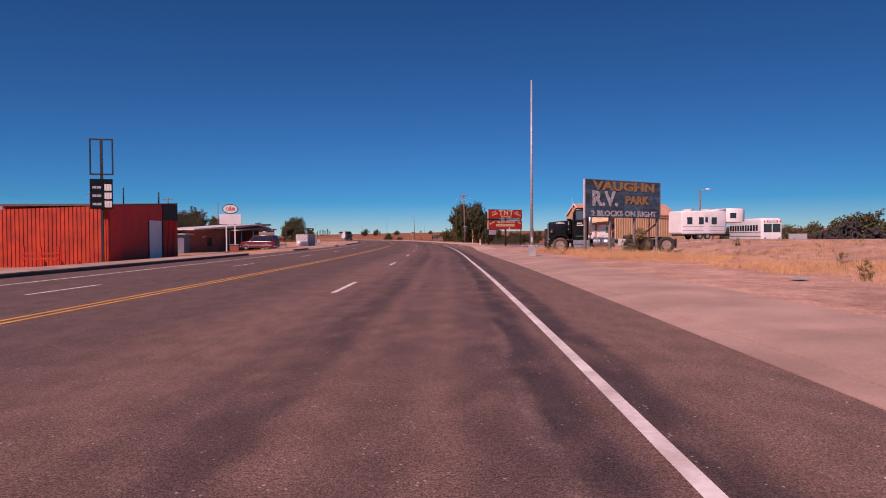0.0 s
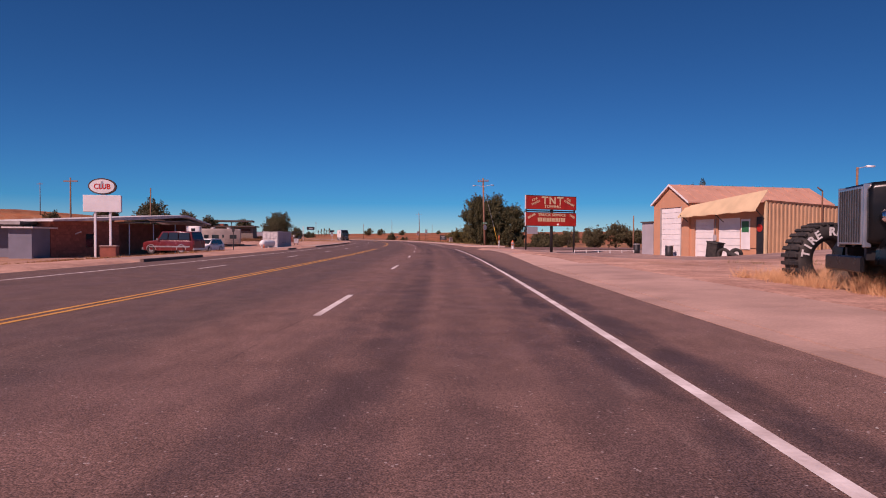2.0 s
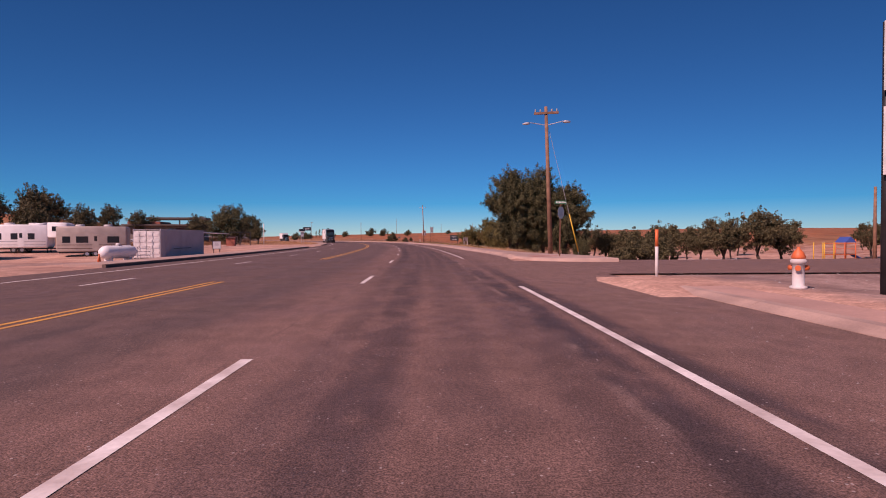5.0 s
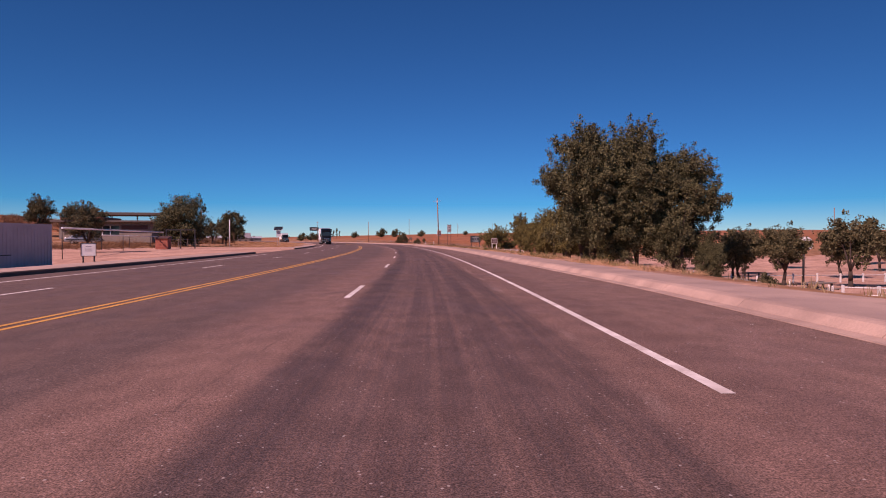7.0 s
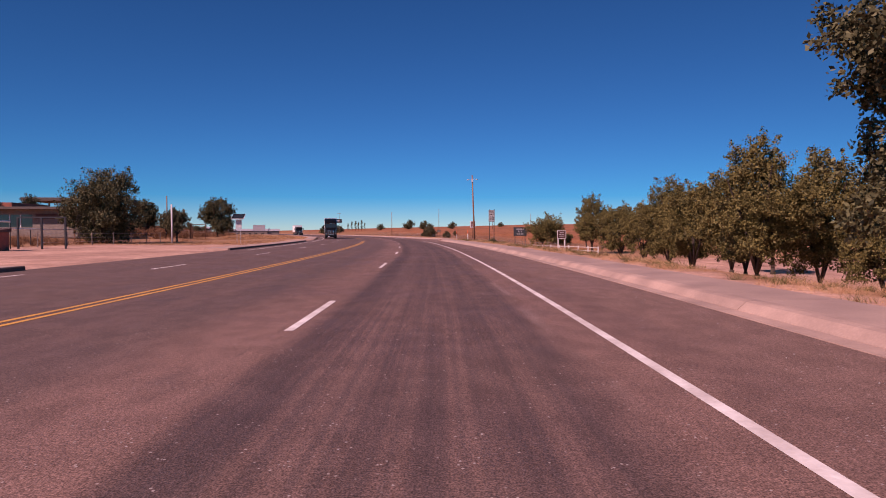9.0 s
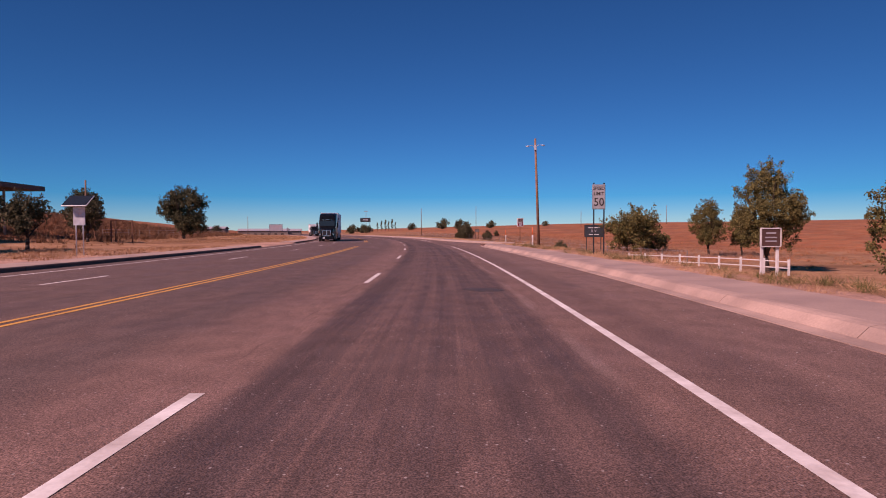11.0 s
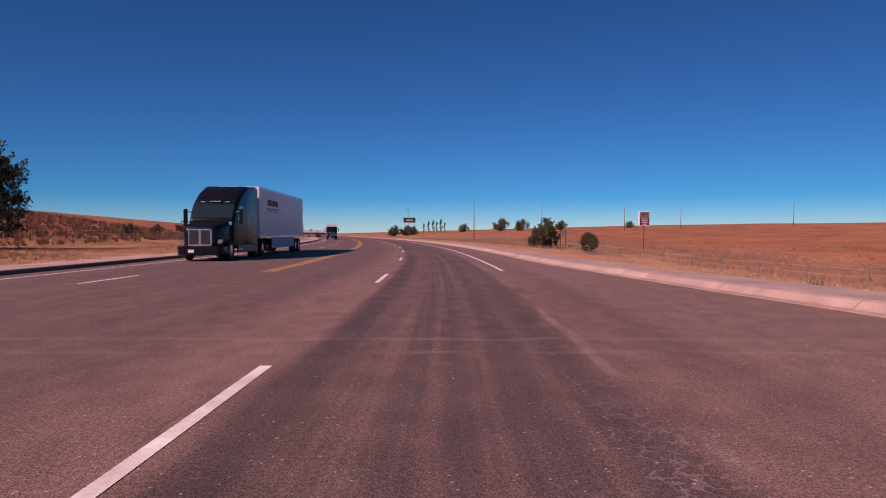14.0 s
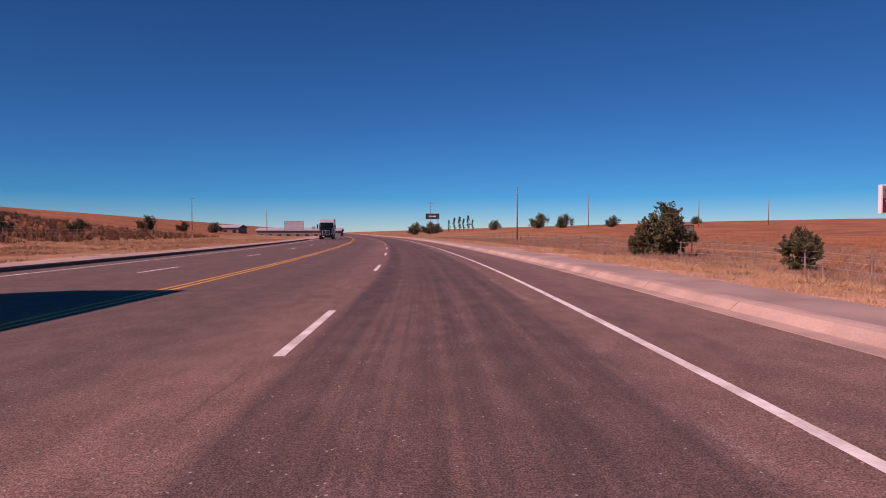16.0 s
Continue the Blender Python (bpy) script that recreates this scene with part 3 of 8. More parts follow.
def sheet(name, ss, os_, zf, material, uv=True):
    """A sheet over the road's own grid of stations and offsets."""
    verts, uvs, faces = [], [], []
    for s in ss:
        for o in os_:
            z = zf(s, o) if callable(zf) else zf
            verts.append(tuple(road(s, o, z)))
            uvs.append((o, s))
    w = len(os_)
    for i in range(len(ss) - 1):
        for j in range(w - 1):
            a = i * w + j
            faces.append((a, a + 1, a + w + 1, a + w))
    me = bpy.data.meshes.new(name)
    me.from_pydata(verts, [], faces)
    if uv:
        lay = me.uv_layers.new(name="UVMap")
        idx = np.empty(len(me.loops), int)
        me.loops.foreach_get("vertex_index", idx)
        lay.data.foreach_set("uv", np.array(uvs)[idx].ravel())
    me.materials.append(material)
    me.update()
    return new(name, me)


# ---- ground ----
def spread(a, b, n, power):
    return [a + (b - a) * (k / n) ** power for k in range(n + 1)]


g_s = [-900, -400, -200, -110] + stations(-60, 340, 2.5) + spread(345, 3200, 36, 2.2)
g_right = [-11.0, -3.0, 5.9, 6.6, 7.45, 7.55] + stations(8.2, 40, 1.4) + spread(42, 2600, 34, 2.4)
g_left = [-o for o in stations(11.9, 45, 1.5) + spread(47, 2600, 34, 2.4)][::-1]
ground = sheet("ground", g_s, g_left + g_right, land, M_SOIL, uv=False)
tagged(ground, "pink-tan dirt and dry grassland rising to a red field", "ground", kind="structure")
att = ground.data.attributes.new("soil", "FLOAT_COLOR", "POINT")
soil = []
for s in g_s:
    for o in g_left + g_right:
        red = grass = gravel = 0.0
        if o > 0:
            red = smooth01(s, 205, 240) * smooth01(o, 34, 62) + 0.35 * smooth01(s, 225, 260) * smooth01(o, 18, 34)
            red += 0.45 * (1 - smooth01(s, 205, 240)) * smooth01(o, 55, 90)
            grass = smooth01(o, 8.1, 9.0) * (1 - 0.5 * (1 - smooth01(s, 56, 60))) * (1 - smooth01(s, 56, 62) * (1 - smooth01(s, 104, 108)))
            grass *= 1 - (smooth01(s, 100, 118) - smooth01(s, 186, 198)) * smooth01(o, 10, 13) * 0.8
            grass *= 1 - 0.6 * (1 - smooth01(s, 50, 60)) * smooth01(o, 22, 34)
            if s < 58:
                grass *= 0.25
            gravel = smooth01(s, 60, 66) * (1 - smooth01(s, 96, 104)) * smooth01(o, 8.6 + 3.4 * (1 - smooth01(s, 70, 78)), 10 + 4 * (1 - smooth01(s, 70, 78))) * (1 - smooth01(o, 50, 60)) + 0.35 * (1 - smooth01(s, 56, 64)) * smooth01(o, 24, 34) * (1 - smooth01(o, 60, 80))
        else:
            d = -o
            red = smooth01(s, 195, 240) * smooth01(d, 27, 40) * 0.95 + (1 - smooth01(s, 195, 240)) * smooth01(d, 80, 110) * 0.7
            grass = (smooth01(s, 172, 180) * smooth01(d, 24, 30) + smooth01(s, 184, 192) * smooth01(d, 13.5, 16) * (1 - smooth01(d, 24, 30))) * (0.75 + 0.25 * smooth01(s, 200, 230)) + (1 - smooth01(s, 165, 172)) * smooth01(d, 60, 90)
            grass += 0.45 * (1 - smooth01(s, 84, 92)) * smooth01(d, 15, 17)
            gravel = smooth01(s, 84, 92) * (1 - smooth01(s, 128, 134)) * smooth01(d, 15, 18) * (1 - smooth01(d, 58, 66)) * 0.6
        soil.append((min(red, 1), min(grass, 1), min(gravel, 1), 1))
att.data.foreach_set("color", np.array(soil, np.float32).ravel())
for p in ground.data.polygons:
    p.use_smooth = True

# ---- carriageway and markings ----
r_s = stations(-60, 340, 2.5) + spread(345, 1500, 24, 1.8)
r_o = [-11.4, -9.6, -7, -5.4, -3.8, -2, 0, 1, 2, 3.8, 5.2, 7.35]
carriageway = sheet("road", r_s, r_o, 0.0, M_ASPHALT)
for a, b, far in ((95.6, 106.5, 66), (209.2, 215.0, 11), (215.0, 228.0, 9.0)):
    side = sheet("side_road", stations(a, b, 1.2), [6.9 + (far - 6.9) * k / 12 for k in range(13)], -0.004, M_ASPHALT)
    tagged(side, "worn reddish asphalt mouth of a side street", "road", kind="structure")
tagged(carriageway, "worn reddish asphalt highway with darker wheel tracks", "road", kind="structure")


# marking and kerb offsets by station, fitted to the camera's view
EDGE = ((0, 35, 80, 160, 250), (3.86, 3.66, 3.91, 3.66, 3.70))
FAR_EDGE = ((0, 50, 100, 150, 200, 260), (-9.0, -9.3, -9.6, -9.9, -10.2, -10.0))
FAR_DASH = ((0, 45, 80, 120, 155, 215, 260), (-6.5, -6.7, -6.8, -7.2, -7.4, -7.3, -6.9))
KERB = ((-20, 10, 30, 45, 57, 66, 72, 78, 90, 108, 118, 126, 134, 150, 180, 208, 216, 219, 222, 226, 231, 236, 250, 330), (5.6, 5.55, 5.5, 5.38, 5.5, 6.05, 6.4, 6.75, 6.9, 6.5, 6.5, 6.25, 6.0, 6.0, 5.95, 5.9, 8.3, 7.8, 7.2, 6.7, 6.0, 5.75, 5.62, 5.6))


def along(s, o):
    """An offset, fixed or interpolated by station."""
    return float(np.interp(s, *o)) if isinstance(o, tuple) else o


def strip(name, spans, o, width, material, label, z=0.004):
    verts, faces = [], []
    for a, b in spans:
        ss = stations(a, b, 2.0)
        base = len(verts)
        for s in ss:
            c = along(s, o)
            verts += [tuple(road(s, c - width / 2, z)), tuple(road(s, c + width / 2, z))]
        faces += [(base + 2 * k, base + 2 * k + 1, base + 2 * k + 3, base + 2 * k + 2) for k in range(len(ss) - 1)]
    me = bpy.data.meshes.new(name)
    me.from_pydata(verts, [], faces)
    me.materials.append(material)
    return tagged(new(name, me), label, "road marking", kind="structure")


strip("edge_line", [(-60, 91), (109.3, 207.4), (227.8, 420)], EDGE, 0.115, M_WHITE_LINE, "solid white edge line, worn at the rims")
strip("edge_line", [(-60, 150), (172, 420)], FAR_EDGE, 0.13, M_WHITE_LINE, "solid white edge line on the far side")
YEL = [(-60, 93), (109.1, 209.7), (227.5, 420)]
strip("centre_line", YEL, -3.80, 0.10, M_YELLOW_LINE, "double yellow centre line, faded")
strip("centre_line", YEL, -4.04, 0.10, M_YELLOW_LINE, "double yellow centre line, faded")
DASHES = [19.1]
while DASHES[-1] < 420:
    DASHES.append(DASHES[-1] + 12.19 * math.cos(line_turn(DASHES[-1] + 6)))
DASHES = [19.1 - 12.19 * k for k in range(2, 6)] + DASHES
for s in DASHES:
    strip("lane_dash", [(s, s + 3.0)], 0.0, 0.115, M_WHITE_LINE, "short white lane dash, chipped")
    strip("lane_dash", [(s - 0.2, s + 2.5)], FAR_DASH, 0.12, M_WHITE_LINE, "short white lane dash, chipped")


def slab_run(name, a, b, profile, material, label, step=2.0, joint=3.05):
    """A kerb or pavement drawn along the road, cut into slabs with open joints; each slab is a piece."""
    owner = tagged(new(name), label, "pavement", kind="structure")
    s = a
    n = 0
    while s < b - 0.3:
        e = min(s + joint, b)
        bm = bmesh.new()
        rows = []
        for st in stations(s + 0.008, e - 0.008, step):
            rows.append([bm.verts.new(road(st, o + (along(st, KERB) if o >= 0 else 0), z)) for o, z in profile])
        m_ = len(profile)
        for r0, r1 in zip(rows, rows[1:]):
            for k in range(m_):
                bm.faces.new((r0[k], r0[(k + 1) % m_], r1[(k + 1) % m_], r1[k]))
        bm.faces.new(rows[0][::-1]), bm.faces.new(rows[-1])
        bmesh.ops.recalc_face_normals(bm, faces=bm.faces[:])
        part("slab", bm, material, owner)
        s, n = e, n + 1
    return owner


R_PROF = [(0.0, -0.05), (0.0, 0.012), (0.27, 0.016), (0.275, 0.006), (0.29, 0.006), (0.295, 0.02), (0.42, 0.135), (0.52, 0.155), (0.66, 0.157), (0.66, -0.05)]
WALK_PROF = [(0.67, -0.05), (0.67, 0.153), (1.85, 0.17), (1.85, -0.05)]
# before the workshop the kerb is low and half buried in sand, with an open joint behind the gutter
LOW_PROF = [(0.0, -0.05), (0.0, 0.010), (0.36, 0.018), (0.364, 0.001), (0.388, 0.001), (0.392, 0.028), (0.75, 0.06), (1.1, 0.078), (2.6, 0.115), (2.6, -0.05)]
for a, b in ((-20, 59), (108.5, 208.8), (215.5, 330)):
    slab_run("kerb", a, b, LOW_PROF if a < 0 else R_PROF, M_DUSTY if a < 0 else M_CONC, "pale pinkish sloping concrete kerb with open joints")
    if a > 0:
        slab_run("pavement", a, b, WALK_PROF, M_PAVE, "greyish weathered concrete pavement behind the kerb")
SAND_PROF = [(0.0, -0.05), (0.0, 0.004), (0.5, 0.016), (1.2, 0.04), (2.0, 0.07), (2.0, -0.05)]
slab_run("sand_apron", 59, 76, SAND_PROF, M_SAND, "pale sand washed over the dropped kerb before the lot", joint=17)
STUB_PROF = [(0.0, -0.05), (0.0, 0.012), (0.12, 0.05), (0.22, 0.095), (0.42, 0.10), (0.43, -0.05)]
slab_run("kerb", 74.5, 92.5, STUB_PROF, M_CONC, "narrow worn concrete kerb half buried in dirt")
DIRT_PROF = [(0.44, -0.05), (0.44, 0.088), (1.6, 0.10), (1.6, -0.05)]
slab_run("dirt_verge", 76, 92.5, DIRT_PROF, M_DIRT, "trodden pink dirt behind the kerb", joint=16.5)
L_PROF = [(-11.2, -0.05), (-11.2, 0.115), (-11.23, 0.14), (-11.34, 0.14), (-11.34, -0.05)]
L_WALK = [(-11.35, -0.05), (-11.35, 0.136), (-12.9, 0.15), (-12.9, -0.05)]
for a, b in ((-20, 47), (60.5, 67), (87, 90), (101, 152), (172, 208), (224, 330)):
    # the kerb carries its painted shade, the pavement behind stays pale
    slab_run("far_kerb", a, b, L_PROF, M_KERB_SHADE, "concrete kerb with its face's shade put into a darker colour")
    slab_run("far_pavement", a, b, L_WALK, M_CONC, "pale pinkish concrete pavement behind the far kerb")


# the corner of the side street: a fan of concrete with a rounded kerb and a worn red ramp
def corner_fan(s0, s1, o0, o1, label, flip=False):
    t = tagged(new("corner_pavement"), label, "pavement", kind="structure")
    bm = bmesh.new()
    pts = []
    for k in range(9):
        a = radians(180 + k * 90 / 8)
        pts.append((s1 + (s1 - s0) * math.sin(a), o0 + (o1 - o0) * (1 + math.cos(a))))
    pts += [(s1, o1)] if not flip else []
    if flip:
        pts = [(s0 + s1 - a, b) for a, b in pts]
        pts += [(s0, o1)]
    ring = []
    for z, inset in ((-0.05, 0.0), (0.13, 0.03), (0.172, 0.12)):
        ring.append([bm.verts.new(road(a + (inset if a < (s0 + s1) / 2 else 0) * (-1 if flip else 1), b + (inset if b < (o0 + o1) / 2 else 0), z)) for a, b in pts])
    n = len(pts)
    for r0, r1 in zip(ring, ring[1:]):
        for k in range(n):
            bm.faces.new((r0[k], r0[(k + 1) % n], r1[(k + 1) % n], r1[k]))
    bm.faces.new(ring[-1])
    bmesh.ops.recalc_face_normals(bm, faces=bm.faces[:])
    part("slab", bm, M_CONC, t)
    return t


corner_fan(104.2, 108.5, 6.2, 10.8, "pale concrete corner with a rounded kerb")
corner_fan(208.8, 209.9, 6.1, 7.6, "pale rounded kerb end at a side road", flip=True)
corner_fan(214.3, 215.5, 8.4, 10.1, "pale rounded kerb end beyond a side road")
back = tagged(new("corner_pavement"), "broad pale concrete behind the kerb at a corner", "pavement", kind="structure")
for a in (108.5, 111.5, 114.5):
    bm = bmesh.new()
    b0, b1 = 10.8 - (a - 108.5) * 0.29, 10.8 - (a - 105.5) * 0.29
    q0 = [bm.verts.new(road(x, y, z)) for z in (-0.3, 0.168) for x, y in ((a + 0.01, 8.21), (a + 0.01, b0), (a + 2.99, b1), (a + 2.99, 8.21))]
    for f in ((0, 1, 5, 4), (1, 2, 6, 5), (2, 3, 7, 6), (3, 0, 4, 7), (4, 5, 6, 7)):
        bm.faces.new([q0[k] for k in f])
    bmesh.ops.recalc_face_normals(bm, faces=bm.faces[:])
    part("slab", bm, M_CONC, back)
bm = bmesh.new()
bm.faces.new([bm.verts.new(road(a, b, 0.178)) for a, b in ((106.9, 7.3), (107.3, 8.6), (108.4, 8.9), (108.3, 7.2))])
tagged(part("kerb_ramp", bm, M_RED_RAMP), "worn red paint on a kerb ramp", "ramp", kind="structure")


def tar_patch(s, o, ls, lo, label, seed, material=None):
    """A thin ragged spread of tar on the road."""
    rs = np.random.RandomState(seed)
    bm = bmesh.new()
    n = 26
    rad = 1 + 0.16 * np.convolve(rs.normal(size=n + 4), np.ones(5) / 5, "valid")[:n] * 2
    rim = [(s + ls * rad[k] * math.sin(2 * math.pi * k / n), o + lo * rad[k] * math.cos(2 * math.pi * k / n)) for k in range(n)]
    top = [bm.verts.new(road(a, b, 0.006)) for a, b in rim]
    low = [bm.verts.new(road(s + (a - s) * 1.04, o + (b - o) * 1.04, 0.0005)) for a, b in rim]
    bm.faces.new(top)
    for k in range(n):
        bm.faces.new((top[k], low[k], low[(k + 1) % n], top[(k + 1) % n]))
    bmesh.ops.recalc_face_normals(bm, faces=bm.faces[:])
    tagged(part("tar_patch", bm, material or M_TAR), label, "patch", kind="structure")


tar_patch(104.7, 3.02, 0.32, 0.27, "round dark tar patch over a utility cover", 1)
tar_patch(104.7, 3.85, 0.30, 0.11, "small dark tar spot on the asphalt", 2)
# a shallow hole in the road, its dark hollow drawn as a flat disc
tar_patch(174.75, 2.62, 0.36, 0.40, "ragged dark patch standing for a shallow hole in the asphalt", 3)
tar_patch(34.6, 2.0, 0.40, 0.28, "small dark tar spot on the asphalt", 5)
tar_patch(107.0, 1.75, 0.06, 0.05, "small dark tar spot on the asphalt", 8)


def stones(name, label, n, s0, s1, o0, o1, seed, material, size=(0.008, 0.022)):
    """Loose stones scattered on a surface, as one mesh."""
    rs = np.random.RandomState(seed)
    verts, faces = [], []
    for k in range(n):
        st, o = rs.uniform(s0, s1), o0 + (o1 - o0) * rs.uniform(0, 1) ** 0.6
        c = road(st, o, 0.003 if o < 6.05 else max(0.003, land(st, o)))
        r = rs.uniform(*size)
        base = len(verts)
        a = rs.uniform(0, 6.28)
        for j in range(4):
            verts.append((c.x + r * rs.uniform(0.7, 1.2) * math.cos(a + j * 1.57), c.y + r * rs.uniform(0.7, 1.2) * math.sin(a + j * 1.57), c.z))
        verts.append((c.x, c.y, c.z + r * rs.uniform(0.5, 0.9)))
        faces += [(base + j, base + (j + 1) % 4, base + 4) for j in range(4)]
    me = bpy.data.meshes.new(name)
    me.from_pydata(verts, [], faces)
    me.materials.append(material)
    return tagged(new(name, me), label, "stones", kind="stuff")


stones("loose_gravel", "pale loose stones along the road's shoulder", 1500, -5, 240, 4.3, 6.1, 3, M_GREYCONC, (0.005, 0.013))
stones("loose_gravel", "pale loose stones on the dirt apron of a lot", 700, 54, 96, 8.3, 16, 4, M_GREYCONC, (0.01, 0.03))
stones("loose_gravel", "pale stones spilled over the road edge", 260, 64, 80, 4.6, 6.4, 14, M_DIRT, (0.006, 0.018))

# ---- plants ----
def quads_mesh(name, centres, ax, ay, material):
    """Many small loose quads from their centres and half axes."""
    v = np.stack([centres - ax - ay * 0.2, centres - ay, centres + ax, centres + ay], 1).reshape(-1, 3)
    n = len(centres)
    me = bpy.data.meshes.new(name)
    me.vertices.add(4 * n), me.loops.add(4 * n), me.polygons.add(n)
    me.vertices.foreach_set("co", v.ravel())
    me.loops.foreach_set("vertex_index", np.arange(4 * n))
    me.polygons.foreach_set("loop_start", np.arange(0, 4 * n, 4))
    me.update(calc_edges=True)
    me.materials.append(material)
    return me


def unit(rs, n):
    v = rs.normal(size=(n, 3))
    return v / np.linalg.norm(v, axis=1, keepdims=True)


def tree(seed, height, spread_, material, label, category="tree", clear=1.6, lobes=26, leaves=9000, leaf=0.11, trunk=0.22, stems=1, low=0.0, name="tree"):
    """A tapered trunk with limbs and a crown of small leaves gathered in uneven sprays."""
    rs = np.random.RandomState(seed)
    owner = thing(name, Matrix(), label, category)
    bm = bmesh.new()
    tips = []
    crown_h = height - clear
    for st in range(stems):
        a = rs.uniform(0, 6.28)
        base = Vector((0.25 * math.cos(a), 0.25 * math.sin(a), -0.25)) * (1 if stems > 1 else 0) + Vector((0, 0, -0.2))
        fork = Vector((rs.uniform(-0.3, 0.3) + (0.5 * math.cos(a) if stems > 1 else 0), rs.uniform(-0.3, 0.3) + (0.5 * math.sin(a) if stems > 1 else 0), clear * rs.uniform(0.8, 1.0)))
        mid = base.lerp(fork, 0.5) + Vector((rs.uniform(-0.08, 0.08), rs.uniform(-0.08, 0.08), 0))
        r = trunk / math.sqrt(stems)
        tube(bm, base, mid, r * 1.25, r, 9), tube(bm, mid, fork, r, r * 0.85, 9)
        for k in range(6 if stems == 1 else 4):
            b = a + k * 6.28 / 6 + rs.uniform(-0.4, 0.4)
            rad = spread_ * rs.uniform(0.25, 0.62)
            tip = Vector((fork.x * 0.6 + rad * math.cos(b), fork.y * 0.6 + rad * math.sin(b), clear + crown_h * rs.uniform(0.35, 0.8)))
            kn = fork.lerp(tip, 0.45) + Vector((0, 0, crown_h * 0.06))
            tube(bm, fork, kn, r * 0.5, r * 0.33, 7), tube(bm, kn, tip, r * 0.33, r * 0.1, 6)
            tips.append(tip)
            for j in range(2):
                t2 = kn.lerp(tip, 0.4) + Vector((rs.uniform(-1, 1), rs.uniform(-1, 1), rs.uniform(0, 1))) * spread_ * 0.25
                tube(bm, kn.lerp(tip, 0.2), t2, r * 0.18, r * 0.05, 5)
    part("trunk", bm, M_BARK, owner)
    # boughs of foliage that overlap into an uneven crown, with sprigs standing out of each
    lob = unit(rs, lobes) * (rs.uniform(0.15, 1.0, (lobes, 1)) ** 0.45)
    wide = 1.0 - 0.45 * np.clip(lob[:, 2:3], 0, 1) ** 2
    lob *= np.array([spread_ * 0.74, spread_ * 0.74, crown_h * 0.42])
    lob[:, :2] *= wide
    lob[:, 2] += clear + crown_h * (0.46 - low)
    lr = rs.uniform(0.20, 0.34, lobes) * spread_
    n_sp = lobes * 14
    pick = np.arange(n_sp) % lobes
    out = unit(rs, n_sp) + np.array([0, 0, 0.25])
    cen = lob[pick] + out * (rs.uniform(0.25, 1.0, (n_sp, 1)) ** 0.6 * lr[pick][:, None])
    keep = cen[:, 2] > clear * 0.5 * (1 - low)
    cen, out = cen[keep], out[keep]
    m_ = len(cen)
    which = rs.randint(0, m_, leaves)
    out += rs.normal(size=(m_, 3)) * 0.4 + np.array([0, 0, 0.3])
    along = rs.uniform(-0.7, 1, (leaves, 1))
    pos = cen[which] + out[which] * along * spread_ * 0.10 + rs.normal(size=(leaves, 3)) * spread_ * (0.045 - 0.028 * np.clip(along, 0, 1))
    ax = unit(rs, leaves)
    ay = np.cross(ax, unit(rs, leaves))
    ay /= np.linalg.norm(ay, axis=1, keepdims=True) + 1e-6
    size = leaf * rs.uniform(0.6, 1.3, (leaves, 1))
    me = quads_mesh("crown", pos, ax * size, ay * size * 0.55, material)
    ob = new("crown", me)
    ob.parent = owner
    return owner


def set_at(owner, x, y, z=None, turn=0.0, size=1.0):
    owner.matrix_world = pose(x, y, ground_z(x, y) if z is None else z, 0, 0, turn) @ Matrix.Scale(size, 4)
    return owner


def copies(owner, spots, label=None):
    """More of a kind at (x, y, size, turn)."""
    out = []
    for x, y, size, turn in spots:
        c = copy_thing(owner, pose(x, y, ground_z(x, y), 0, 0, turn))
        c.scale = (size, size, size)
        if label:
            tagged(c, label)
        out.append(c)
    return out


# the grove of large elms below the pavement
elm = set_at(tree(11, 11.6, 3.9, M_LEAF_DARK, "large dark-leaved elm with a dense rounded crown", clear=1.3, lobes=64, leaves=110000, leaf=0.074, trunk=0.24, stems=3, low=0.04), 2.9, 148.0, size=1.02)
elm2 = set_at(tree(12, 12.9, 3.9, M_LEAF_DARK, "large dark-leaved elm with hanging outer boughs", clear=1.2, lobes=64, leaves=110000, leaf=0.074, trunk=0.24, stems=2, low=0.04), 6.0, 148.6, size=1.0)
copies(elm, [(8.9, 147.8, 0.93, 130)], "smaller dark-leaved elm at the edge of the grove")
# the row of park trees
row = set_at(tree(21, 7.4, 2.7, M_LEAF_OLIVE, "olive-leaved park tree in a row beside the pavement", clear=1.2, lobes=40, leaves=40000, leaf=0.062, trunk=0.15), 3.3, 162.3)
tagged(row, group="row of park trees")
row2 = set_at(tree(22, 6.8, 2.5, M_LEAF_OLIVE, "olive-leaved park tree in a row beside the pavement", clear=1.1, lobes=36, leaves=36000, leaf=0.062, trunk=0.14), 3.4, 166.5)
tagged(row2, group="row of park trees")
copies(row, [(6.4, 164.0, 1.0, 200), (1.9, 174.0, 0.9, 140), (6.6, 158.5, 0.85, 20)])
copies(row2, [(0.9, 188.0, 0.95, 130), (2.5, 170.4, 0.95, 60), (6.0, 172, 1.0, 170), (1.6, 180.5, 0.9, 300), (4.6, 179.0, 0.95, 20)])
# looser trees farther in the park and behind the workshop
park = set_at(tree(31, 5.6, 2.2, M_LEAF_GREY, "grey-green park tree with a thin crown", clear=1.1, lobes=30, leaves=15000, leaf=0.075, trunk=0.14), 21.5, 167.5)
tagged(park, group="trees in the park")
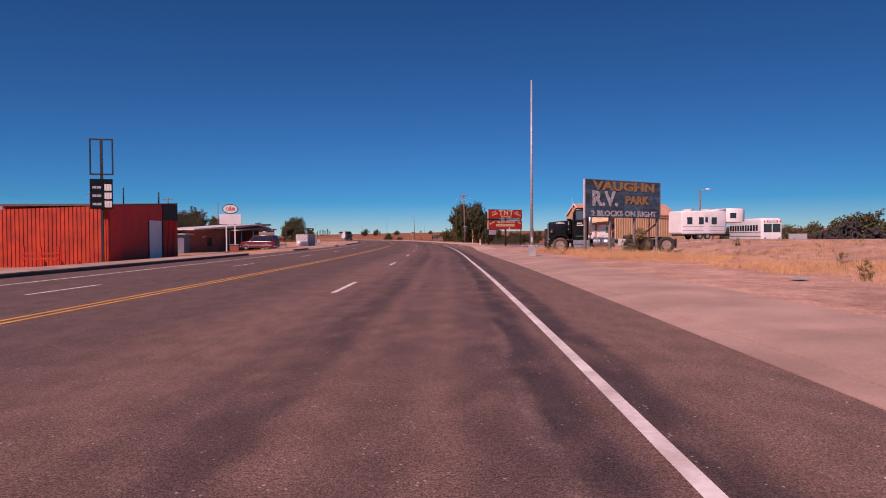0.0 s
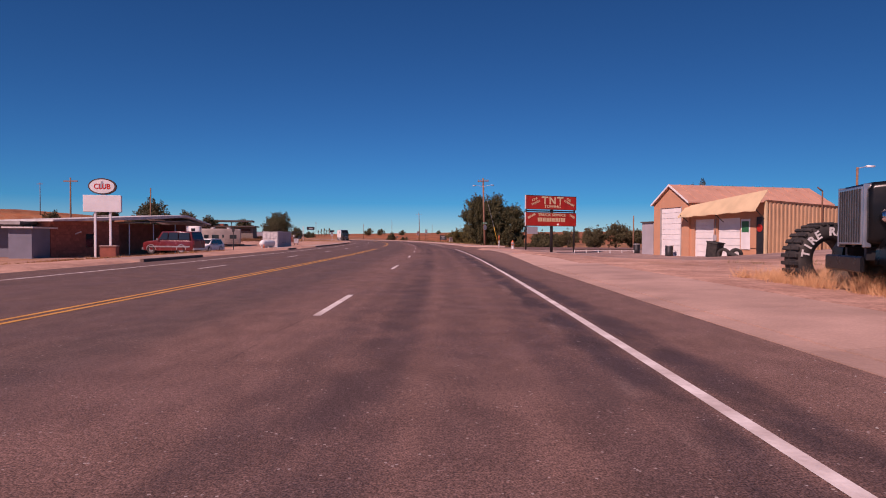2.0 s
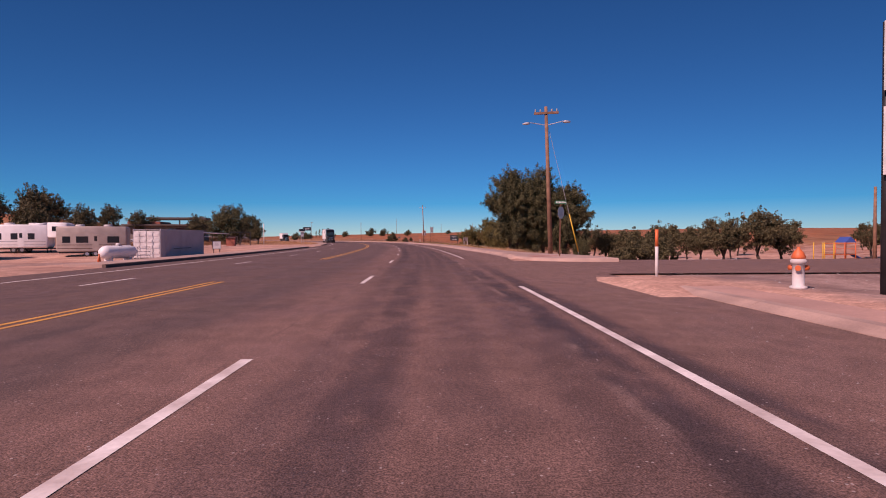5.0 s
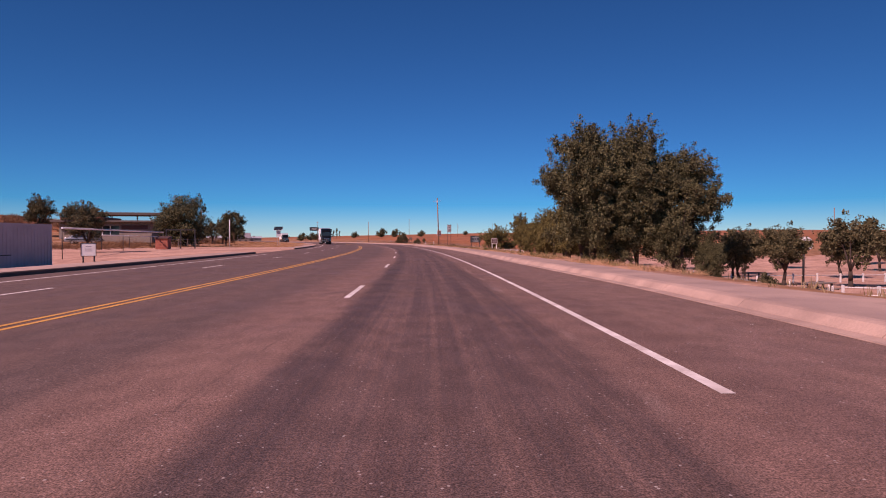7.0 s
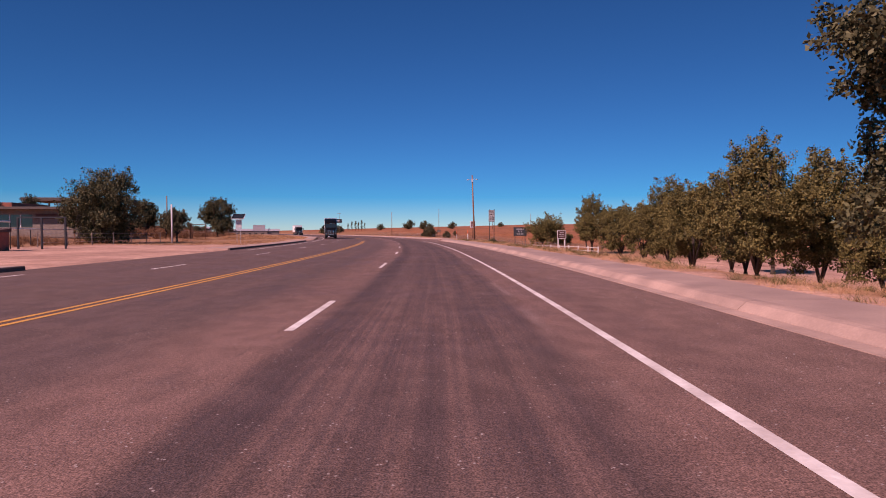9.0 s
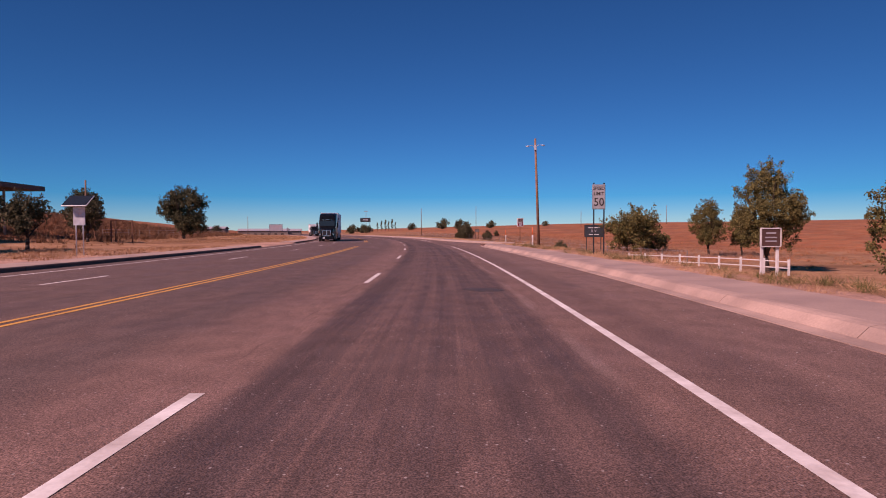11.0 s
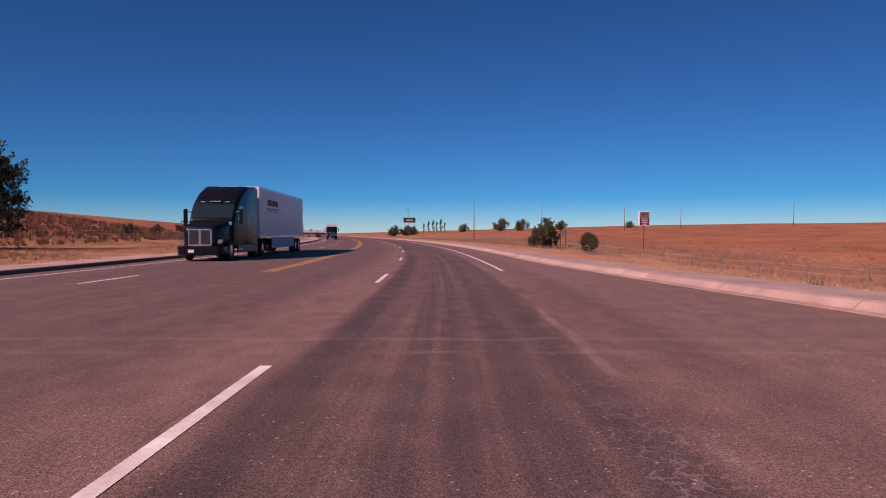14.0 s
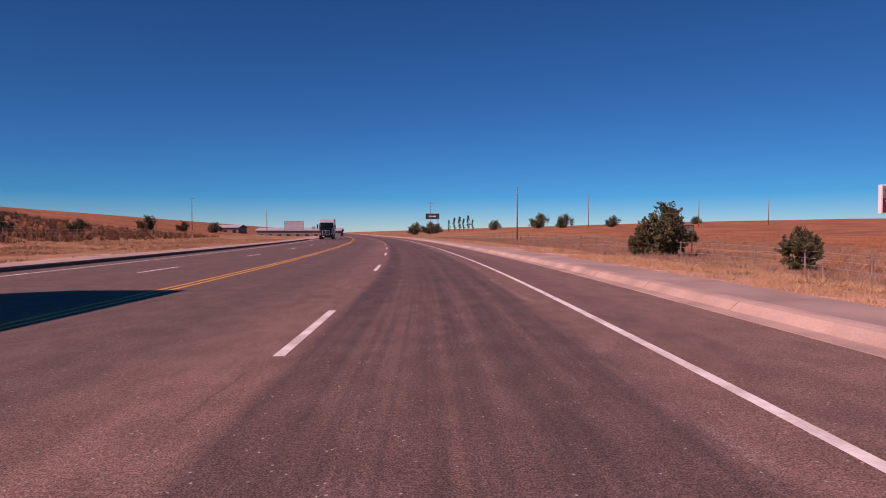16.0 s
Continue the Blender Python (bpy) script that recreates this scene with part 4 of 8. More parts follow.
copies(park, [(22.5, 136, 1.05, 15), (26.6, 137, 1.2, 85), (29.8, 139, 1.0, 160), (28.5, 163, 0.95, 70), (33, 184, 1.1, 130), (16, 156, 0.85, 210), (24, 146, 0.95, 20), (18, 178, 1.1, 10),
              (40, 176, 1.0, 190), (47, 190, 1.1, 250), (13, 186, 1.15, 40), (55, 165, 1.1, 33)])
shade = set_at(tree(33, 8.2, 3.0, M_LEAF_DARK, "broad dark tree standing alone behind the lot", clear=1.0, lobes=60, leaves=52000, leaf=0.085, trunk=0.2, stems=2, low=0.04), 37.2, 127.4, size=1.45)
copies(shade, [(10.6, 146.0, 0.4, 60)], "dark round tree at the corner of the park")
copies(park, [(14.6, 151, 0.85, 100), (17.2, 150, 0.9, 10), (20.2, 147, 1.0, 200)], "grey-green park tree in bare ground")
for x, y, size, turn in ((0.2, 204.0, 0.95, 0), (1.5, 226, 0.78, 120), (5.5, 229.0, 0.7, 60)):
    copies(row, [(x, y, size, turn)], "dark park tree beyond the low white rail")

# bushes along the right-hand verge
bush = set_at(tree(41, 4.4, 3.2, M_LEAF_OLIVE, "rounded olive-green bush in dry grass", "bush", clear=0.25, lobes=34, leaves=17000, leaf=0.085, trunk=0.08, stems=3, low=0.06, name="bush"), -4.4, 240.5, size=1.38)
copies(bush, [(-1.0, 243.5, 0.62, 90)])
grey_bush = set_at(tree(42, 3.6, 1.7, M_LEAF_GREY, "dark straggling bush at the edge of the red field", "bush", clear=0.1, lobes=34, leaves=14000, leaf=0.08, trunk=0.05, stems=3, low=0.08, name="bush"), -33.9, 287.9, size=1.22)
copies(grey_bush, [(-27.6, 275.8, 0.68, 50), (-35.6, 289.4, 0.7, 140), (-13.0, 226.6, 0.5, 200), (-30.5, 315, 0.5, 0), (8.2, 132.4, 0.4, 70), (5.6, 133.2, 0.3, 10), (11.4, 126.0, 1.0, 120), (13.6, 127.5, 1.15, 10), (9.8, 124.5, 0.6, 200), (33.5, 77.0, 0.32, 10)])
weed = set_at(tree(44, 1.75, 0.8, M_LEAF_OLIVE, "straggling green weed bush under the billboard", "bush", clear=0.05, lobes=16, leaves=2600, leaf=0.034, trunk=0.035, stems=5, low=0.05, name="bush"), 14.0, 43.4)
copies(weed, [(13.2, 42.9, 0.7, 80), (21.5, 46.5, 0.35, 10), (12.4, 20.5, 0.3, 40), (16.0, 27.0, 0.3, 100)], "small straggling weed in dry grass")

# far side of the road
hedge = set_at(tree(51, 8.6, 4.0, M_LEAF_DARK, "dense dark tree with foliage down to the ground", clear=0.15, lobes=64, leaves=46000, leaf=0.085, trunk=0.2, stems=3, low=0.06), -50.7, 187.8, size=1.08)
lone = set_at(tree(52, 7.6, 3.6, M_LEAF_DARK, "lone dark tree with several low stems", clear=0.5, lobes=46, leaves=40000, leaf=0.09, trunk=0.24, stems=3), -67.0, 238.7, size=1.08)
copies(lone, [(-78.0, 232.0, 0.85, 140)], "half-bare grey-green tree on a dry slope")
lotree = set_at(tree(53, 7.5, 3.6, M_LEAF_GREY, "broad grey-green tree behind a lot", clear=1.8, lobes=28, leaves=11000, leaf=0.13, trunk=0.24), -87, 188)
copies(lotree, [(-71, 163.5, 1.2, 75), (-62.5, 163, 0.8, 190), (-93, 180, 1.1, 40), (-79, 194, 0.85, 90), (-72, 192.5, 0.75, 10), (-66.5, 209, 0.55, 200), (-60, 150, 0.7, 130), (-76, 205, 0.6, 77),
                (-56, 133, 0.8, 12), (-100, 170, 0.8, 300), (-52, 128, 0.55, 44), (-48, 196, 0.5, 150), (-62.5, 215.5, 0.5, 20), (-58.5, 212, 0.55, 100), (-39, 152, 0.55, 61)])
# distant trees
far_tree = set_at(tree(61, 4.8, 4.4, M_LEAF_DARK, "distant dark rounded tree on the skyline", clear=0.15, lobes=22, leaves=4200, leaf=0.2, trunk=0.15, stems=3, low=0.08), -71.7, 441)
copies(far_tree, [(-62, 434, 0.9, 40), (-93, 462, 0.75, 80), (-46.5, 429, 0.7, 10), (-22, 438, 0.5, 70), (-128, 465, 1.0, 33), (-123, 468, 0.95, 12), (-119, 466, 0.8, 90),
                  (82, 128, 1.15, 15), (88, 130, 1.3, 75), (77, 131, 0.95, 140), (70, 128, 0.85, 200), (94, 129, 1.0, 60), (100, 158, 1.15, 20), (107, 160, 1.25, 130), (88, 166, 0.9, 210), (115, 150, 1.1, 0), (79, 175, 0.9, 180), (66, 150, 0.8, 90),
                  (-133, 333, 0.6, 10), (-150, 372, 0.6, 100), (-110, 300, 0.4, 45), (-98, 282, 0.4, 80), (-142, 352, 0.5, 15)])
cyp = set_at(tree(62, 7.0, 0.9, M_LEAF_DARK, "slim dark cypress in a distant clump", clear=0.2, lobes=14, leaves=900, leaf=0.22, trunk=0.12), -115.5, 478)
tagged(cyp, group="distant cypresses")
copies(cyp, [(-113.4, 479, 1.05, 40), (-111.8, 479.5, 0.9, 10), (-110, 480.6, 1.1, 70), (-108.2, 481, 0.8, 0), (-117.6, 477, 0.85, 90)])


def grass(name, label, n, spots, material, seed, tall=(0.18, 0.42), wide=0.022, blades=8, lean=0.35):
    """Loose tufts of dry blades over a stretch given as (s0, s1, o0, o1) boxes."""
    rs = np.random.RandomState(seed)
    area = np.array([(b - a) * (d - c) for a, b, c, d in spots])
    cnt = (n * area / area.sum()).astype(int)
    P, H = [], []
    for (a, b, c, d), k in zip(spots, cnt):
        ss, oo = rs.uniform(a, b, k), c + (d - c) * rs.uniform(0, 1, k) ** 1.2
        for s, o in zip(ss, oo):
            g = noise.noise(Vector((s * 0.22, o * 0.22, 3.0)))
            if g < rs.uniform(-0.45, 0.25):
                continue
            P.append(tuple(road(s, o, land(s, o) - 0.02)))
            H.append(rs.uniform(*tall) * (0.7 + 0.6 * (g + 0.5)))
    P, H = np.array(P), np.array(H)
    k = len(P)
    base = np.repeat(P, blades, 0) + np.c_[rs.normal(0, 0.10, (k * blades, 2)), np.zeros(k * blades)]
    hh = np.repeat(H, blades) * rs.uniform(0.5, 1.1, k * blades)
    ang = rs.uniform(0, 6.28, k * blades)
    wv = np.c_[np.cos(ang), np.sin(ang), np.zeros(k * blades)] * wide
    tip = base + np.c_[rs.normal(0, lean, (k * blades, 2)) * hh[:, None], hh]
    v = np.stack([base - wv, base + wv, tip], 1).reshape(-1, 3)
    m_ = k * blades
    me = bpy.data.meshes.new(name)
    me.vertices.add(3 * m_), me.loops.add(3 * m_), me.polygons.add(m_)
    me.vertices.foreach_set("co", v.ravel())
    me.loops.foreach_set("vertex_index", np.arange(3 * m_))
    me.polygons.foreach_set("loop_start", np.arange(0, 3 * m_, 3))
    me.update(calc_edges=True)
    me.materials.append(material)
    return tagged(new(name, me), label, "grass", kind="stuff")


grass("dry_grass", "golden dry grass round the old truck and billboard", 2200, [(10, 38, 11.8, 17), (32, 51, 10.2, 15)], M_GRASS_GOLD, 5, tall=(0.10, 0.34), wide=0.0055, blades=26, lean=0.6)
grass("tall_grass", "tall feathery golden grass under the billboard", 1500, [(33, 51, 9.6, 13.2)], M_GRASS_GOLD, 35, tall=(0.2, 0.5), wide=0.005, blades=30, lean=0.55)
grass("dry_grass", "thin golden grass over the bare lot", 3600, [(14, 48, 15, 30)], M_GRASS_GOLD, 25, tall=(0.05, 0.2), wide=0.006, blades=18, lean=0.7)
grass("dry_grass", "straw-coloured dry grass on the verge", 2600, [(122, 207, 8.2, 10.2)], M_STRAW, 15, tall=(0.05, 0.2), wide=0.005, blades=20, lean=0.9)
grass("weeds", "olive-green weeds along the pavement edge", 260, [(126, 207, 8.2, 9.8)], M_LEAF_OLIVE, 39, tall=(0.10, 0.34), wide=0.0045, blades=70, lean=0.9)
grass("dry_grass", "golden knee-high grass between kerb and field fence", 15000, [(205, 330, 7.8, 13)], M_STRAW, 16, tall=(0.05, 0.2), wide=0.0055, blades=26, lean=0.9)
grass("tall_grass", "rust-brown dry grass over the field edge", 6000, [(205, 330, 24, 60)], M_GRASS_RUST, 17, tall=(0.12, 0.42), wide=0.02, blades=10, lean=0.45)
grass("weeds", "greyish mauve-brown weeds along the field fence", 16000, [(213, 335, 11, 40)], M_WEED_MAUVE, 37, tall=(0.15, 0.5), wide=0.012, blades=14, lean=0.5)
grass("weeds", "scattered grey-green weed tufts in the field", 420, [(190, 330, 9.2, 40)], M_LEAF_GREY, 38, tall=(0.12, 0.36), wide=0.006, blades=60, lean=0.8)
grass("tall_grass", "golden dry grass along the far kerb", 14000, [(186, 207, -26, -13), (226, 340, -30, -13.2)], M_STRAW, 18, tall=(0.05, 0.18), wide=0.009, blades=18, lean=0.9)
grass("dry_grass", "straw-coloured dry grass on the far verge", 6500, [(186, 207, -22, -13), (226, 330, -26, -13.2), (60, 84, -22, -15)], M_GRASS_DRY, 6, tall=(0.06, 0.2), wide=0.018)
grass("tall_grass", "tall dry grass along a field fence", 3200, [(205, 320, 13, 30), (196, 330, -52, -24), (172, 200, -40, -28)], M_GRASS_DRY, 7, tall=(0.12, 0.34), wide=0.022)
grass("weeds", "grey-brown weeds in a bare lot", 1500, [(8, 60, 14, 34), (112, 190, 9.0, 12)], M_GRASS_GREY, 8, tall=(0.1, 0.3), wide=0.014)
grass("brush", "brown knee-high dry brush round a lot's edge", 1700, [(166, 200, -44, -29), (206, 260, -48, -34)], M_BRUSH, 9, tall=(0.4, 0.9), wide=0.008, blades=36, lean=0.6)
grass("brush", "dark brown dry brush on a far slope", 7000, [(215, 350, -75, -30)], M_BRUSH, 19, tall=(0.4, 1.0), wide=0.035, blades=14, lean=0.45)

# ---- shapes shared by several things ----
def loft(sections, k=4):
    """A closed body through rounded-rectangle sections (x, half width, bottom, top, corner radius)."""
    bm = bmesh.new()
    rings = []
    for x, hw, z0, z1, r in sections:
        r = min(r, hw * 0.95, (z1 - z0) * 0.49)
        ring = []
        for cy, cz, a0 in ((hw - r, z1 - r, 0), (-hw + r, z1 - r, 90), (-hw + r, z0 + r, 180), (hw - r, z0 + r, 270)):
            for j in range(k):
                a = radians(a0 + 90 * j / (k - 1))
                ring.append(bm.verts.new((x, cy + r * math.cos(a), cz + r * math.sin(a))))
        rings.append(ring)
    n = len(rings[0])
    for a, b in zip(rings, rings[1:]):
        for j in range(n):
            f = bm.faces.new((a[j], a[(j + 1) % n], b[(j + 1) % n], b[j]))
            f.smooth = True
    bm.faces.new(rings[0]), bm.faces.new(rings[-1][::-1])
    bmesh.ops.recalc_face_normals(bm, faces=bm.faces[:])
    return bm


TYRE = [(0.56, -0.5), (0.80, -0.5), (0.93, -0.46), (1.0, -0.34), (1.0, 0.34), (0.93, 0.46), (0.80, 0.5), (0.56, 0.5)]


def ring_tyre(bm, r, w, m=None, n=20):
    """A hollow tyre lying round the Y axis."""
    prof = [(a * r, b * w) for a, b in TYRE]
    rows = []
    for k in range(n):
        c, s = math.cos(2 * math.pi * k / n), math.sin(2 * math.pi * k / n)
        rows.append([bm.verts.new((a * c, b, a * s)) for a, b in prof])
    for k in range(n):
        a, b = rows[k], rows[(k + 1) % n]
        for j in range(len(prof)):
            f = bm.faces.new((a[j], a[(j + 1) % len(prof)], b[(j + 1) % len(prof)], b[j]))
            f.smooth = True
    bmesh.ops.recalc_face_normals(bm, faces=bm.faces[:])
    if m is not None:
        bmesh.ops.transform(bm, matrix=m, verts=bm.verts[:])
    return bm


def wheel(parent, x, y, r, w, side, rim=M_ALU, tyre=M_BLACKMATT):
    """A wheel with tyre and dished rim; side -1 faces -Y."""
    hub = new("wheel")
    hub.parent = parent
    hub.location = (x, y, r)
    part("tyre", ring_tyre(bmesh.new(), r, w), tyre, hub)
    s = side * w
    bm = lathe(bmesh.new(), [(0.58 * r, 0.44 * s), (0.56 * r, 0.30 * s), (0.46 * r, 0.16 * s), (0.26 * r, 0.22 * s), (0.20 * r, 0.40 * s), (0.05 * r, 0.44 * s)][:: 1 if side < 0 else -1], axis="Y", n=18)
    bmesh.ops.recalc_face_normals(bm, faces=bm.faces[:])
    part("rim", bm, rim, hub)
    return hub


def bars(parent, m, widths, height, material, gap=0.3, name="writing_bar"):
    """Unreadable writing: plain bars in a row, in the XZ plane of m."""
    total = sum(widths) + gap * height * (len(widths) - 1)
    x = -total / 2
    for w in widths:
        b = part(name, B(x, -0.006, -height / 2, x + w, 0.0, height / 2), material, parent)
        b.matrix_local = m
        x += w + gap * height


def ribbed(bm, p0, p1, z0, z1a, z1b, depth=0.04, pitch=0.3):
    """A ribbed sheet wall standing from p0 to p1, z1a to z1b high, with ribs proud of it to its right-hand side."""
    p0, p1 = Vector((*p0, 0)), Vector((*p1, 0))
    d = p1 - p0
    ln = d.length
    u, nrm = d / ln, Vector((d.y, -d.x, 0)) / ln
    n = int(ln / pitch)
    pts = []
    for k in range(n):
        for f, dep in ((0.0, 0), (0.42, 0), (0.52, depth), (0.9, depth)):
            pts.append((min((k + f) * ln / n, ln), dep))
    pts.append((ln, 0))
    lo, hi = [], []
    for t, dep in pts:
        p = p0 + u * t + nrm * dep
        top = z1a + (z1b - z1a) * t / ln
        lo.append(bm.verts.new((p.x, p.y, z0))), hi.append(bm.verts.new((p.x, p.y, top)))
    for a in range(len(pts) - 1):
        bm.faces.new((lo[a], lo[a + 1], hi[a + 1], hi[a]))
    return bm


# ---- tall street pole on a concrete foot ----
def street_pole():
    t = thing("street_pole", pose(6.85, 39.7, 0.14), "tall tapered galvanised steel pole on a concrete foot", "pole")
    bm = bmesh.new()
    vs = []
    for z, h_ in ((-0.1, 0.22), (0.50, 0.165), (0.54, 0.15)):
        vs.append([bm.verts.new((x * h_, y * h_, z)) for x, y in ((-1, -1), (1, -1), (1, 1), (-1, 1))])
    for a, b in zip(vs, vs[1:]):
        for k in range(4):
            bm.faces.new((a[k], a[(k + 1) % 4], b[(k + 1) % 4], b[k]))
    bm.faces.new(vs[-1])
    part("foot", bm, M_GREYCONC, t, "rough grey concrete foot")
    bm = tube(bmesh.new(), (0, 0, 0.54), (0, 0, 9.9), 0.092, 0.045, 14)
    part("shaft", bm, M_GALV, t)
    part("flange", lathe(bmesh.new(), [(0.14, 0.54), (0.14, 0.57), (0.10, 0.59)], n=14), M_GALV, t)
    part("hand_hole", B(-0.045, -0.11, 0.75, 0.045, -0.08, 1.02, 0.01), M_WHITE_OLD, t)
    part("tag", B(-0.04, -0.10, 2.62, 0.04, -0.075, 2.74), M_ORANGEP, t, "small orange number tag")


street_pole()


# ---- boarded billboard ----
def billboard():
    w, z0, z1 = 6.9, 2.25, 4.54
    t = thing("billboard", pose(10.12, 41.1, 0.12, 0, 0, 31.5) @ Matrix.Diagonal((0.935, 1, 0.98, 1)), "old slate-blue boarded billboard with orange and white lettering", "billboard")
    n = 8
    rs_ = random.Random(8)
    cuts = [0.0, 1.7, 3.45, 5.2, w]
    for k in range(n):
        a, b = z0 + (z1 - z0) * k / n, z0 + (z1 - z0) * (k + 1) / n
        for x0, x1 in zip(cuts, cuts[1:]):
            d = rs_.uniform(0, 0.012)
            part("board", B(x0 + 0.004, -0.018 - d, a + 0.007, x1 - 0.004, 0.03, b - 0.005, 0.004), M_SLATE, t)
    for x in (0.15, 2.3, 4.55, 6.75):
        part("post", B(x - 0.07, 0.04, -0.3, x + 0.07, 0.18, z1 - 0.2, 0.012), M_GREYWOOD, t)
    part("backing", B(0.03, 0.030, z0 + 0.01, w - 0.03, 0.0335, z1 - 0.01), M_GREYWOOD, t)
    for z in (z0 + 0.25, z1 - 0.35):
        part("rail", B(0.05, 0.034, z, w - 0.05, 0.085, z + 0.12), M_GREYWOOD, t)
    part("edge_trim", B(-0.05, -0.04, z0 - 0.04, 0.03, 0.05, z1 + 0.02), M_WHITE_OLD, t, "peeling pale edge trim")
    part("edge_trim", B(w - 0.02, -0.04, z0 - 0.02, w + 0.03, 0.05, z1 + 0.02), M_GREYWOOD, t)
    part("top_trim", B(0.0, -0.03, z1, w, 0.05, z1 + 0.04), M_GREYWOOD, t)
    part("brace", tube(bmesh.new(), (6.8, 0.2, 1.9), (4.8, 1.6, -0.1), 0.05, n=8), M_GREYWOOD, t)
    L = lambda txt, size, x, z, m_, sq=1.0, bd=0.02: lettering(txt, size, pose(x, -0.036, z), m_, t, squeeze=sq, bold=bd)
    L("VAUGHN", 0.74, 3.55, z1 - 0.36, M_ORANGE_FADED, 1.8, 0.03)
    L("R.V.", 1.22, 1.75, z0 + 1.12, M_WHITE_FADED, 1.15, 0.05)
    L("PARK", 0.70, 4.65, z0 + 1.10, M_ORANGE_FADED, 1.28, 0.03)
    L("2 BLOCKS ON RIGHT", 0.46, 3.52, z0 + 0.24, M_WHITE_FADED, 1.36, 0.018)


billboard()


# ---- parked black tractor unit ----
def old_tractor():
    t = thing("tractor_unit", pose(9.66, 46.73, 0.12, 0, 0, -12), "old black long-nosed tractor unit parked in dry grass", "truck")
    for y in (-0.42, 0.42):
        part("frame_rail", B(-0.75, y - 0.05, 0.62, 7.3, y + 0.05, 0.86), M_STEEL, t)
    part("hood", loft([(-0.80, 0.66, 1.0, 2.04, 0.10), (-0.72, 0.70, 0.96, 2.16, 0.12), (0.1, 0.74, 0.95, 2.24, 0.13), (0.92, 0.82, 0.95, 2.30, 0.12)]), M_BLACK, t)
    grille = part("grille", B(-0.86, -0.52, 0.95, -0.79, 0.52, 2.10, 0.02), M_ALU, t, "dull bright-metal radiator grille")
    part("grille_shell", B(-0.85, -0.60, 0.9, -0.72, -0.53, 2.14, 0.015), M_ALU, t)
    part("grille_shell", B(-0.85, 0.53, 0.9, -0.72, 0.60, 2.14, 0.015), M_ALU, t)
    for k in range(9):
        part("grille_bar", B(-0.875, -0.46 + k * 0.11, 1.0, -0.855, -0.43 + k * 0.11, 2.05), M_STEEL, grille)
    for y in (-0.80, 0.80):
        part("headlamp", lathe(bmesh.new(), [(0.06, -0.04), (0.12, 0.0), (0.12, 0.10), (0.05, 0.14)], (-0.62, y, 1.42), "X", 14), M_CHROME, t)
    part("bumper", B(-0.98, -0.85, 0.40, -0.9, 0.85, 0.70, 0.03), M_BLACK, t)
    for y in (-1.0, 1.0):
        # swept wing: hugs the tyre in front, runs down to the step behind
        sweep = [(-0.72, 0.55), (-0.70, 0.82), (-0.56, 1.05), (-0.30, 1.20), (0.05, 1.25), (0.40, 1.16), (0.66, 0.92), (0.84, 0.55), (0.90, 0.34)]
        under = [(0.82, 0.34), (0.76, 0.55), (0.58, 0.86), (0.36, 1.06), (0.05, 1.14), (-0.26, 1.09), (-0.48, 0.96), (-0.60, 0.78), (-0.62, 0.55)]
        part("fender", extrude_profile(sweep + under, y - 0.27, y + 0.27, "Y"), M_BLACK, t)
        wheel(t, 0, y, 0.52, 0.28, -1 if y < 0 else 1, M_RIM_WORN, M_TYRE_DUSTY)
    part("cab", loft([(0.90, 0.98, 0.95, 2.30, 0.08), (0.96, 1.0, 0.92, 2.36, 0.1), (1.08, 1.0, 0.92, 3.10, 0.14), (1.2, 1.0, 0.92, 3.26, 0.16), (2.02, 1.0, 0.92, 3.28, 0.16), (2.10, 0.98, 0.95, 3.18, 0.14)]), M_BLACK, t)
    door = part("door", B(1.12, -1.025, 1.08, 1.98, -0.99, 3.12, 0.012), M_BLACK, t)
    part("window_frame", B(1.16, -1.032, 2.34, 1.94, -1.02, 3.08, 0.02), M_STEEL, door)
    part("window", B(1.22, -1.038, 2.40, 1.88, -1.025, 3.03, 0.01), M_CABGLASS, door)
    part("door_handle", B(1.80, -1.06, 2.05, 1.92, -1.025, 2.09, 0.005), M_CHROME, door)
    part("door_seam", B(1.115, -1.03, 1.07, 1.13, -1.02, 3.12), M_STEEL, door)
    bars(door, pose(1.46, -1.028, 2.14), (0.22, 0.10), 0.08, M_WHITELET)
    bars(door, pose(1.55, -1.028, 1.99), (0.10, 0.34, 0.08), 0.08, M_WHITELET)
    bars(door, pose(1.50, -1.028, 1.20), (0.3, 0.18, 0.14), 0.06, M_GREENSIGN)
    part("emblem", lathe(bmesh.new(), [(0.055, -0.004), (0.055, 0.004)], (1.84, -1.03, 1.55), "Y", 12), M_ALU, door)
    bars(t, pose(0.0, -0.765, 1.98), (0.08, 0.3, 0.14), 0.06, M_WHITELET)
    part("windscreen", extrude_profile([(0.93, 2.34), (1.06, 3.06), (1.045, 3.065), (0.915, 2.345)], -0.9, 0.9, "Y"), M_GLASS, t)
    for y in (-0.7, -0.35, 0, 0.35, 0.7):
        part("roof_lamp", lathe(bmesh.new(), [(0.06, 3.25), (0.06, 3.30), (0.02, 3.34)], (1.3, y, 0), n=10), M_ORANGEP, t)
    for y in (-0.98, 0.98):
        part("air_cleaner", lathe(bmesh.new(), [(0.10, 1.25), (0.20, 1.32), (0.20, 1.62), (0.215, 1.64), (0.215, 1.68), (0.20, 1.70), (0.20, 1.95), (0.215, 1.97), (0.215, 2.01), (0.20, 2.03), (0.20, 2.2), (0.12, 2.28), (0.12, 2.36), (0.19, 2.38), (0.15, 2.46)], (0.72, y, 0), n=18), M_BLACK, t)
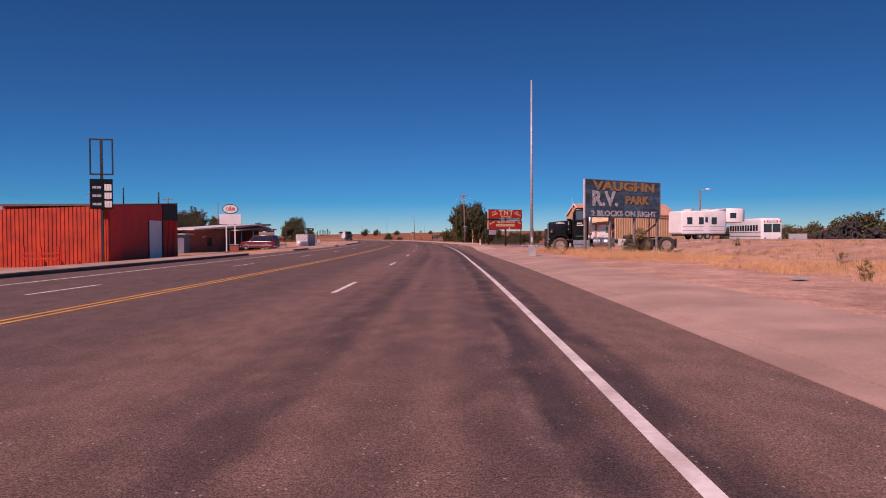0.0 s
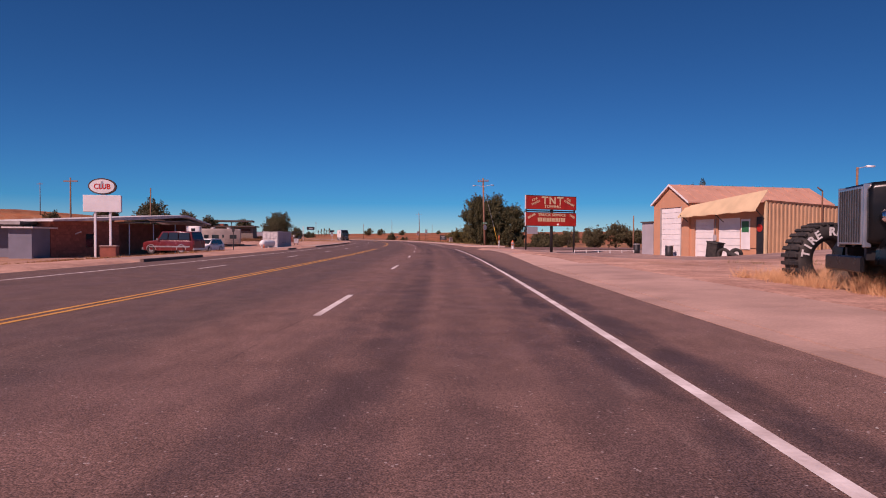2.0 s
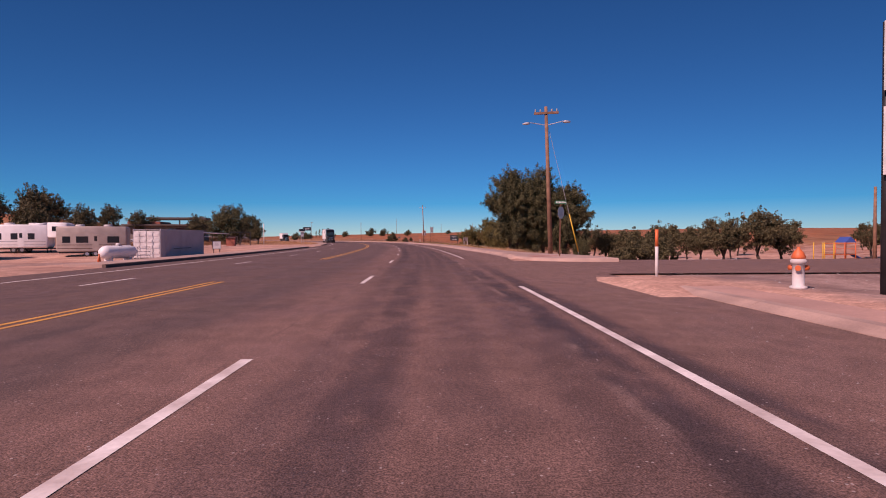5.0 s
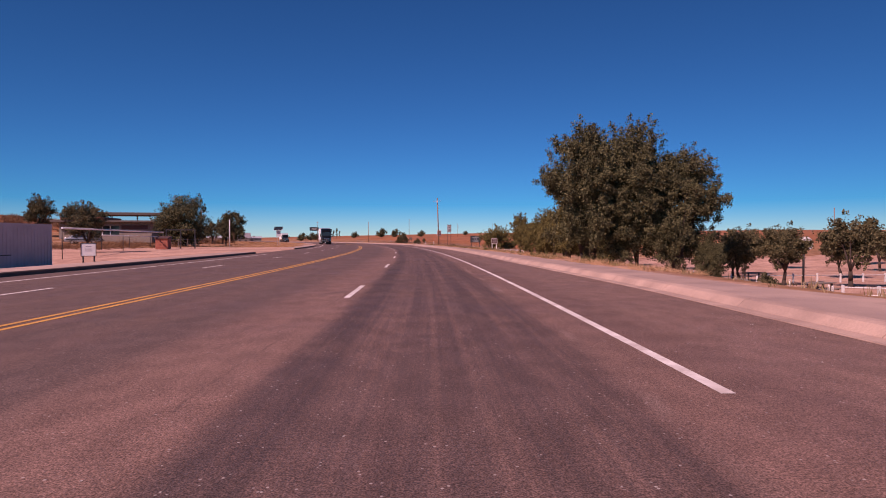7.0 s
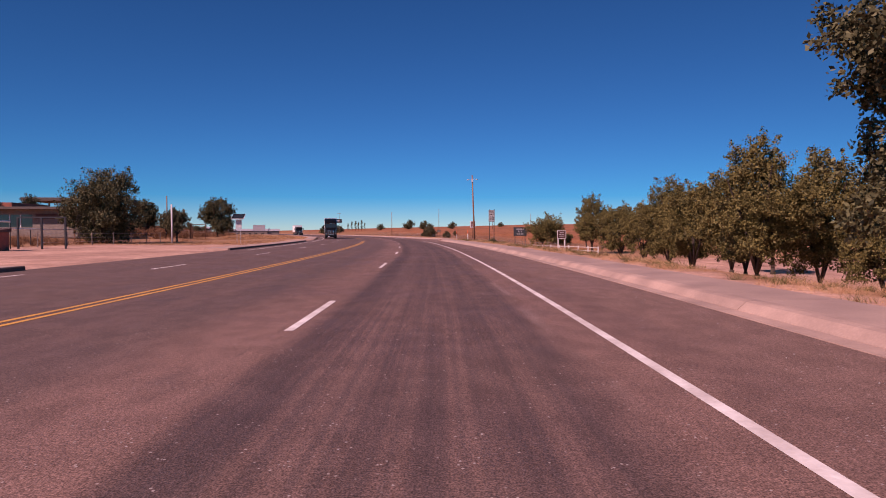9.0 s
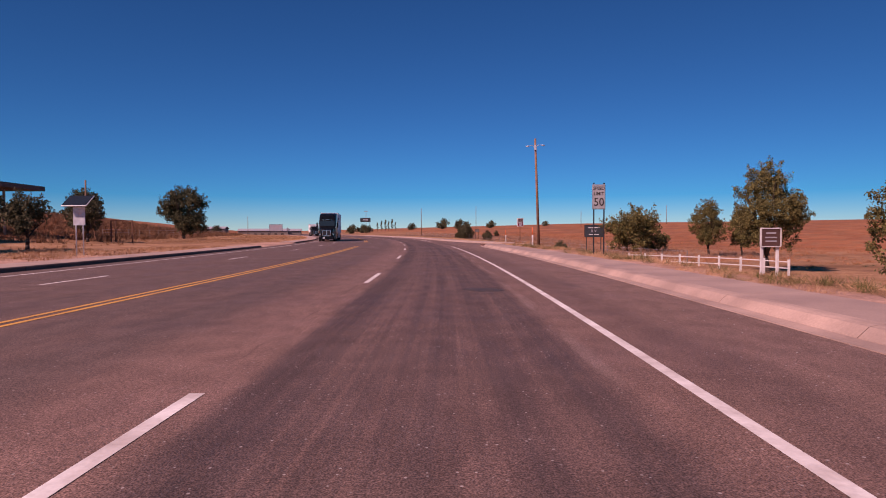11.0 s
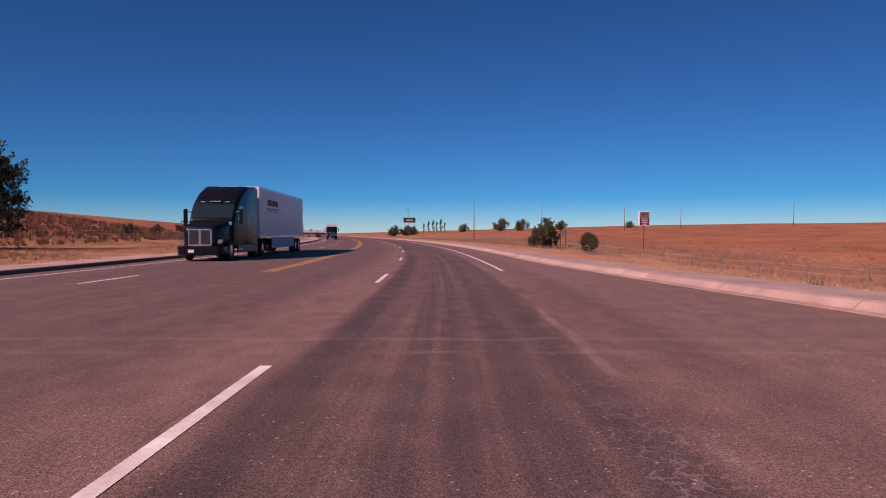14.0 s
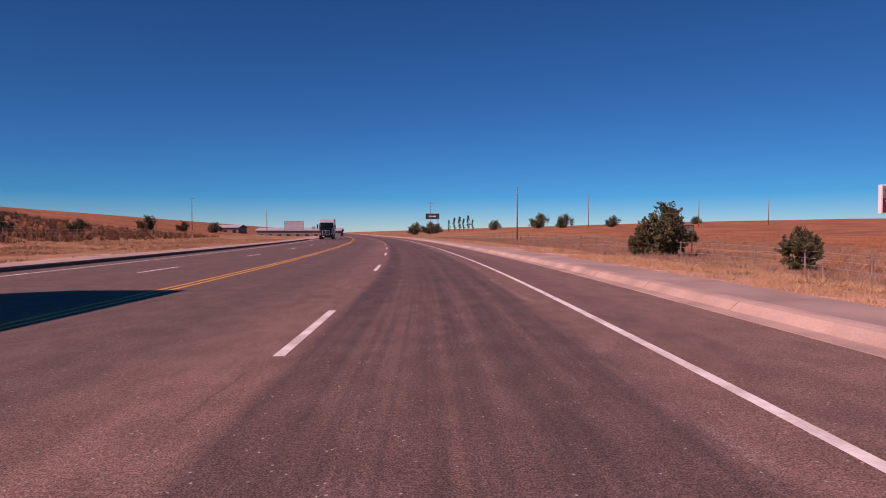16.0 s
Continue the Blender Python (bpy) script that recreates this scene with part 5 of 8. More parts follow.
        part("exhaust_stack", tube(tube(tube(bmesh.new(), (2.22, y, 0.95), (2.22, y, 1.3), 0.07, n=12), (2.22, y, 1.3), (2.22, y, 3.0), 0.13, n=16), (2.22, y, 3.0), (2.22, y, 3.82), 0.062, n=12), M_ALU, t, "tall dull-chrome exhaust stack")
        part("mirror", B(0.98, y * 1.25 - 0.03, 2.2, 1.04, y * 1.25 + 0.1, 2.95, 0.02), M_BLACKMATT, t)
        part("mirror_arm", tube(tube(bmesh.new(), (1.05, y * 1.0, 2.95), (1.0, y * 1.27, 2.9), 0.015, n=6), (1.05, y * 1.0, 2.2), (1.0, y * 1.27, 2.25), 0.015, n=6), M_STEEL, t)
        part("fuel_tank", lathe(bmesh.new(), [(0.05, 2.42), (0.32, 2.42), (0.36, 2.46), (0.36, 2.85), (0.375, 2.86), (0.375, 2.92), (0.36, 2.93), (0.36, 3.5), (0.375, 3.51), (0.375, 3.57), (0.36, 3.58), (0.36, 3.9), (0.32, 3.95), (0.05, 3.95)], (0, y * 0.9, 0.74), "X", 24), M_ALU, t, "polished ribbed fuel tank")
        part("step_box", B(1.0, y * 0.95 - 0.2, 0.34, 2.2, y * 0.95 + 0.2, 0.92, 0.03), M_ALU, t, "dull aluminium step box")
        part("step_tread", B(1.05, y * 1.14 - 0.05, 0.60, 2.15, y * 1.14 + 0.05, 0.63), M_STEEL, t)
    part("antenna", tube(bmesh.new(), (1.0, -1.02, 2.6), (0.92, -1.02, 4.05), 0.012, 0.005, 6), M_WHITE, t)
    part("battery_box", B(3.75, -1.0, 0.45, 4.4, -0.5, 0.9, 0.02), M_WHITE_OLD, t)
    part("air_tank", lathe(bmesh.new(), [(0.03, 4.05), (0.13, 4.1), (0.13, 4.8), (0.03, 4.85)], (0, -0.3, 1.0), "X", 14), M_STEEL, t)
    part("fifth_wheel", B(5.6, -0.5, 0.92, 6.7, 0.5, 1.02, 0.03), M_STEEL, t)
    for x in (5.45, 6.7):
        for y in (-1.05, -0.72, 0.72, 1.05):
            wheel(t, x, y, 0.52, 0.27, -1 if y < 0 else 1, M_RIM_WORN)
        part("axle", tube(bmesh.new(), (x, -1.0, 0.52), (x, 1.0, 0.52), 0.09, n=10), M_STEEL, t)
    part("mud_flap", B(7.28, -1.2, 0.3, 7.3, -0.6, 0.9), M_BLACKMATT, t)
    part("deck_box", B(2.6, -0.6, 0.95, 3.3, 0.6, 1.22, 0.03), M_WHITE_OLD, t)
    # cab parts scaled shorter and lower to fit the camera's view
    short = Matrix.Translation((0.76, 0, 0)) @ Matrix.Diagonal((0.90, 1, 0.915, 1)) @ Matrix.Translation((-0.9, 0, 0))
    for ob in t.children:
        kind_ = ob.name.split(".")[0]
        if kind_ in ("cab", "door", "windscreen", "roof_lamp", "exhaust_stack", "mirror", "mirror_arm", "antenna", "step_box", "step_tread", "air_cleaner", "fuel_tank"):
            ob.matrix_local = short
        elif kind_ in ("hood", "grille", "grille_shell"):
            ob.matrix_local = Matrix.Diagonal((1, 1, 0.95, 1))


old_tractor()


def sign_tyre():
    t = thing("giant_tyre", pose(9.75, 49.3, -0.12, 0, 0, 6), "huge worn black tyre stood upright with white lettering", "tyre")
    bm = ring_tyre(bmesh.new(), 0.82, 0.55, Matrix.Translation((0, 0, 0.78)), 40)
    part("casing", bm, M_BLACKMATT, t)
    for k in range(30):
        a = k * 12
        m = Matrix.Translation((0, 0, 0.78)) @ pose(0, 0, 0, 0, a, 0)
        for sgn in (-1, 1):
            part("tread_lug", B(-0.045, 0.02, 0.80, 0.045, 0.27, 0.86, 0.008, m=m @ pose(0, 0 if sgn > 0 else -0.29, 0, 0, 0, 0)), M_BLACKMATT, t)
    for k, ch in enumerate("TIRE REPAIR"):
        if ch != " ":
            a = -78 + k * 15.5
            lettering(ch, 0.26, Matrix.Translation((0, -0.285, 0.78)) @ pose(0, 0, 0, 0, a, 0) @ pose(0, 0, 0.64), M_WHITELET, t, bold=0.008)


sign_tyre()


# ---- workshop ----
def workshop():
    S = pose(16.9, 85.2, -0.30, 0, 0, -74.6) @ Matrix.Diagonal((1, 1, 1.05, 1))
    t = thing("workshop", S, "salmon stucco workshop with a gabled bay and tan annex", "workshop")
    W, D, E, P = 4.7, 13.0, 4.05, 5.4
    # gable front with the door opening through it
    bm = bmesh.new()
    th = 0.22
    dx0, dx1, dz = 1.0, 3.75, 3.75
    for pts in ([(0, -0.2), (dx0, -0.2), (dx0, dz), (0, dz)], [(dx1, -0.2), (W, -0.2), (W, dz), (dx1, dz)], [(0, dz), (W, dz), (W, E), (W / 2, P), (0, E)]):
        r0, r1 = [bm.verts.new((x, 0, z)) for x, z in pts], [bm.verts.new((x, th, z)) for x, z in pts]
        n = len(pts)
        bm.faces.new(r0), bm.faces.new(r1[::-1])
        for k in range(n):
            bm.faces.new((r0[(k + 1) % n], r0[k], r1[k], r1[(k + 1) % n]))
    part("front_wall", bm, M_STUCCO, t)
    part("side_wall", box(B(0, th, -0.2, 0.2, D, E), W - 0.2, th, -0.2, W, D, E), M_STUCCO, t)
    part("back_wall", B(0.2, D - 0.2, -0.2, W - 0.2, D, E), M_STUCCO, t)
    for sg, a, b in ((-1, -0.16, W / 2), (1, W / 2, W + 0.16)):
        ext = 0.16 * (P - E) / (W / 2)
        z0, z1 = (E - ext, P) if sg < 0 else (P, E - ext)
        part("roof", extrude_profile([(a, z0 + 0.03), (b, z1 + 0.03), (b, z1 + 0.13), (a, z0 + 0.13)], -0.2, D + 0.3, "Y"), M_ROOFSALMON, t)
        part("barge_board", extrude_profile([(a, z0 + 0.0), (b, z1 + 0.0), (b, z1 + 0.15), (a, z0 + 0.15)], -0.235, -0.202, "Y"), M_WHITE, t, "white barge board")
        for k in range(14):
            y = -0.2 + k * 0.98
            part("roof_seam", extrude_profile([(a + 0.02, z0 + 0.131), (b - 0.02, z1 + 0.131), (b - 0.02, z1 + 0.165), (a + 0.02, z0 + 0.165)], y, y + 0.05, "Y"), M_ROOFSALMON, t)
    door = part("bay_door", B(dx0, 0.1, 0.0, dx1, 0.14, dz), M_WHITE, t, "white panelled overhead door")
    for k in range(9):
        z = 0.03 + k * (dz - 0.03) / 9
        part("panel", B(dx0 + 0.03, 0.07, z + 0.015, dx1 - 0.03, 0.1, z + (dz - 0.03) / 9 - 0.015, 0.008), M_WHITE, door)
    for x in (dx0, dx1):
        part("door_frame", B(x - 0.05, -0.012, 0, x + 0.05, 0.06, dz + 0.04), M_GREYCONC, t)
    # annex
    A0, A1, H = W, 12.4, 3.55
    bm = bmesh.new()
    segs = [(A0, 5.15, -0.2, H), (5.15, 7.35, 2.75, H), (7.35, 7.75, -0.2, H), (7.75, 10.0, 2.75, H), (10.0, A1, -0.2, H)]
    for x0, x1, z0, z1 in segs:
        box(bm, x0, 0.15, z0, x1, 0.33, z1)
    part("annex_wall", bm, M_STUCCO, t)
    for x0, x1 in ((5.15, 7.35), (7.75, 10.0)):
        d = part("garage_door", B(x0, 0.27, 0, x1, 0.31, 2.75), M_WHITE, t, "white panelled garage door")
        for k in range(6):
            z = 0.02 + k * 2.73 / 6
            part("panel", B(x0 + 0.03, 0.24, z + 0.012, x1 - 0.03, 0.27, z + 2.73 / 6 - 0.012, 0.006), M_WHITE, d)
    bm = ribbed(bmesh.new(), (A1, 0.15), (A1, 14.0), -0.15, H + 0.1, H - 0.65, 0.045, 0.3)
    part("steel_wall", bm, M_TANSTEEL, t, "tan ribbed steel side wall")
    part("wall_cap", extrude_profile([(0.1, H + 0.1), (14.0, H - 0.65), (14.0, H - 0.55), (0.1, H + 0.2)], A1 - 0.06, A1 + 0.07, "X"), M_RUST, t, "rust-brown wall cap")
    part("annex_roof", extrude_profile([(0.1, H + 0.02), (14.0, H - 0.72), (14.0, H - 0.66), (0.1, H + 0.08)], A0, A1 - 0.06, "X"), M_ROOFSALMON, t)
    part("corner_post", B(A1 - 0.12, 0.02, -0.2, A1 + 0.03, 0.15, H + 0.15), M_AWNING, t)
    # sagging awning
    bm = bmesh.new()
    n = 16
    top, low = [], []
    for k in range(n + 1):
        x = 4.2 + (12.6 - 4.2) * k / n
        f = k / n
        top.append((x, 0.12 - 0.1 * f, H + 0.22 + 0.6 * f)), low.append((x, -0.62 - 0.25 * f, H - 0.52 + 0.16 * f + 0.03 * math.sin(k * 1.9)))
    for off in (0.0, -0.03):
        vt, vl = [bm.verts.new((x, y, z + off)) for x, y, z in top], [bm.verts.new((x, y, z + off)) for x, y, z in low]
        vf = [bm.verts.new((x, y - 0.02, z + off - 0.10)) for x, y, z in low]
        for k in range(n):
            bm.faces.new((vt[k], vl[k], vl[k + 1], vt[k + 1])), bm.faces.new((vl[k], vf[k], vf[k + 1], vl[k + 1]))
    part("awning", bm, M_AWNING, t, "sagging cream sheet awning", smooth=True)
    for x in (4.6, 8.4, 12.3):
        part("awning_strut", tube(bmesh.new(), (x, 0.14, 2.5), (x, -0.7, H - 0.46 + (0.14 if x > 9 else 0)), 0.025, n=6), M_STEEL, t)
    # boards and posters by the doors
    p = part("poster_board", B(10.15, 0.08, 0.7, 11.0, 0.146, 2.65, 0.01), M_WHITE, t, "white poster board")
    part("green_poster", B(10.25, 0.07, 1.8, 10.9, 0.079, 2.5), M_GREENSIGN, p, "green and white poster")
    part("tan_board", B(11.02, 0.085, 0.8, 11.55, 0.146, 2.65), M_STUCCO, t)
    dk = part("dark_door", B(11.6, 0.06, 0.2, 12.2, 0.146, 2.75, 0.01), M_STEEL, t)
    part("red_disc", lathe(bmesh.new(), [(0.24, 0.035), (0.24, 0.058)], (11.9, 0, 2.05), "Y", 18), M_RED_SIGN, dk, "round red sign")
    part("meter_box", B(7.42, 0.02, 1.25, 7.68, 0.146, 1.65, 0.01), M_GREYCONT, t, "grey meter box on a conduit")
    part("conduit", tube(bmesh.new(), (7.55, 0.11, 1.65), (7.55, 0.11, 2.9), 0.03, n=8), M_GALV, t)
    part("conduit", tube(bmesh.new(), (7.5, 0.11, -0.1), (7.5, 0.11, 1.25), 0.02, n=8), M_GALV, t)
    part("loading_pipe", tube(tube(bmesh.new(), (A1 + 0.15, 4.2, -0.1), (A1 + 0.15, 4.2, 4.35), 0.045, n=8), (A1 + 0.15, 4.2, 4.35), (A1 + 0.05, 3.9, 4.6), 0.045, n=8), M_RUST, t)
    part("apron", B(-1.0, -1.2, -0.1, 12.8, 0.1, 0.02), M_GREYCONC, t)
    # lean-to store at the back corner
    st = thing("store_shed", S @ pose(-2.3, 0.3, 0), "small grey metal store beside the workshop", "shed")
    part("shell", B(0, 0, -0.2, 1.75, 2.6, 2.7, 0.01), M_GREYCONT, st)
    part("roof", B(-0.1, -0.15, 2.7, 1.8, 2.7, 2.78), M_DARKROOF, st)


workshop()
SHOP = pose(16.9, 85.2, -0.30, 0, 0, -74.6)


def bin_round(m, label):
    t = thing("litter_bin", m, label, "bin")
    part("drum", lathe(bmesh.new(), [(0.27, 0.0), (0.29, 0.03), (0.30, 0.4), (0.29, 0.42), (0.31, 0.8), (0.30, 0.82), (0.29, 0.84)], n=18), M_STEEL, t)
    part("rim", lathe(bmesh.new(), [(0.31, 0.82), (0.325, 0.84), (0.325, 0.88), (0.28, 0.9)], n=18), M_GALV, t)


bin_round(SHOP @ pose(3.25, -0.7, 0.02), "grey metal bin before the tall white door")
bin_round(pose(17.3, 91.7, ground_z(17.3, 91.7)), "rusty dark barrel at the edge of the lot")


def wheelie_bin():
    t = thing("wheelie_bin", SHOP @ pose(10.1, -2.0, 0.03, 0, 9, 20) @ Matrix.Scale(1.15, 4), "black wheeled rubbish bin leaning back", "bin")
    part("body", extrude_profile([(-0.28, 0.08), (0.26, 0.08), (0.36, 0.98), (-0.36, 0.98)], -0.32, 0.32, "X"), M_BLACKMATT, t)
    part("lid", extrude_profile([(-0.40, 0.98), (0.42, 0.98), (0.40, 1.05), (-0.36, 1.07)], -0.35, 0.35, "X"), M_BLACKMATT, t)
    for x in (-0.3, 0.3):
        part("wheel", ring_tyre(bmesh.new(), 0.12, 0.05, pose(x, 0.28, 0.12, 0, 0, 90), 14), M_BLACKMATT, t)


wheelie_bin()


def loose_tyre(m, r=0.42, w=0.26, label="worn black tyre lying by the workshop wall"):
    t = thing("tyre", m, label, "tyre", "tyres by the workshop")
    part("casing", ring_tyre(bmesh.new(), r, w, None, 22), M_BLACKMATT, t)
    return t


ty = loose_tyre(SHOP @ pose(11.0, -1.9, 0.42, 4, 0, 40))
for m in (pose(11.7, -1.7, 0.30, 62, 20, 30), pose(12.2, -1.4, 0.15, 88, 0, 0), pose(11.4, -1.3, 0.42, 12, 0, 70)):
    copy_thing(ty, SHOP @ m)


# ---- twin-panel red sign ----
def red_sign():
    t = thing("roadside_sign", pose(6.4, 88.7, 0.1, 0, 0, 26.6), "red two-panel roadside sign with cream lettering on dark posts", "sign")
    w = 5.6
    for x, r in ((0.12, 0.07), (w * 0.52, 0.14), (w - 0.12, 0.07)):
        part("post", tube(bmesh.new(), (x, 0.12, -0.3), (x, 0.12, 5.0), r, n=10), M_STEEL, t)
    pa = part("upper_panel", B(0, -0.06, 3.72, w, 0.06, 4.98, 0.015), M_RED_SIGN, t)
    pb = part("lower_panel", B(0, -0.06, 2.18, w, 0.06, 3.42, 0.015), M_RED_SIGN, t)
    for p, z0, z1 in ((pa, 3.72, 4.98), (pb, 2.18, 3.42)):
        part("edge", B(-0.05, -0.075, z0, -0.002, 0.07, z1), M_WHITE_OLD, p, "pale metal edge")
        for z in (z0, z1):
            part("frame", B(0, -0.075, z - 0.02, w, 0.07, z + 0.02), M_RUST, p)
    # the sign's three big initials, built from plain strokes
    def stroke(x0, z0, x1, z1, wd=0.14):
        d = Vector((x1 - x0, 0, z1 - z0))
        a = math.degrees(math.atan2(d.z, d.x))
        part("initial_bar", B(0, -0.012, -wd / 2, d.length, 0, wd / 2, 0.003, m=pose(x0, -0.062, z0, 0, -a, 0)), M_CREAM, pa)
    for cx in (2.05, 3.75):
        stroke(cx - 0.36, 4.84, cx + 0.36, 4.84), stroke(cx, 4.78, cx, 4.2)
    stroke(2.62, 4.2, 2.62, 4.9), stroke(2.64, 4.86, 3.15, 4.24), stroke(3.17, 4.2, 3.17, 4.9)
    L = lambda txt, size, x, z, a, p, sq=1.0: lettering(txt, size, pose(x, -0.068, z, 0, a, 0), M_CREAM, p, squeeze=sq, bold=0.008)
    L("TOWING", 0.36, 2.9, 3.98, 0, pa, 1.2), L("CAR", 0.30, 0.95, 4.62, -24, pa, 1.1), L("WASH", 0.30, 1.05, 4.3, -24, pa, 1.1)
    L("OIL", 0.30, 4.75, 4.66, 24, pa, 1.1), L("CHANGE", 0.28, 4.75, 4.34, 24, pa, 1.1)
    L("TRUCK SERVICE", 0.36, 2.85, 3.2, 0, pb, 1.2), L("BRAKES", 0.26, 0.62, 3.08, -26, pb), L("TIRES", 0.26, 5.1, 3.1, 28, pb)
    bars(pb, pose(2.8, -0.062, 2.76), (0.2, 0.2, 0.2, 0.12, 0.2, 0.2, 0.2, 0.12, 0.2, 0.2, 0.2, 0.2), 0.36, M_CREAM, 0.2)
    part("lamp_arm", tube(bmesh.new(), (3.5, -0.05, 2.2), (3.2, -0.45, 2.25), 0.02, n=6), M_WHITE, pb)
    part("lamp", lathe(bmesh.new(), [(0.03, 2.22), (0.1, 2.26), (0.1, 2.32), (0.05, 2.4)], (3.2, -0.5, 0), n=10), M_WHITE, pb)
    b = part("blank_board", B(0.15, -0.03, 1.42, 1.3, 0.02, 2.1, 0.01), M_GREYCONT, t, "blank grey board")
    part("cross_rail", B(0.1, 0.0, 3.5, w - 0.1, 0.05, 3.62), M_STEEL, t)


red_sign()


def hydrant():
    x, y = 5.3, 89.6
    t = thing("fire_hydrant", pose(x, y, ground_z(x, y)), "faded orange and white fire hydrant", "hydrant")
    part("barrel", lathe(bmesh.new(), [(0.16, 0), (0.16, 0.05), (0.11, 0.07), (0.11, 0.5), (0.15, 0.52), (0.15, 0.57), (0.12, 0.6)], n=14), M_WHITE_OLD, t)
    part("bonnet", lathe(bmesh.new(), [(0.12, 0.6), (0.13, 0.64), (0.09, 0.74), (0.03, 0.8), (0.03, 0.84)], n=14), M_ORANGEP, t, "orange bonnet")
    for a in (0, 120, 240):
        d = Vector((math.cos(radians(a)), math.sin(radians(a)), 0))
        part("outlet", tube(bmesh.new(), Vector((0, 0, 0.42)) + d * 0.08, Vector((0, 0, 0.42)) + d * 0.19, 0.055, n=10), M_ORANGEP, t)


hydrant()


def marker(x, y, hgt, label, top=True, r=0.05):
    t = thing("marker_post", pose(x, y, ground_z(x, y)), label, "post")
    part("stake", tube(bmesh.new(), (0, 0, -0.2), (0, 0, hgt), r, n=10), M_WHITE_OLD, t)
    if top:
        part("cap", tube(bmesh.new(), (0, 0, hgt - 0.02), (0, 0, hgt + (0.5 if r > 0.04 else 0.55)), r * 1.04, n=10), M_ORANGEP, t, "orange sleeve")


marker(4.3, 95.6, 0.95, "white marker post with an orange sleeve")
marker(-14.7, 204.2, 0.85, "white marker post with an orange sleeve")
marker(-18.6, 224.0, 0.85, "thin white stake with an orange upper sleeve", r=0.035)


# ---- poles ----
def utility_pole():
    x, y = 3.2, 113.6
    t = thing("utility_pole", pose(x, y, 0.1, 0, -1.8, 0), "leaning dark brown wooden utility pole with a crossarm", "pole")
    part("shaft", tube(bmesh.new(), (0, 0, -0.4), (0, 0, 9.1), 0.15, 0.095, 14), M_POLEWOOD, t)
    arm = part("crossarm", B(-0.75, -0.14, 8.62, 0.75, -0.04, 8.76, 0.01), M_POLEWOOD, t)
    for ax in (-0.65, -0.35, 0.35, 0.65):
        part("insulator", lathe(bmesh.new(), [(0.03, 8.76), (0.05, 8.8), (0.03, 8.84), (0.05, 8.88), (0.02, 8.94)], (ax, -0.09, 0), n=8), M_GREYCONC, arm)
    for sg in (-1, 1):
        lamp = part("lamp_arm", tube(bmesh.new(), (0, 0, 7.95), (sg * 1.0, -0.1, 8.15), 0.025, n=6), M_GALV, t)
        part("lamp_head", loft([(sg * 1.0, 0.06, 8.08, 8.16, 0.03), (sg * 1.15, 0.12, 8.06, 8.2, 0.04), (sg * 1.45, 0.09, 8.06, 8.15, 0.03)]), M_GALV, lamp)
    gw = thing("guy_wire", pose(x, y, 0.1), "steel guy wire with a yellow plastic guard", "cable")
    top, foot = Vector((-0.25, 0, 8.3)), Vector((1.9, 0.9, -0.1))
    part("wire", tube(bmesh.new(), top, foot, 0.012, n=6), M_GALV, gw)
    part("guard", tube(bmesh.new(), foot.lerp(top, 0.03), foot.lerp(top, 0.31), 0.035, n=8), M_YELLOWP, gw, "yellow plastic guard")


utility_pole()


def corner_sign():
    x, y = 3.05, 108.3
    t = thing("street_sign", pose(x, y, 0.16, 0, 1.0, 0), "green street name blade over an edge-on stop sign", "sign")
    part("post", B(-0.03, -0.03, -0.2, 0.03, 0.03, 2.75), M_RUST, t)
    bl = part("name_blade", B(-0.30, -0.012, 2.76, 0.30, 0.012, 2.93, 0.004), M_GREENSIGN, t)
    bars(bl, pose(-0.02, -0.014, 2.845), (0.05, 0.05, 0.05, 0.05, 0.05, 0.05), 0.085, M_WHITELET)
    bars(bl, pose(0.22, -0.014, 2.845), (0.04, 0.04), 0.06, M_WHITELET)
    bm = bmesh.new()
    rs_ = [[bm.verts.new((0.034 + dx, 0.34 * math.cos(radians(22.5 + 45 * k)), 2.3 + 0.34 * math.sin(radians(22.5 + 45 * k)))) for k in range(8)] for dx in (0, 0.006)]
    for k in range(8):
        bm.faces.new((rs_[0][k], rs_[0][(k + 1) % 8], rs_[1][(k + 1) % 8], rs_[1][k]))
    bm.faces.new(rs_[0][::-1]), bm.faces.new(rs_[1])
    ob = part("stop_plate", bm, M_ALU, t, "bare back of an octagonal plate")
    ob.matrix_local = pose(0, 0, 0, 0, 0, -38)
    part("sticker", B(-0.045, -0.034, 2.2, 0.02, -0.031, 2.34), M_WHITE, t)


corner_sign()


def light_pole():
    x, y = -14.66, 212.5
    t = thing("light_pole", pose(x, y, ground_z(x, y), 0, -2.0, 0) @ Matrix.Scale(1.28, 4), "weathered wooden light pole with two lamp arms", "pole")
    part("shaft", tube(bmesh.new(), (0, 0, -0.3), (0, 0, 7.05), 0.098, 0.065, 14), M_POLEWOOD, t)
    for sg in (-1, 1):
        pts = [(0, 0, 6.5), (sg * 0.22, -0.05, 6.62), (sg * 0.40, -0.08, 6.60)]
        bm = bmesh.new()
        for a, b in zip(pts, pts[1:]):
            tube(bm, a, b, 0.014, n=6)
        arm = part("lamp_arm", bm, M_GALV, t)
        part("lamp_head", loft([(sg * 0.39, 0.035, 6.57, 6.62, 0.02), (sg * 0.46, 0.07, 6.54, 6.63, 0.03), (sg * 0.62, 0.05, 6.55, 6.60, 0.02)]), M_GALV, arm)
    part("wire_box", B(-0.08, -0.2, 6.3, 0.08, -0.08, 6.6, 0.01), M_GALV, t)


light_pole()


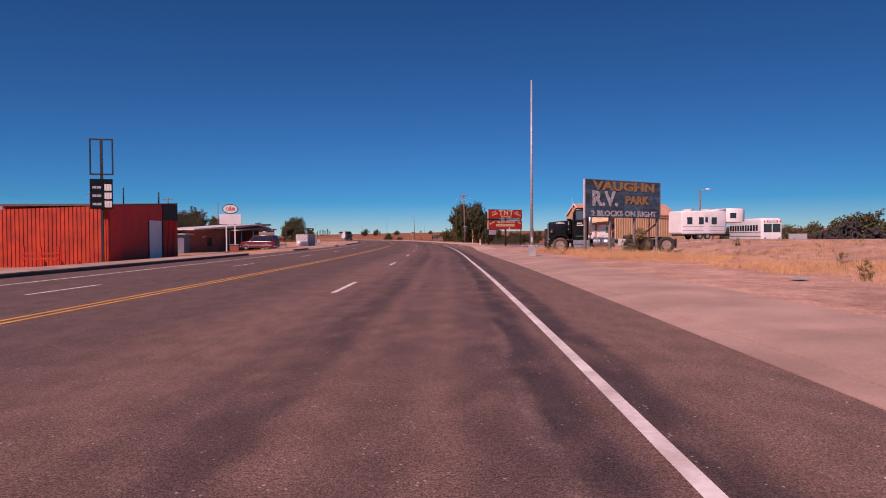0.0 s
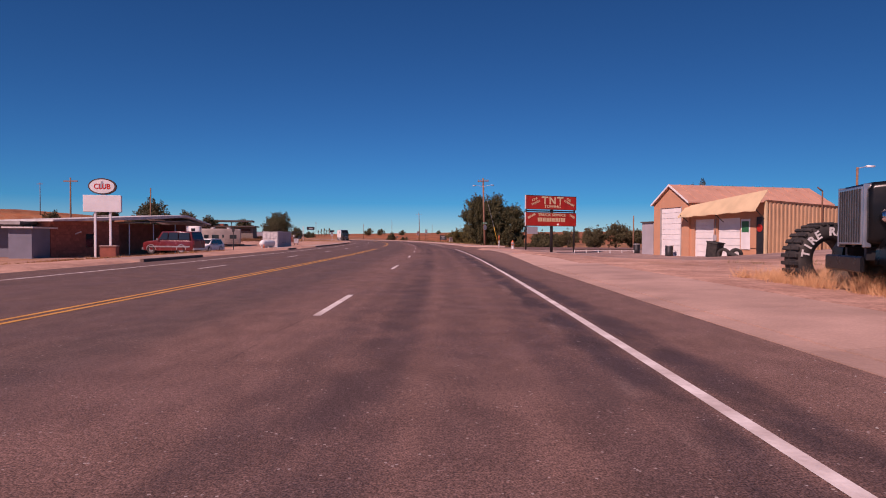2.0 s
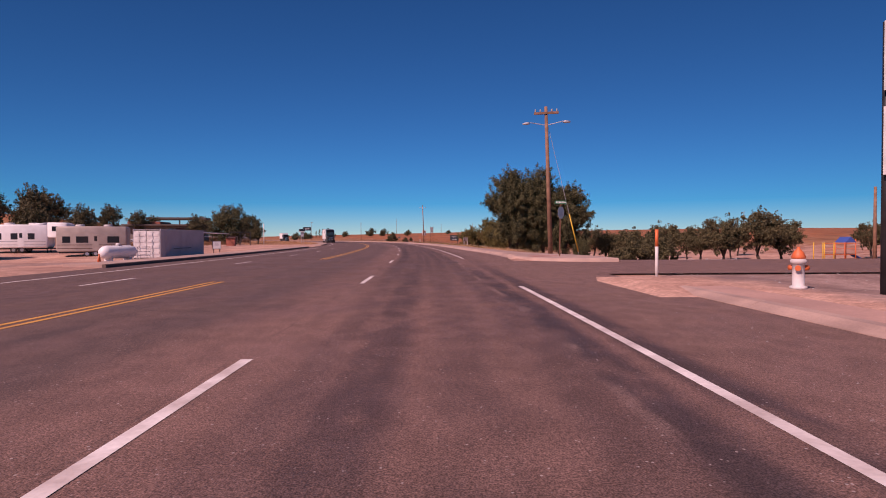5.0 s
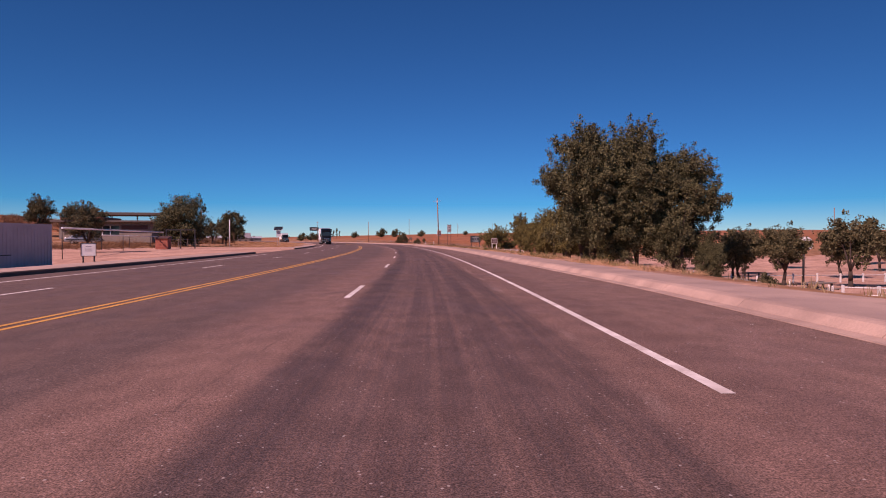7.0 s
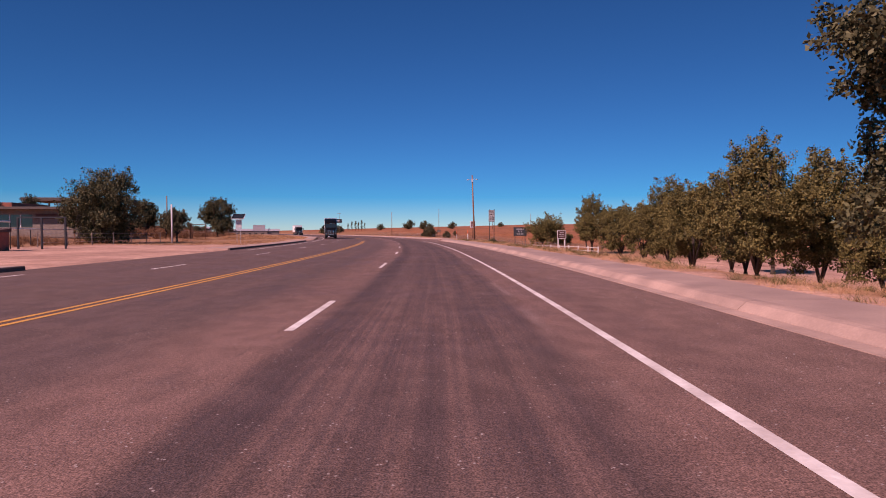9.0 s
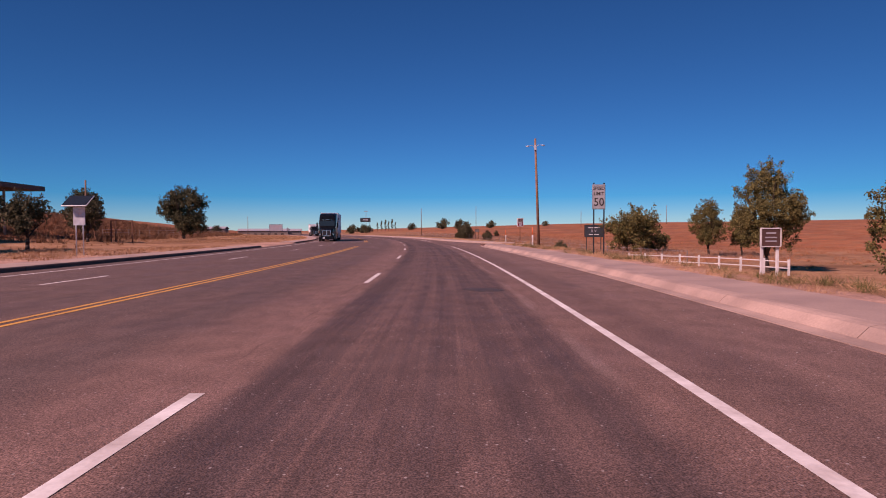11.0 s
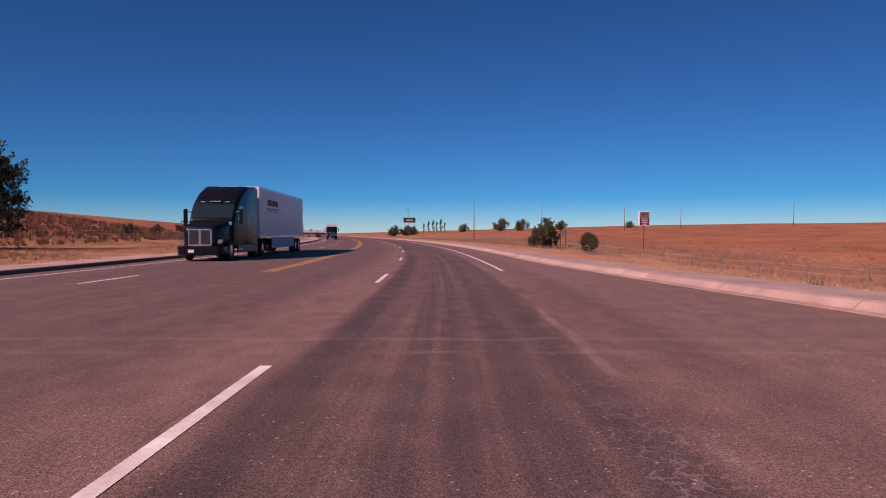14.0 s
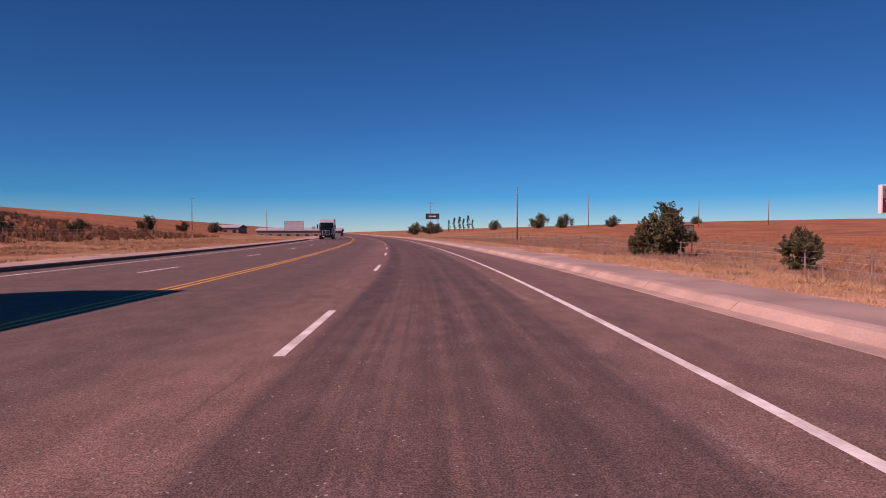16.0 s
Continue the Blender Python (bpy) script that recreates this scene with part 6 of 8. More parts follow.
def plain_pole(x, y, hgt, label, arm=False, mat_=M_POLEWOOD, r=0.12):
    t = thing("utility_pole", pose(x, y, ground_z(x, y)), label, "pole", "distant poles")
    part("shaft", tube(bmesh.new(), (0, 0, -0.4), (0, 0, hgt), r, r * 0.65, 8), mat_, t)
    if arm:
        part("crossarm", B(-0.9, -0.06, hgt - 0.5, 0.9, 0.06, hgt - 0.36), mat_, t)


for x, y, hgt, arm in ((-54.2, 328.4, 8.2, False), (-54.8, 436.9, 10.5, False), (-6.6, 411.7, 6.5, False), (-103.7, 419.1, 11, True), (-162, 376, 9.5, True), (30, 430, 8, False), (-24, 400, 7, False),
                       (-43.2, 113.6, 8.8, False), (-47.4, 103.4, 9.2, True), (-150, 395, 8, False), (-63.3, 216.9, 6.4, False), (-120, 192, 9, True), (23.5, 115.5, 4.8, False), (70, 240, 8, False)):
    plain_pole(x, y, hgt, "thin wooden utility pole against the sky", arm)


def lamp_standard(x, y, hgt):
    t = thing("street_lamp", pose(x, y, ground_z(x, y)), "wooden yard light pole with a single lamp head", "lamp")
    part("shaft", tube(bmesh.new(), (0, 0, -0.3), (0, 0, hgt), 0.13, 0.09, 10), M_POLEWOOD, t)
    arm = part("arm", tube(bmesh.new(), (0, 0, hgt - 0.1), (0.9, 0, hgt + 0.1), 0.04, n=6), M_GALV, t)
    part("head", loft([(0.8, 0.1, hgt, hgt + 0.2, 0.05), (1.5, 0.12, hgt, hgt + 0.15, 0.05)]), M_WHITE, arm)


lamp_standard(36.3, 89.6, 7.9)

# ---- vehicles ----
def car(m, label, category, paint, length, width, belt, roof, profile, glass, wheels, r=0.36, trim=M_STEEL, rim=M_ALU, name="car", strip=True):
    """A car whose nose points to -X: lower body, cabin and glass drawn from side outlines."""
    t = thing(name, m, label, category)
    hw = width / 2
    x0 = -length / 2
    body = loft([(x0, hw * 0.86, 0.42, belt - 0.28, 0.10), (x0 + 0.10, hw * 0.94, 0.34, belt - 0.18, 0.12), (x0 + 0.5, hw * 0.98, 0.30, belt - 0.08, 0.12),
                 (x0 + profile[0], hw, 0.28, belt, 0.10), (-x0 - 0.5, hw, 0.28, belt, 0.10), (-x0 - 0.08, hw * 0.96, 0.34, belt - 0.02, 0.10), (-x0, hw * 0.92, 0.40, belt - 0.08, 0.1)])
    part("body", body, paint, t)
    a, b, c, d = profile
    cab = loft([(x0 + a, hw * 0.93, belt - 0.06, belt + 0.02, 0.02), (x0 + b, hw * 0.84, belt - 0.06, roof - 0.02, 0.10), (x0 + (b + c) / 2, hw * 0.84, belt - 0.06, roof, 0.10),
                (x0 + c, hw * 0.84, belt - 0.06, roof - 0.03, 0.10), (x0 + d, hw * 0.93, belt - 0.06, belt + 0.02, 0.02)])
    part("cabin", cab, paint, t)
    for sg in (-1, 1):
        for g0, g1 in glass:
            y0, y1 = hw * 0.955 * sg, hw * 0.865 * sg
            zb, zt = belt + 0.05, roof - 0.12
            bm = bmesh.new()
            vs = [bm.verts.new(p) for p in ((x0 + g0, y0, zb), (x0 + g1, y0, zb), (x0 + min(g1, c - 0.12), y1, zt), (x0 + max(g0, b + 0.12), y1, zt))]
            fc = bm.faces.new(vs)
            bmesh.ops.extrude_face_region(bm, geom=[fc])
            bmesh.ops.translate(bm, vec=(0, 0.02 * sg, 0), verts=vs)
            bmesh.ops.recalc_face_normals(bm, faces=bm.faces[:])
            part("side_window", bm, M_GLASS, t)
        for wx in wheels:
            wheel(t, x0 + wx, sg * (hw - 0.11), r, 0.22, sg, rim)
            prof = [(x0 + wx + (r + 0.09) * math.cos(radians(k)), r + (r + 0.09) * math.sin(radians(k))) for k in range(0, 181, 20)]
            inner = [(x0 + wx + (r + 0.02) * math.cos(radians(k)), r + (r + 0.02) * math.sin(radians(k))) for k in range(180, -1, -20)]
            part("wheel_arch", extrude_profile(prof + inner, sg * (hw - 0.2), sg * (hw + 0.012), "Y"), trim, t)
        part("headlight", B(x0 - 0.005, sg * hw * 0.62 - 0.16, belt - 0.36, x0 + 0.12, sg * hw * 0.62 + 0.16, belt - 0.20, 0.02), M_CHROME, t)
        part("tail_light", B(-x0 - 0.06, sg * hw * 0.84 - 0.07, belt - 0.42, -x0 + 0.012, sg * hw * 0.84 + 0.07, belt - 0.06, 0.02), M_RED_SIGN, t)
        part("door_mirror", B(x0 + a + 0.2, sg * (hw + 0.12) - 0.08, belt, x0 + a + 0.34, sg * (hw + 0.12) + 0.08, belt + 0.16, 0.03), trim, t)
        if strip:
            part("side_strip", B(x0 + 0.7, sg * (hw + 0.004) - 0.012, 0.62, -x0 - 0.3, sg * (hw + 0.004) + 0.012, 0.74, 0.004), trim, t)
    part("windscreen", extrude_profile([(x0 + a + 0.06, belt + 0.03), (x0 + b - 0.03, roof - 0.09), (x0 + b - 0.06, roof - 0.08), (x0 + a + 0.02, belt + 0.05)], -hw * 0.8, hw * 0.8, "Y"), M_GLASS, t)
    part("rear_window", extrude_profile([(x0 + d - 0.05, belt + 0.06), (x0 + c + 0.03, roof - 0.1), (x0 + c + 0.06, roof - 0.09), (x0 + d - 0.01, belt + 0.07)], -hw * 0.76, hw * 0.76, "Y"), M_GLASS, t)
    part("front_bumper", B(x0 - 0.09, -hw * 0.94, 0.36, x0 + 0.12, hw * 0.94, 0.58, 0.03), trim, t)
    part("rear_bumper", B(-x0 - 0.12, -hw * 0.94, 0.36, -x0 + 0.09, hw * 0.94, 0.56, 0.03), trim, t)
    part("grille", B(x0 - 0.02, -hw * 0.4, belt - 0.40, x0 + 0.06, hw * 0.4, belt - 0.18, 0.01), M_STEEL, t)
    part("number_plate", B(-x0 + 0.092, -0.15, 0.4, -x0 + 0.1, 0.15, 0.52), M_WHITE, t)
    return t


def place(x, y, turn, dz=0.0):
    return pose(x, y, ground_z(x, y) + dz, 0, 0, turn)


car(place(-25.6, 86.6, -6), "maroon long-roofed utility wagon parked by the bar", "car", M_MAROON, 5.0, 1.95, 1.25, 2.06, (1.35, 1.9, 4.7, 4.93), ((1.65, 2.5), (2.6, 3.5), (3.6, 4.65)), (0.9, 3.85), 0.4, M_ALU)
car(place(-30.6, 104.2, 86), "white sport utility car parked on a gravel lot", "car", M_WHITE, 4.6, 1.85, 1.02, 1.70, (1.1, 1.75, 3.9, 4.5), ((1.5, 2.4), (2.5, 3.35), (3.45, 4.1)), (0.9, 3.6), 0.37, strip=False)
car(place(-33.4, 103.2, 84), "black pickup truck parked beside a white car", "pickup", M_BLACK, 5.4, 1.95, 1.12, 1.85, (1.5, 2.1, 3.4, 3.75), ((1.85, 2.7), (2.8, 3.5)), (0.98, 4.3), 0.4)
car(place(29.6, 110.6, 4), "white pickup truck parked beside the workshop", "pickup", M_WHITE, 5.2, 1.9, 1.08, 1.78, (1.5, 2.05, 2.95, 3.2), ((1.8, 2.9),), (0.95, 4.1), 0.37)
car(place(-64.0, 184.5, 200), "silver saloon car parked before a low building", "car", M_SILVER, 4.7, 1.8, 0.95, 1.45, (1.3, 2.0, 3.5, 4.2), ((1.7, 2.6), (2.7, 3.7)), (0.9, 3.65), 0.33)
car(place(-66.0, 177.0, 30), "white saloon car parked on a bare lot", "car", M_WHITE, 4.6, 1.8, 0.92, 1.42, (1.3, 2.0, 3.4, 4.1), ((1.7, 2.6), (2.7, 3.6)), (0.9, 3.6), 0.33)
car(at_road(424, -8.3, 0, 90), "distant white car on the far lane", "car", M_WHITE, 4.6, 1.85, 0.98, 1.5, (1.2, 1.9, 3.6, 4.3), ((1.6, 2.6), (2.7, 3.8)), (0.9, 3.6), 0.33)


def rv_trailer(m, label, length, hgt, nose=False, trim=M_BROWNSIGN, skin=M_WHITE, windows=((0.18, 0.1), (0.45, 0.12), (0.72, 0.1)), door_at=0.55, z0=0.55):
    """A travel trailer, its long side to -Y; with a raised overhanging nose at +X where it is a fifth wheel."""
    t = thing("travel_trailer", m, label, "trailer")
    w = 2.4
    part("shell", loft([(0, w / 2 - 0.06, z0 + 0.2, hgt - 0.12, 0.12), (0.12, w / 2, z0, hgt, 0.14), (length * 0.5, w / 2, z0, hgt + 0.02, 0.14), (length - 0.2, w / 2, z0, hgt, 0.14), (length, w / 2 - 0.05, z0 + 0.25, hgt - 0.1, 0.14)]), skin, t)
    if nose:
        part("nose", loft([(length - 0.05, w / 2 - 0.01, 1.75, hgt + 0.28, 0.15), (length + 1.75, w / 2 - 0.02, 1.72, hgt + 0.26, 0.1), (length + 2.1, w / 2 - 0.06, 1.86, hgt + 0.12, 0.1)]), skin, t)
        part("upper_roof", loft([(length - 1.8, w / 2 - 0.03, hgt - 0.1, hgt + 0.1, 0.08), (length, w / 2 - 0.03, hgt - 0.1, hgt + 0.27, 0.1)]), skin, t)
        part("nose_window", B(length + 0.4, -w / 2 - 0.012, hgt - 0.75, length + 1.1, -w / 2 + 0.05, hgt - 0.2, 0.01), M_GLASS, t)
    for f, wd in windows:
        x = f * length
        fr = part("window", B(x - wd * length / 2, -w / 2 - 0.012, z0 + 1.05, x + wd * length / 2, -w / 2 + 0.05, z0 + 1.7, 0.01), M_GLASS, t)
        part("window_frame", B(x - wd * length / 2 - 0.04, -w / 2 - 0.008, z0 + 1.01, x + wd * length / 2 + 0.04, -w / 2 + 0.04, z0 + 1.74, 0.005), M_STEEL, fr)
    d = part("door", B(door_at * length - 0.33, -w / 2 - 0.014, z0 + 0.12, door_at * length + 0.33, -w / 2 + 0.04, z0 + 1.95, 0.01), skin, t)
    part("door_window", B(door_at * length - 0.15, -w / 2 - 0.018, z0 + 1.2, door_at * length + 0.15, -w / 2 - 0.01, z0 + 1.75), M_GLASS, d)
    for z in (0.35, 0.75):
        part("side_stripe", B(0.1, -w / 2 - 0.006, z0 + z, length - 0.25, -w / 2 + 0.03, z0 + z + 0.06), trim, t)
    part("chassis", B(0.2, -0.9, z0 - 0.16, length + 0.6, 0.9, z0), M_STEEL, t)
    for wx in (length * 0.42, length * 0.42 + 0.85):
        for sg in (-1, 1):
            wheel(t, wx, sg * 1.0, 0.34, 0.2, sg)
    for x in (length * 0.3, length * 0.7):
        part("roof_unit", loft([(x - 0.4, 0.35, hgt, hgt + 0.22, 0.06), (x + 0.4, 0.35, hgt, hgt + 0.26, 0.08)]), M_WHITE_OLD, t)
    part("jack", tube(bmesh.new(), (length - 0.3, -0.6, 0), (length - 0.3, -0.6, z0), 0.05, n=8), M_STEEL, t)
    part("jack", tube(bmesh.new(), (length - 0.3, 0.6, 0), (length - 0.3, 0.6, z0), 0.05, n=8), M_STEEL, t)
    return t


rv_trailer(place(24.9, 67.6, 12, 0.0), "large white fifth-wheel trailer with a raised nose", 5.1, 2.95, True, M_GREYCONT)
rv_trailer(place(-58.8, 142.0, 20), "white travel trailer with a grey swoosh parked on the lot", 6.2, 3.3, True, M_GREYCONT)
rv_trailer(place(-62.4, 133.6, 10), "long white motorhome with two roof units", 9.0, 3.2, False, M_BROWNSIGN)
rv_trailer(place(-48.6, 139.6, 24), "tan-grey and brown travel trailer with striped sides", 7.0, 3.4, False, M_BROWNSIGN, M_TANGREY, ((0.14, 0.1), (0.36, 0.16), (0.8, 0.16)))


def old_bus():
    t = thing("bus", pose(45.2, 87.5, ground_z(45.2, 87.5) - 0.1, 0, 0, 90) @ Matrix.Diagonal((1.0, 1.12, 1.3, 1)), "old white school bus parked nose out on the dirt", "bus")
    L, hw = 10.0, 1.2
    part("body", loft([(0, hw - 0.12, 0.6, 2.75, 0.2), (0.1, hw, 0.45, 2.95, 0.28), (0.6, hw, 0.42, 3.08, 0.3), (L - 0.2, hw, 0.42, 3.08, 0.3), (L, hw - 0.1, 0.5, 2.9, 0.25)]), M_WHITE, t)
    for k in range(11):
        for sg in (-1, 1):
            x = 1.2 + k * 0.78
            part("side_window", B(x, sg * (hw + 0.004) - 0.012, 1.72, x + 0.6, sg * (hw + 0.004) + 0.012, 2.35, 0.01), M_GLASS, t)
    for y0, y1 in ((-1.0, -0.04), (0.04, 1.0)):
        part("windscreen", B(-0.02, y0, 1.55, 0.06, y1, 2.45, 0.02), M_GLASS, t)
    part("destination_box", B(-0.05, -0.7, 2.55, 0.1, 0.7, 2.85, 0.02), M_WHITE_OLD, t)
    for y in (-0.95, -0.6, 0.6, 0.95):
        part("roof_lamp", lathe(bmesh.new(), [(0.08, -0.06), (0.08, 0.05)], (0, y, 2.72), "X", 12), M_RED_VIVID, t)
    for y in (-0.85, 0.85):
        part("headlight", lathe(bmesh.new(), [(0.1, -0.04), (0.1, 0.1)], (0, y, 0.95), "X", 12), M_CHROME, t)
    part("bumper", B(-0.16, -1.15, 0.42, -0.02, 1.15, 0.66, 0.03), M_STEEL, t)
    for x in (1.9, 7.4):
        for sg in (-1, 1):
            wheel(t, x, sg * (hw - 0.13), 0.48, 0.25, sg, M_WHITE_OLD)
    for z in (1.1, 1.55):
        part("rub_rail", box(B(0.4, -hw - 0.012, z, L - 0.2, -hw + 0.02, z + 0.06), 0.4, hw - 0.02, z, L - 0.2, hw + 0.012, z + 0.06), M_STEEL, t)


old_bus()


def tyre_heap():
    x0, y0 = 55.6, 87.0
    t = thing("tyre_heap", place(x0, y0, -12) @ Matrix.Diagonal((0.9, 1.0, 1.35, 1)), "long heap of old black tyres on bare dirt", "tyres")
    rs_ = random.Random(4)
    me = None
    for k in range(150):
        u = rs_.uniform(-5, 5.5)
        hgt = 2.5 * max(0.25, 1 - abs(u) / 7.5)
        z = rs_.uniform(0.1, 1.0) ** 1.5 * hgt
        m = pose(u, rs_.uniform(-1, 1) * (1.5 - z * 0.5), z, rs_.uniform(-90, 90), rs_.uniform(0, 180), rs_.uniform(0, 180))
        if me is None:
            ob = part("tyre", ring_tyre(bmesh.new(), 0.48, 0.26, None, 14), M_BLACKMATT, t)
            me = ob.data
        else:
            ob = new("tyre", me)
            ob.parent = t
        ob.matrix_local = m
    f = thing("sheet_fence", place(47.9, 88.4, -6), "low grey sheet-metal fence panel", "fence")
    part("sheet", ribbed(bmesh.new(), (0, 0), (2.4, 0), 0, 1.75, 1.75, 0.03, 0.2), M_GALV, f)
    for x in (0.1, 1.2, 2.3):
        part("post", B(x - 0.04, 0.01, -0.2, x + 0.04, 0.09, 1.8), M_GREYWOOD, f)


tyre_heap()
# scraps on the dirt
for x, y, a, lab, mt in ((11.0, 20.8, 20, "flat blue-grey scrap of sheet on the dirt", M_GALV), (33.0, 70.0, 10, "dark strip of scrap on the lot", M_STEEL)):
    t = thing("scrap", place(x, y, a, 0.03) @ Matrix.Scale(0.55, 4), lab, "scrap")
    part("sheet", extrude_profile([(-0.3, 0.0), (0.1, 0.06), (0.3, 0.02), (0.3, 0.04), (0.1, 0.08), (-0.3, 0.02)], -0.35, 0.35, "X"), mt, t)


# ---- park by the pavement ----
def rail_fence(a, b, label, hgt=0.75, step=2.4, rails=(0.45, 0.68), mt=M_WHITE_OLD, r=0.06, name="rail_fence"):
    p0, p1 = Vector(a), Vector(b)
    n = max(1, round((p1 - p0).length / step))
    t = thing(name, pose(a[0], a[1], 0), label, "fence")
    pts = []
    for k in range(n + 1):
        p = p0.lerp(p1, k / n)
        pts.append(Vector((p.x - a[0], p.y - a[1], ground_z(p.x, p.y))))
    for p in pts:
        part("post", B(p.x - r, p.y - r, p.z - 0.2, p.x + r, p.y + r, p.z + hgt, 0.01), mt, t)
    for p, q in zip(pts, pts[1:]):
        for z in rails:
            part("rail", tube(bmesh.new(), p + Vector((0, 0, z)), q + Vector((0, 0, z)), r * 0.6, n=6), mt, t)


rail_fence((-7.7, 210.0), (0.5, 201.5), "low white two-rail fence round the park", rails=(0.42, 0.8), hgt=0.95, step=1.5)
rail_fence((11.3, 91.2), (17.0, 91.6), "ankle-high white rail at the edge of the gravel lot", rails=(0.22,), hgt=0.3, step=1.1, r=0.045)
rail_fence((13.7, 136.4), (21.0, 134.2), "white two-rail fence at the park gate", rails=(0.38, 0.76), hgt=0.88, step=1.6)
rail_fence((16.0, 126.0), (46.0, 142.0), "dark pipe rail at the playground", rails=(0.6, 0.95), hgt=1.0, mt=M_RUST, r=0.04)
rail_fence((8.5, 150.0), (34.0, 160.0), "white rail across the park", rails=(0.6,))


def bollard(x, y, hgt, mt, label):
    t = thing("bollard", place(x, y, 0), label, "post", "short posts along the park edge")
    part("stake", lathe(bmesh.new(), [(0.05, -0.2), (0.05, hgt - 0.03), (0.03, hgt)], n=10), mt, t)


for k in range(15):
    x, y = 13.1 + 0.07 * k, 136.2 + 2.3 * k
    if k % 2:
        bollard(x, y, 0.8, M_RUST, "rusty brown stake at the park edge")
    else:
        bollard(x, y, 0.85, M_WHITE_OLD, "white-painted stake at the park edge")
bollard(13.3, 136.9, 0.85, M_WHITE_OLD, "white-painted stake at the park edge")


def picnic_table(x, y, turn):
    t = thing("picnic_table", place(x, y, turn), "dark wooden picnic table in the park shade", "table", "picnic tables")
    part("tabletop", B(-0.9, -0.38, 0.70, 0.9, 0.38, 0.75, 0.01), M_GREYWOOD, t)
    for sg in (-1, 1):
        part("bench", B(-0.9, sg * 0.68 - 0.13, 0.42, 0.9, sg * 0.68 + 0.13, 0.46, 0.008), M_GREYWOOD, t)
    for x_ in (-0.65, 0.65):
        part("frame", box(box(B(x_ - 0.04, -0.66, 0.36, x_ + 0.04, 0.66, 0.42), x_ - 0.04, -0.3, 0.0, x_ + 0.04, -0.2, 0.70), x_ - 0.04, 0.2, 0.0, x_ + 0.04, 0.3, 0.70), M_STEEL, t)


for x, y, a in ((7.5, 146, 20), (11, 142, 70), (6.0, 156.6, 0), (14.5, 140, 30), (9, 165, 45), (18.5, 158, 10)):
    picnic_table(x, y, a)


def hoop():
    t = thing("basketball_hoop", place(21.1, 154.8, 10) @ Matrix.Scale(1.4, 4), "white basketball backboard on a thin pole", "hoop")
    part("pole", tube(bmesh.new(), (0, 0.1, -0.2), (0, 0.1, 2.3), 0.06, n=10), M_STEEL, t)
    prof = [(-0.42, 1.95), (0.42, 1.95), (0.5, 2.2), (0.42, 2.5), (0.2, 2.66), (-0.2, 2.66), (-0.42, 2.5), (-0.5, 2.2)]
    bd = part("backboard", extrude_profile(prof, -0.02, 0.02, "Y"), M_WHITE, t)
    part("rim", tube(bmesh.new(), (0, -0.03, 2.1), (0, -0.45, 2.1), 0.02, n=6), M_ORANGEP, bd)


hoop()


def playset():
    t = thing("playground_frame", place(41.0, 152, 15), "yellow and orange playground frame with a blue slide", "playground")
    for x in (0, 1.6, 3.2, 4.8):
        for y in (0, 1.4):
            part("post", tube(bmesh.new(), (x, y, -0.2), (x, y, 2.5 if x < 4 else 2.9), 0.06, n=8), M_YELLOWP if x < 3 else M_ORANGEP, t)
    for z in (1.0, 1.7, 2.35):
        part("bar", tube(bmesh.new(), (0, 0, z), (4.8, 0, z), 0.04, n=6), M_ORANGEP, t)
    part("deck", B(1.6, 0, 1.0, 4.8, 1.4, 1.08), M_RUST, t)
    part("slide", extrude_profile([(4.8, 1.05), (6.6, 0.2), (7.2, 0.15), (7.2, 0.1), (6.55, 0.12), (4.8, 0.95)], 0.2, 1.0, "Y"), M_BLUEP, t, "blue slide")
    part("roof", extrude_profile([(3.2, 2.5), (4.0, 3.2), (4.8, 2.5)], -0.1, 1.5, "Y"), M_BLUEP, t)


playset()


# ---- roadside signs ----
def speed_sign():
    s = pose(-10.95, 191.2, 0.0, 0, 0, 14)
    t = thing("speed_limit_sign", s, "white speed limit sign on two dark posts", "sign")
    for x in (-0.22, 0.25):
        part("post", B(x - 0.025, 0.01, -0.3, x + 0.025, 0.06, 3.4), M_STEEL, t)
    # plate in the greyed sheet, so it looks out of the sun
    p = part("plate", B(-0.305, -0.012, 2.18, 0.305, 0.006, 3.32, 0.006), M_SIGN_GREY, t)
    for a in ((-0.29, 2.195, 0.29, 2.21), (-0.29, 3.29, 0.29, 3.305), (-0.29, 2.21, -0.275, 3.29), (0.275, 2.21, 0.29, 3.29)):
        part("border", B(a[0], -0.016, a[1], a[2], -0.012, a[3]), M_BLACKMATT, p)
    for txt, size, z, sq in (("SPEED", 0.21, 3.14, 0.92), ("LIMIT", 0.21, 2.89, 0.95), ("50", 0.52, 2.50, 0.95)):
        lettering(txt, size, pose(0, -0.016, z), M_BLACKMATT, p, depth=0.003, squeeze=sq, bold=0.002)


speed_sign()


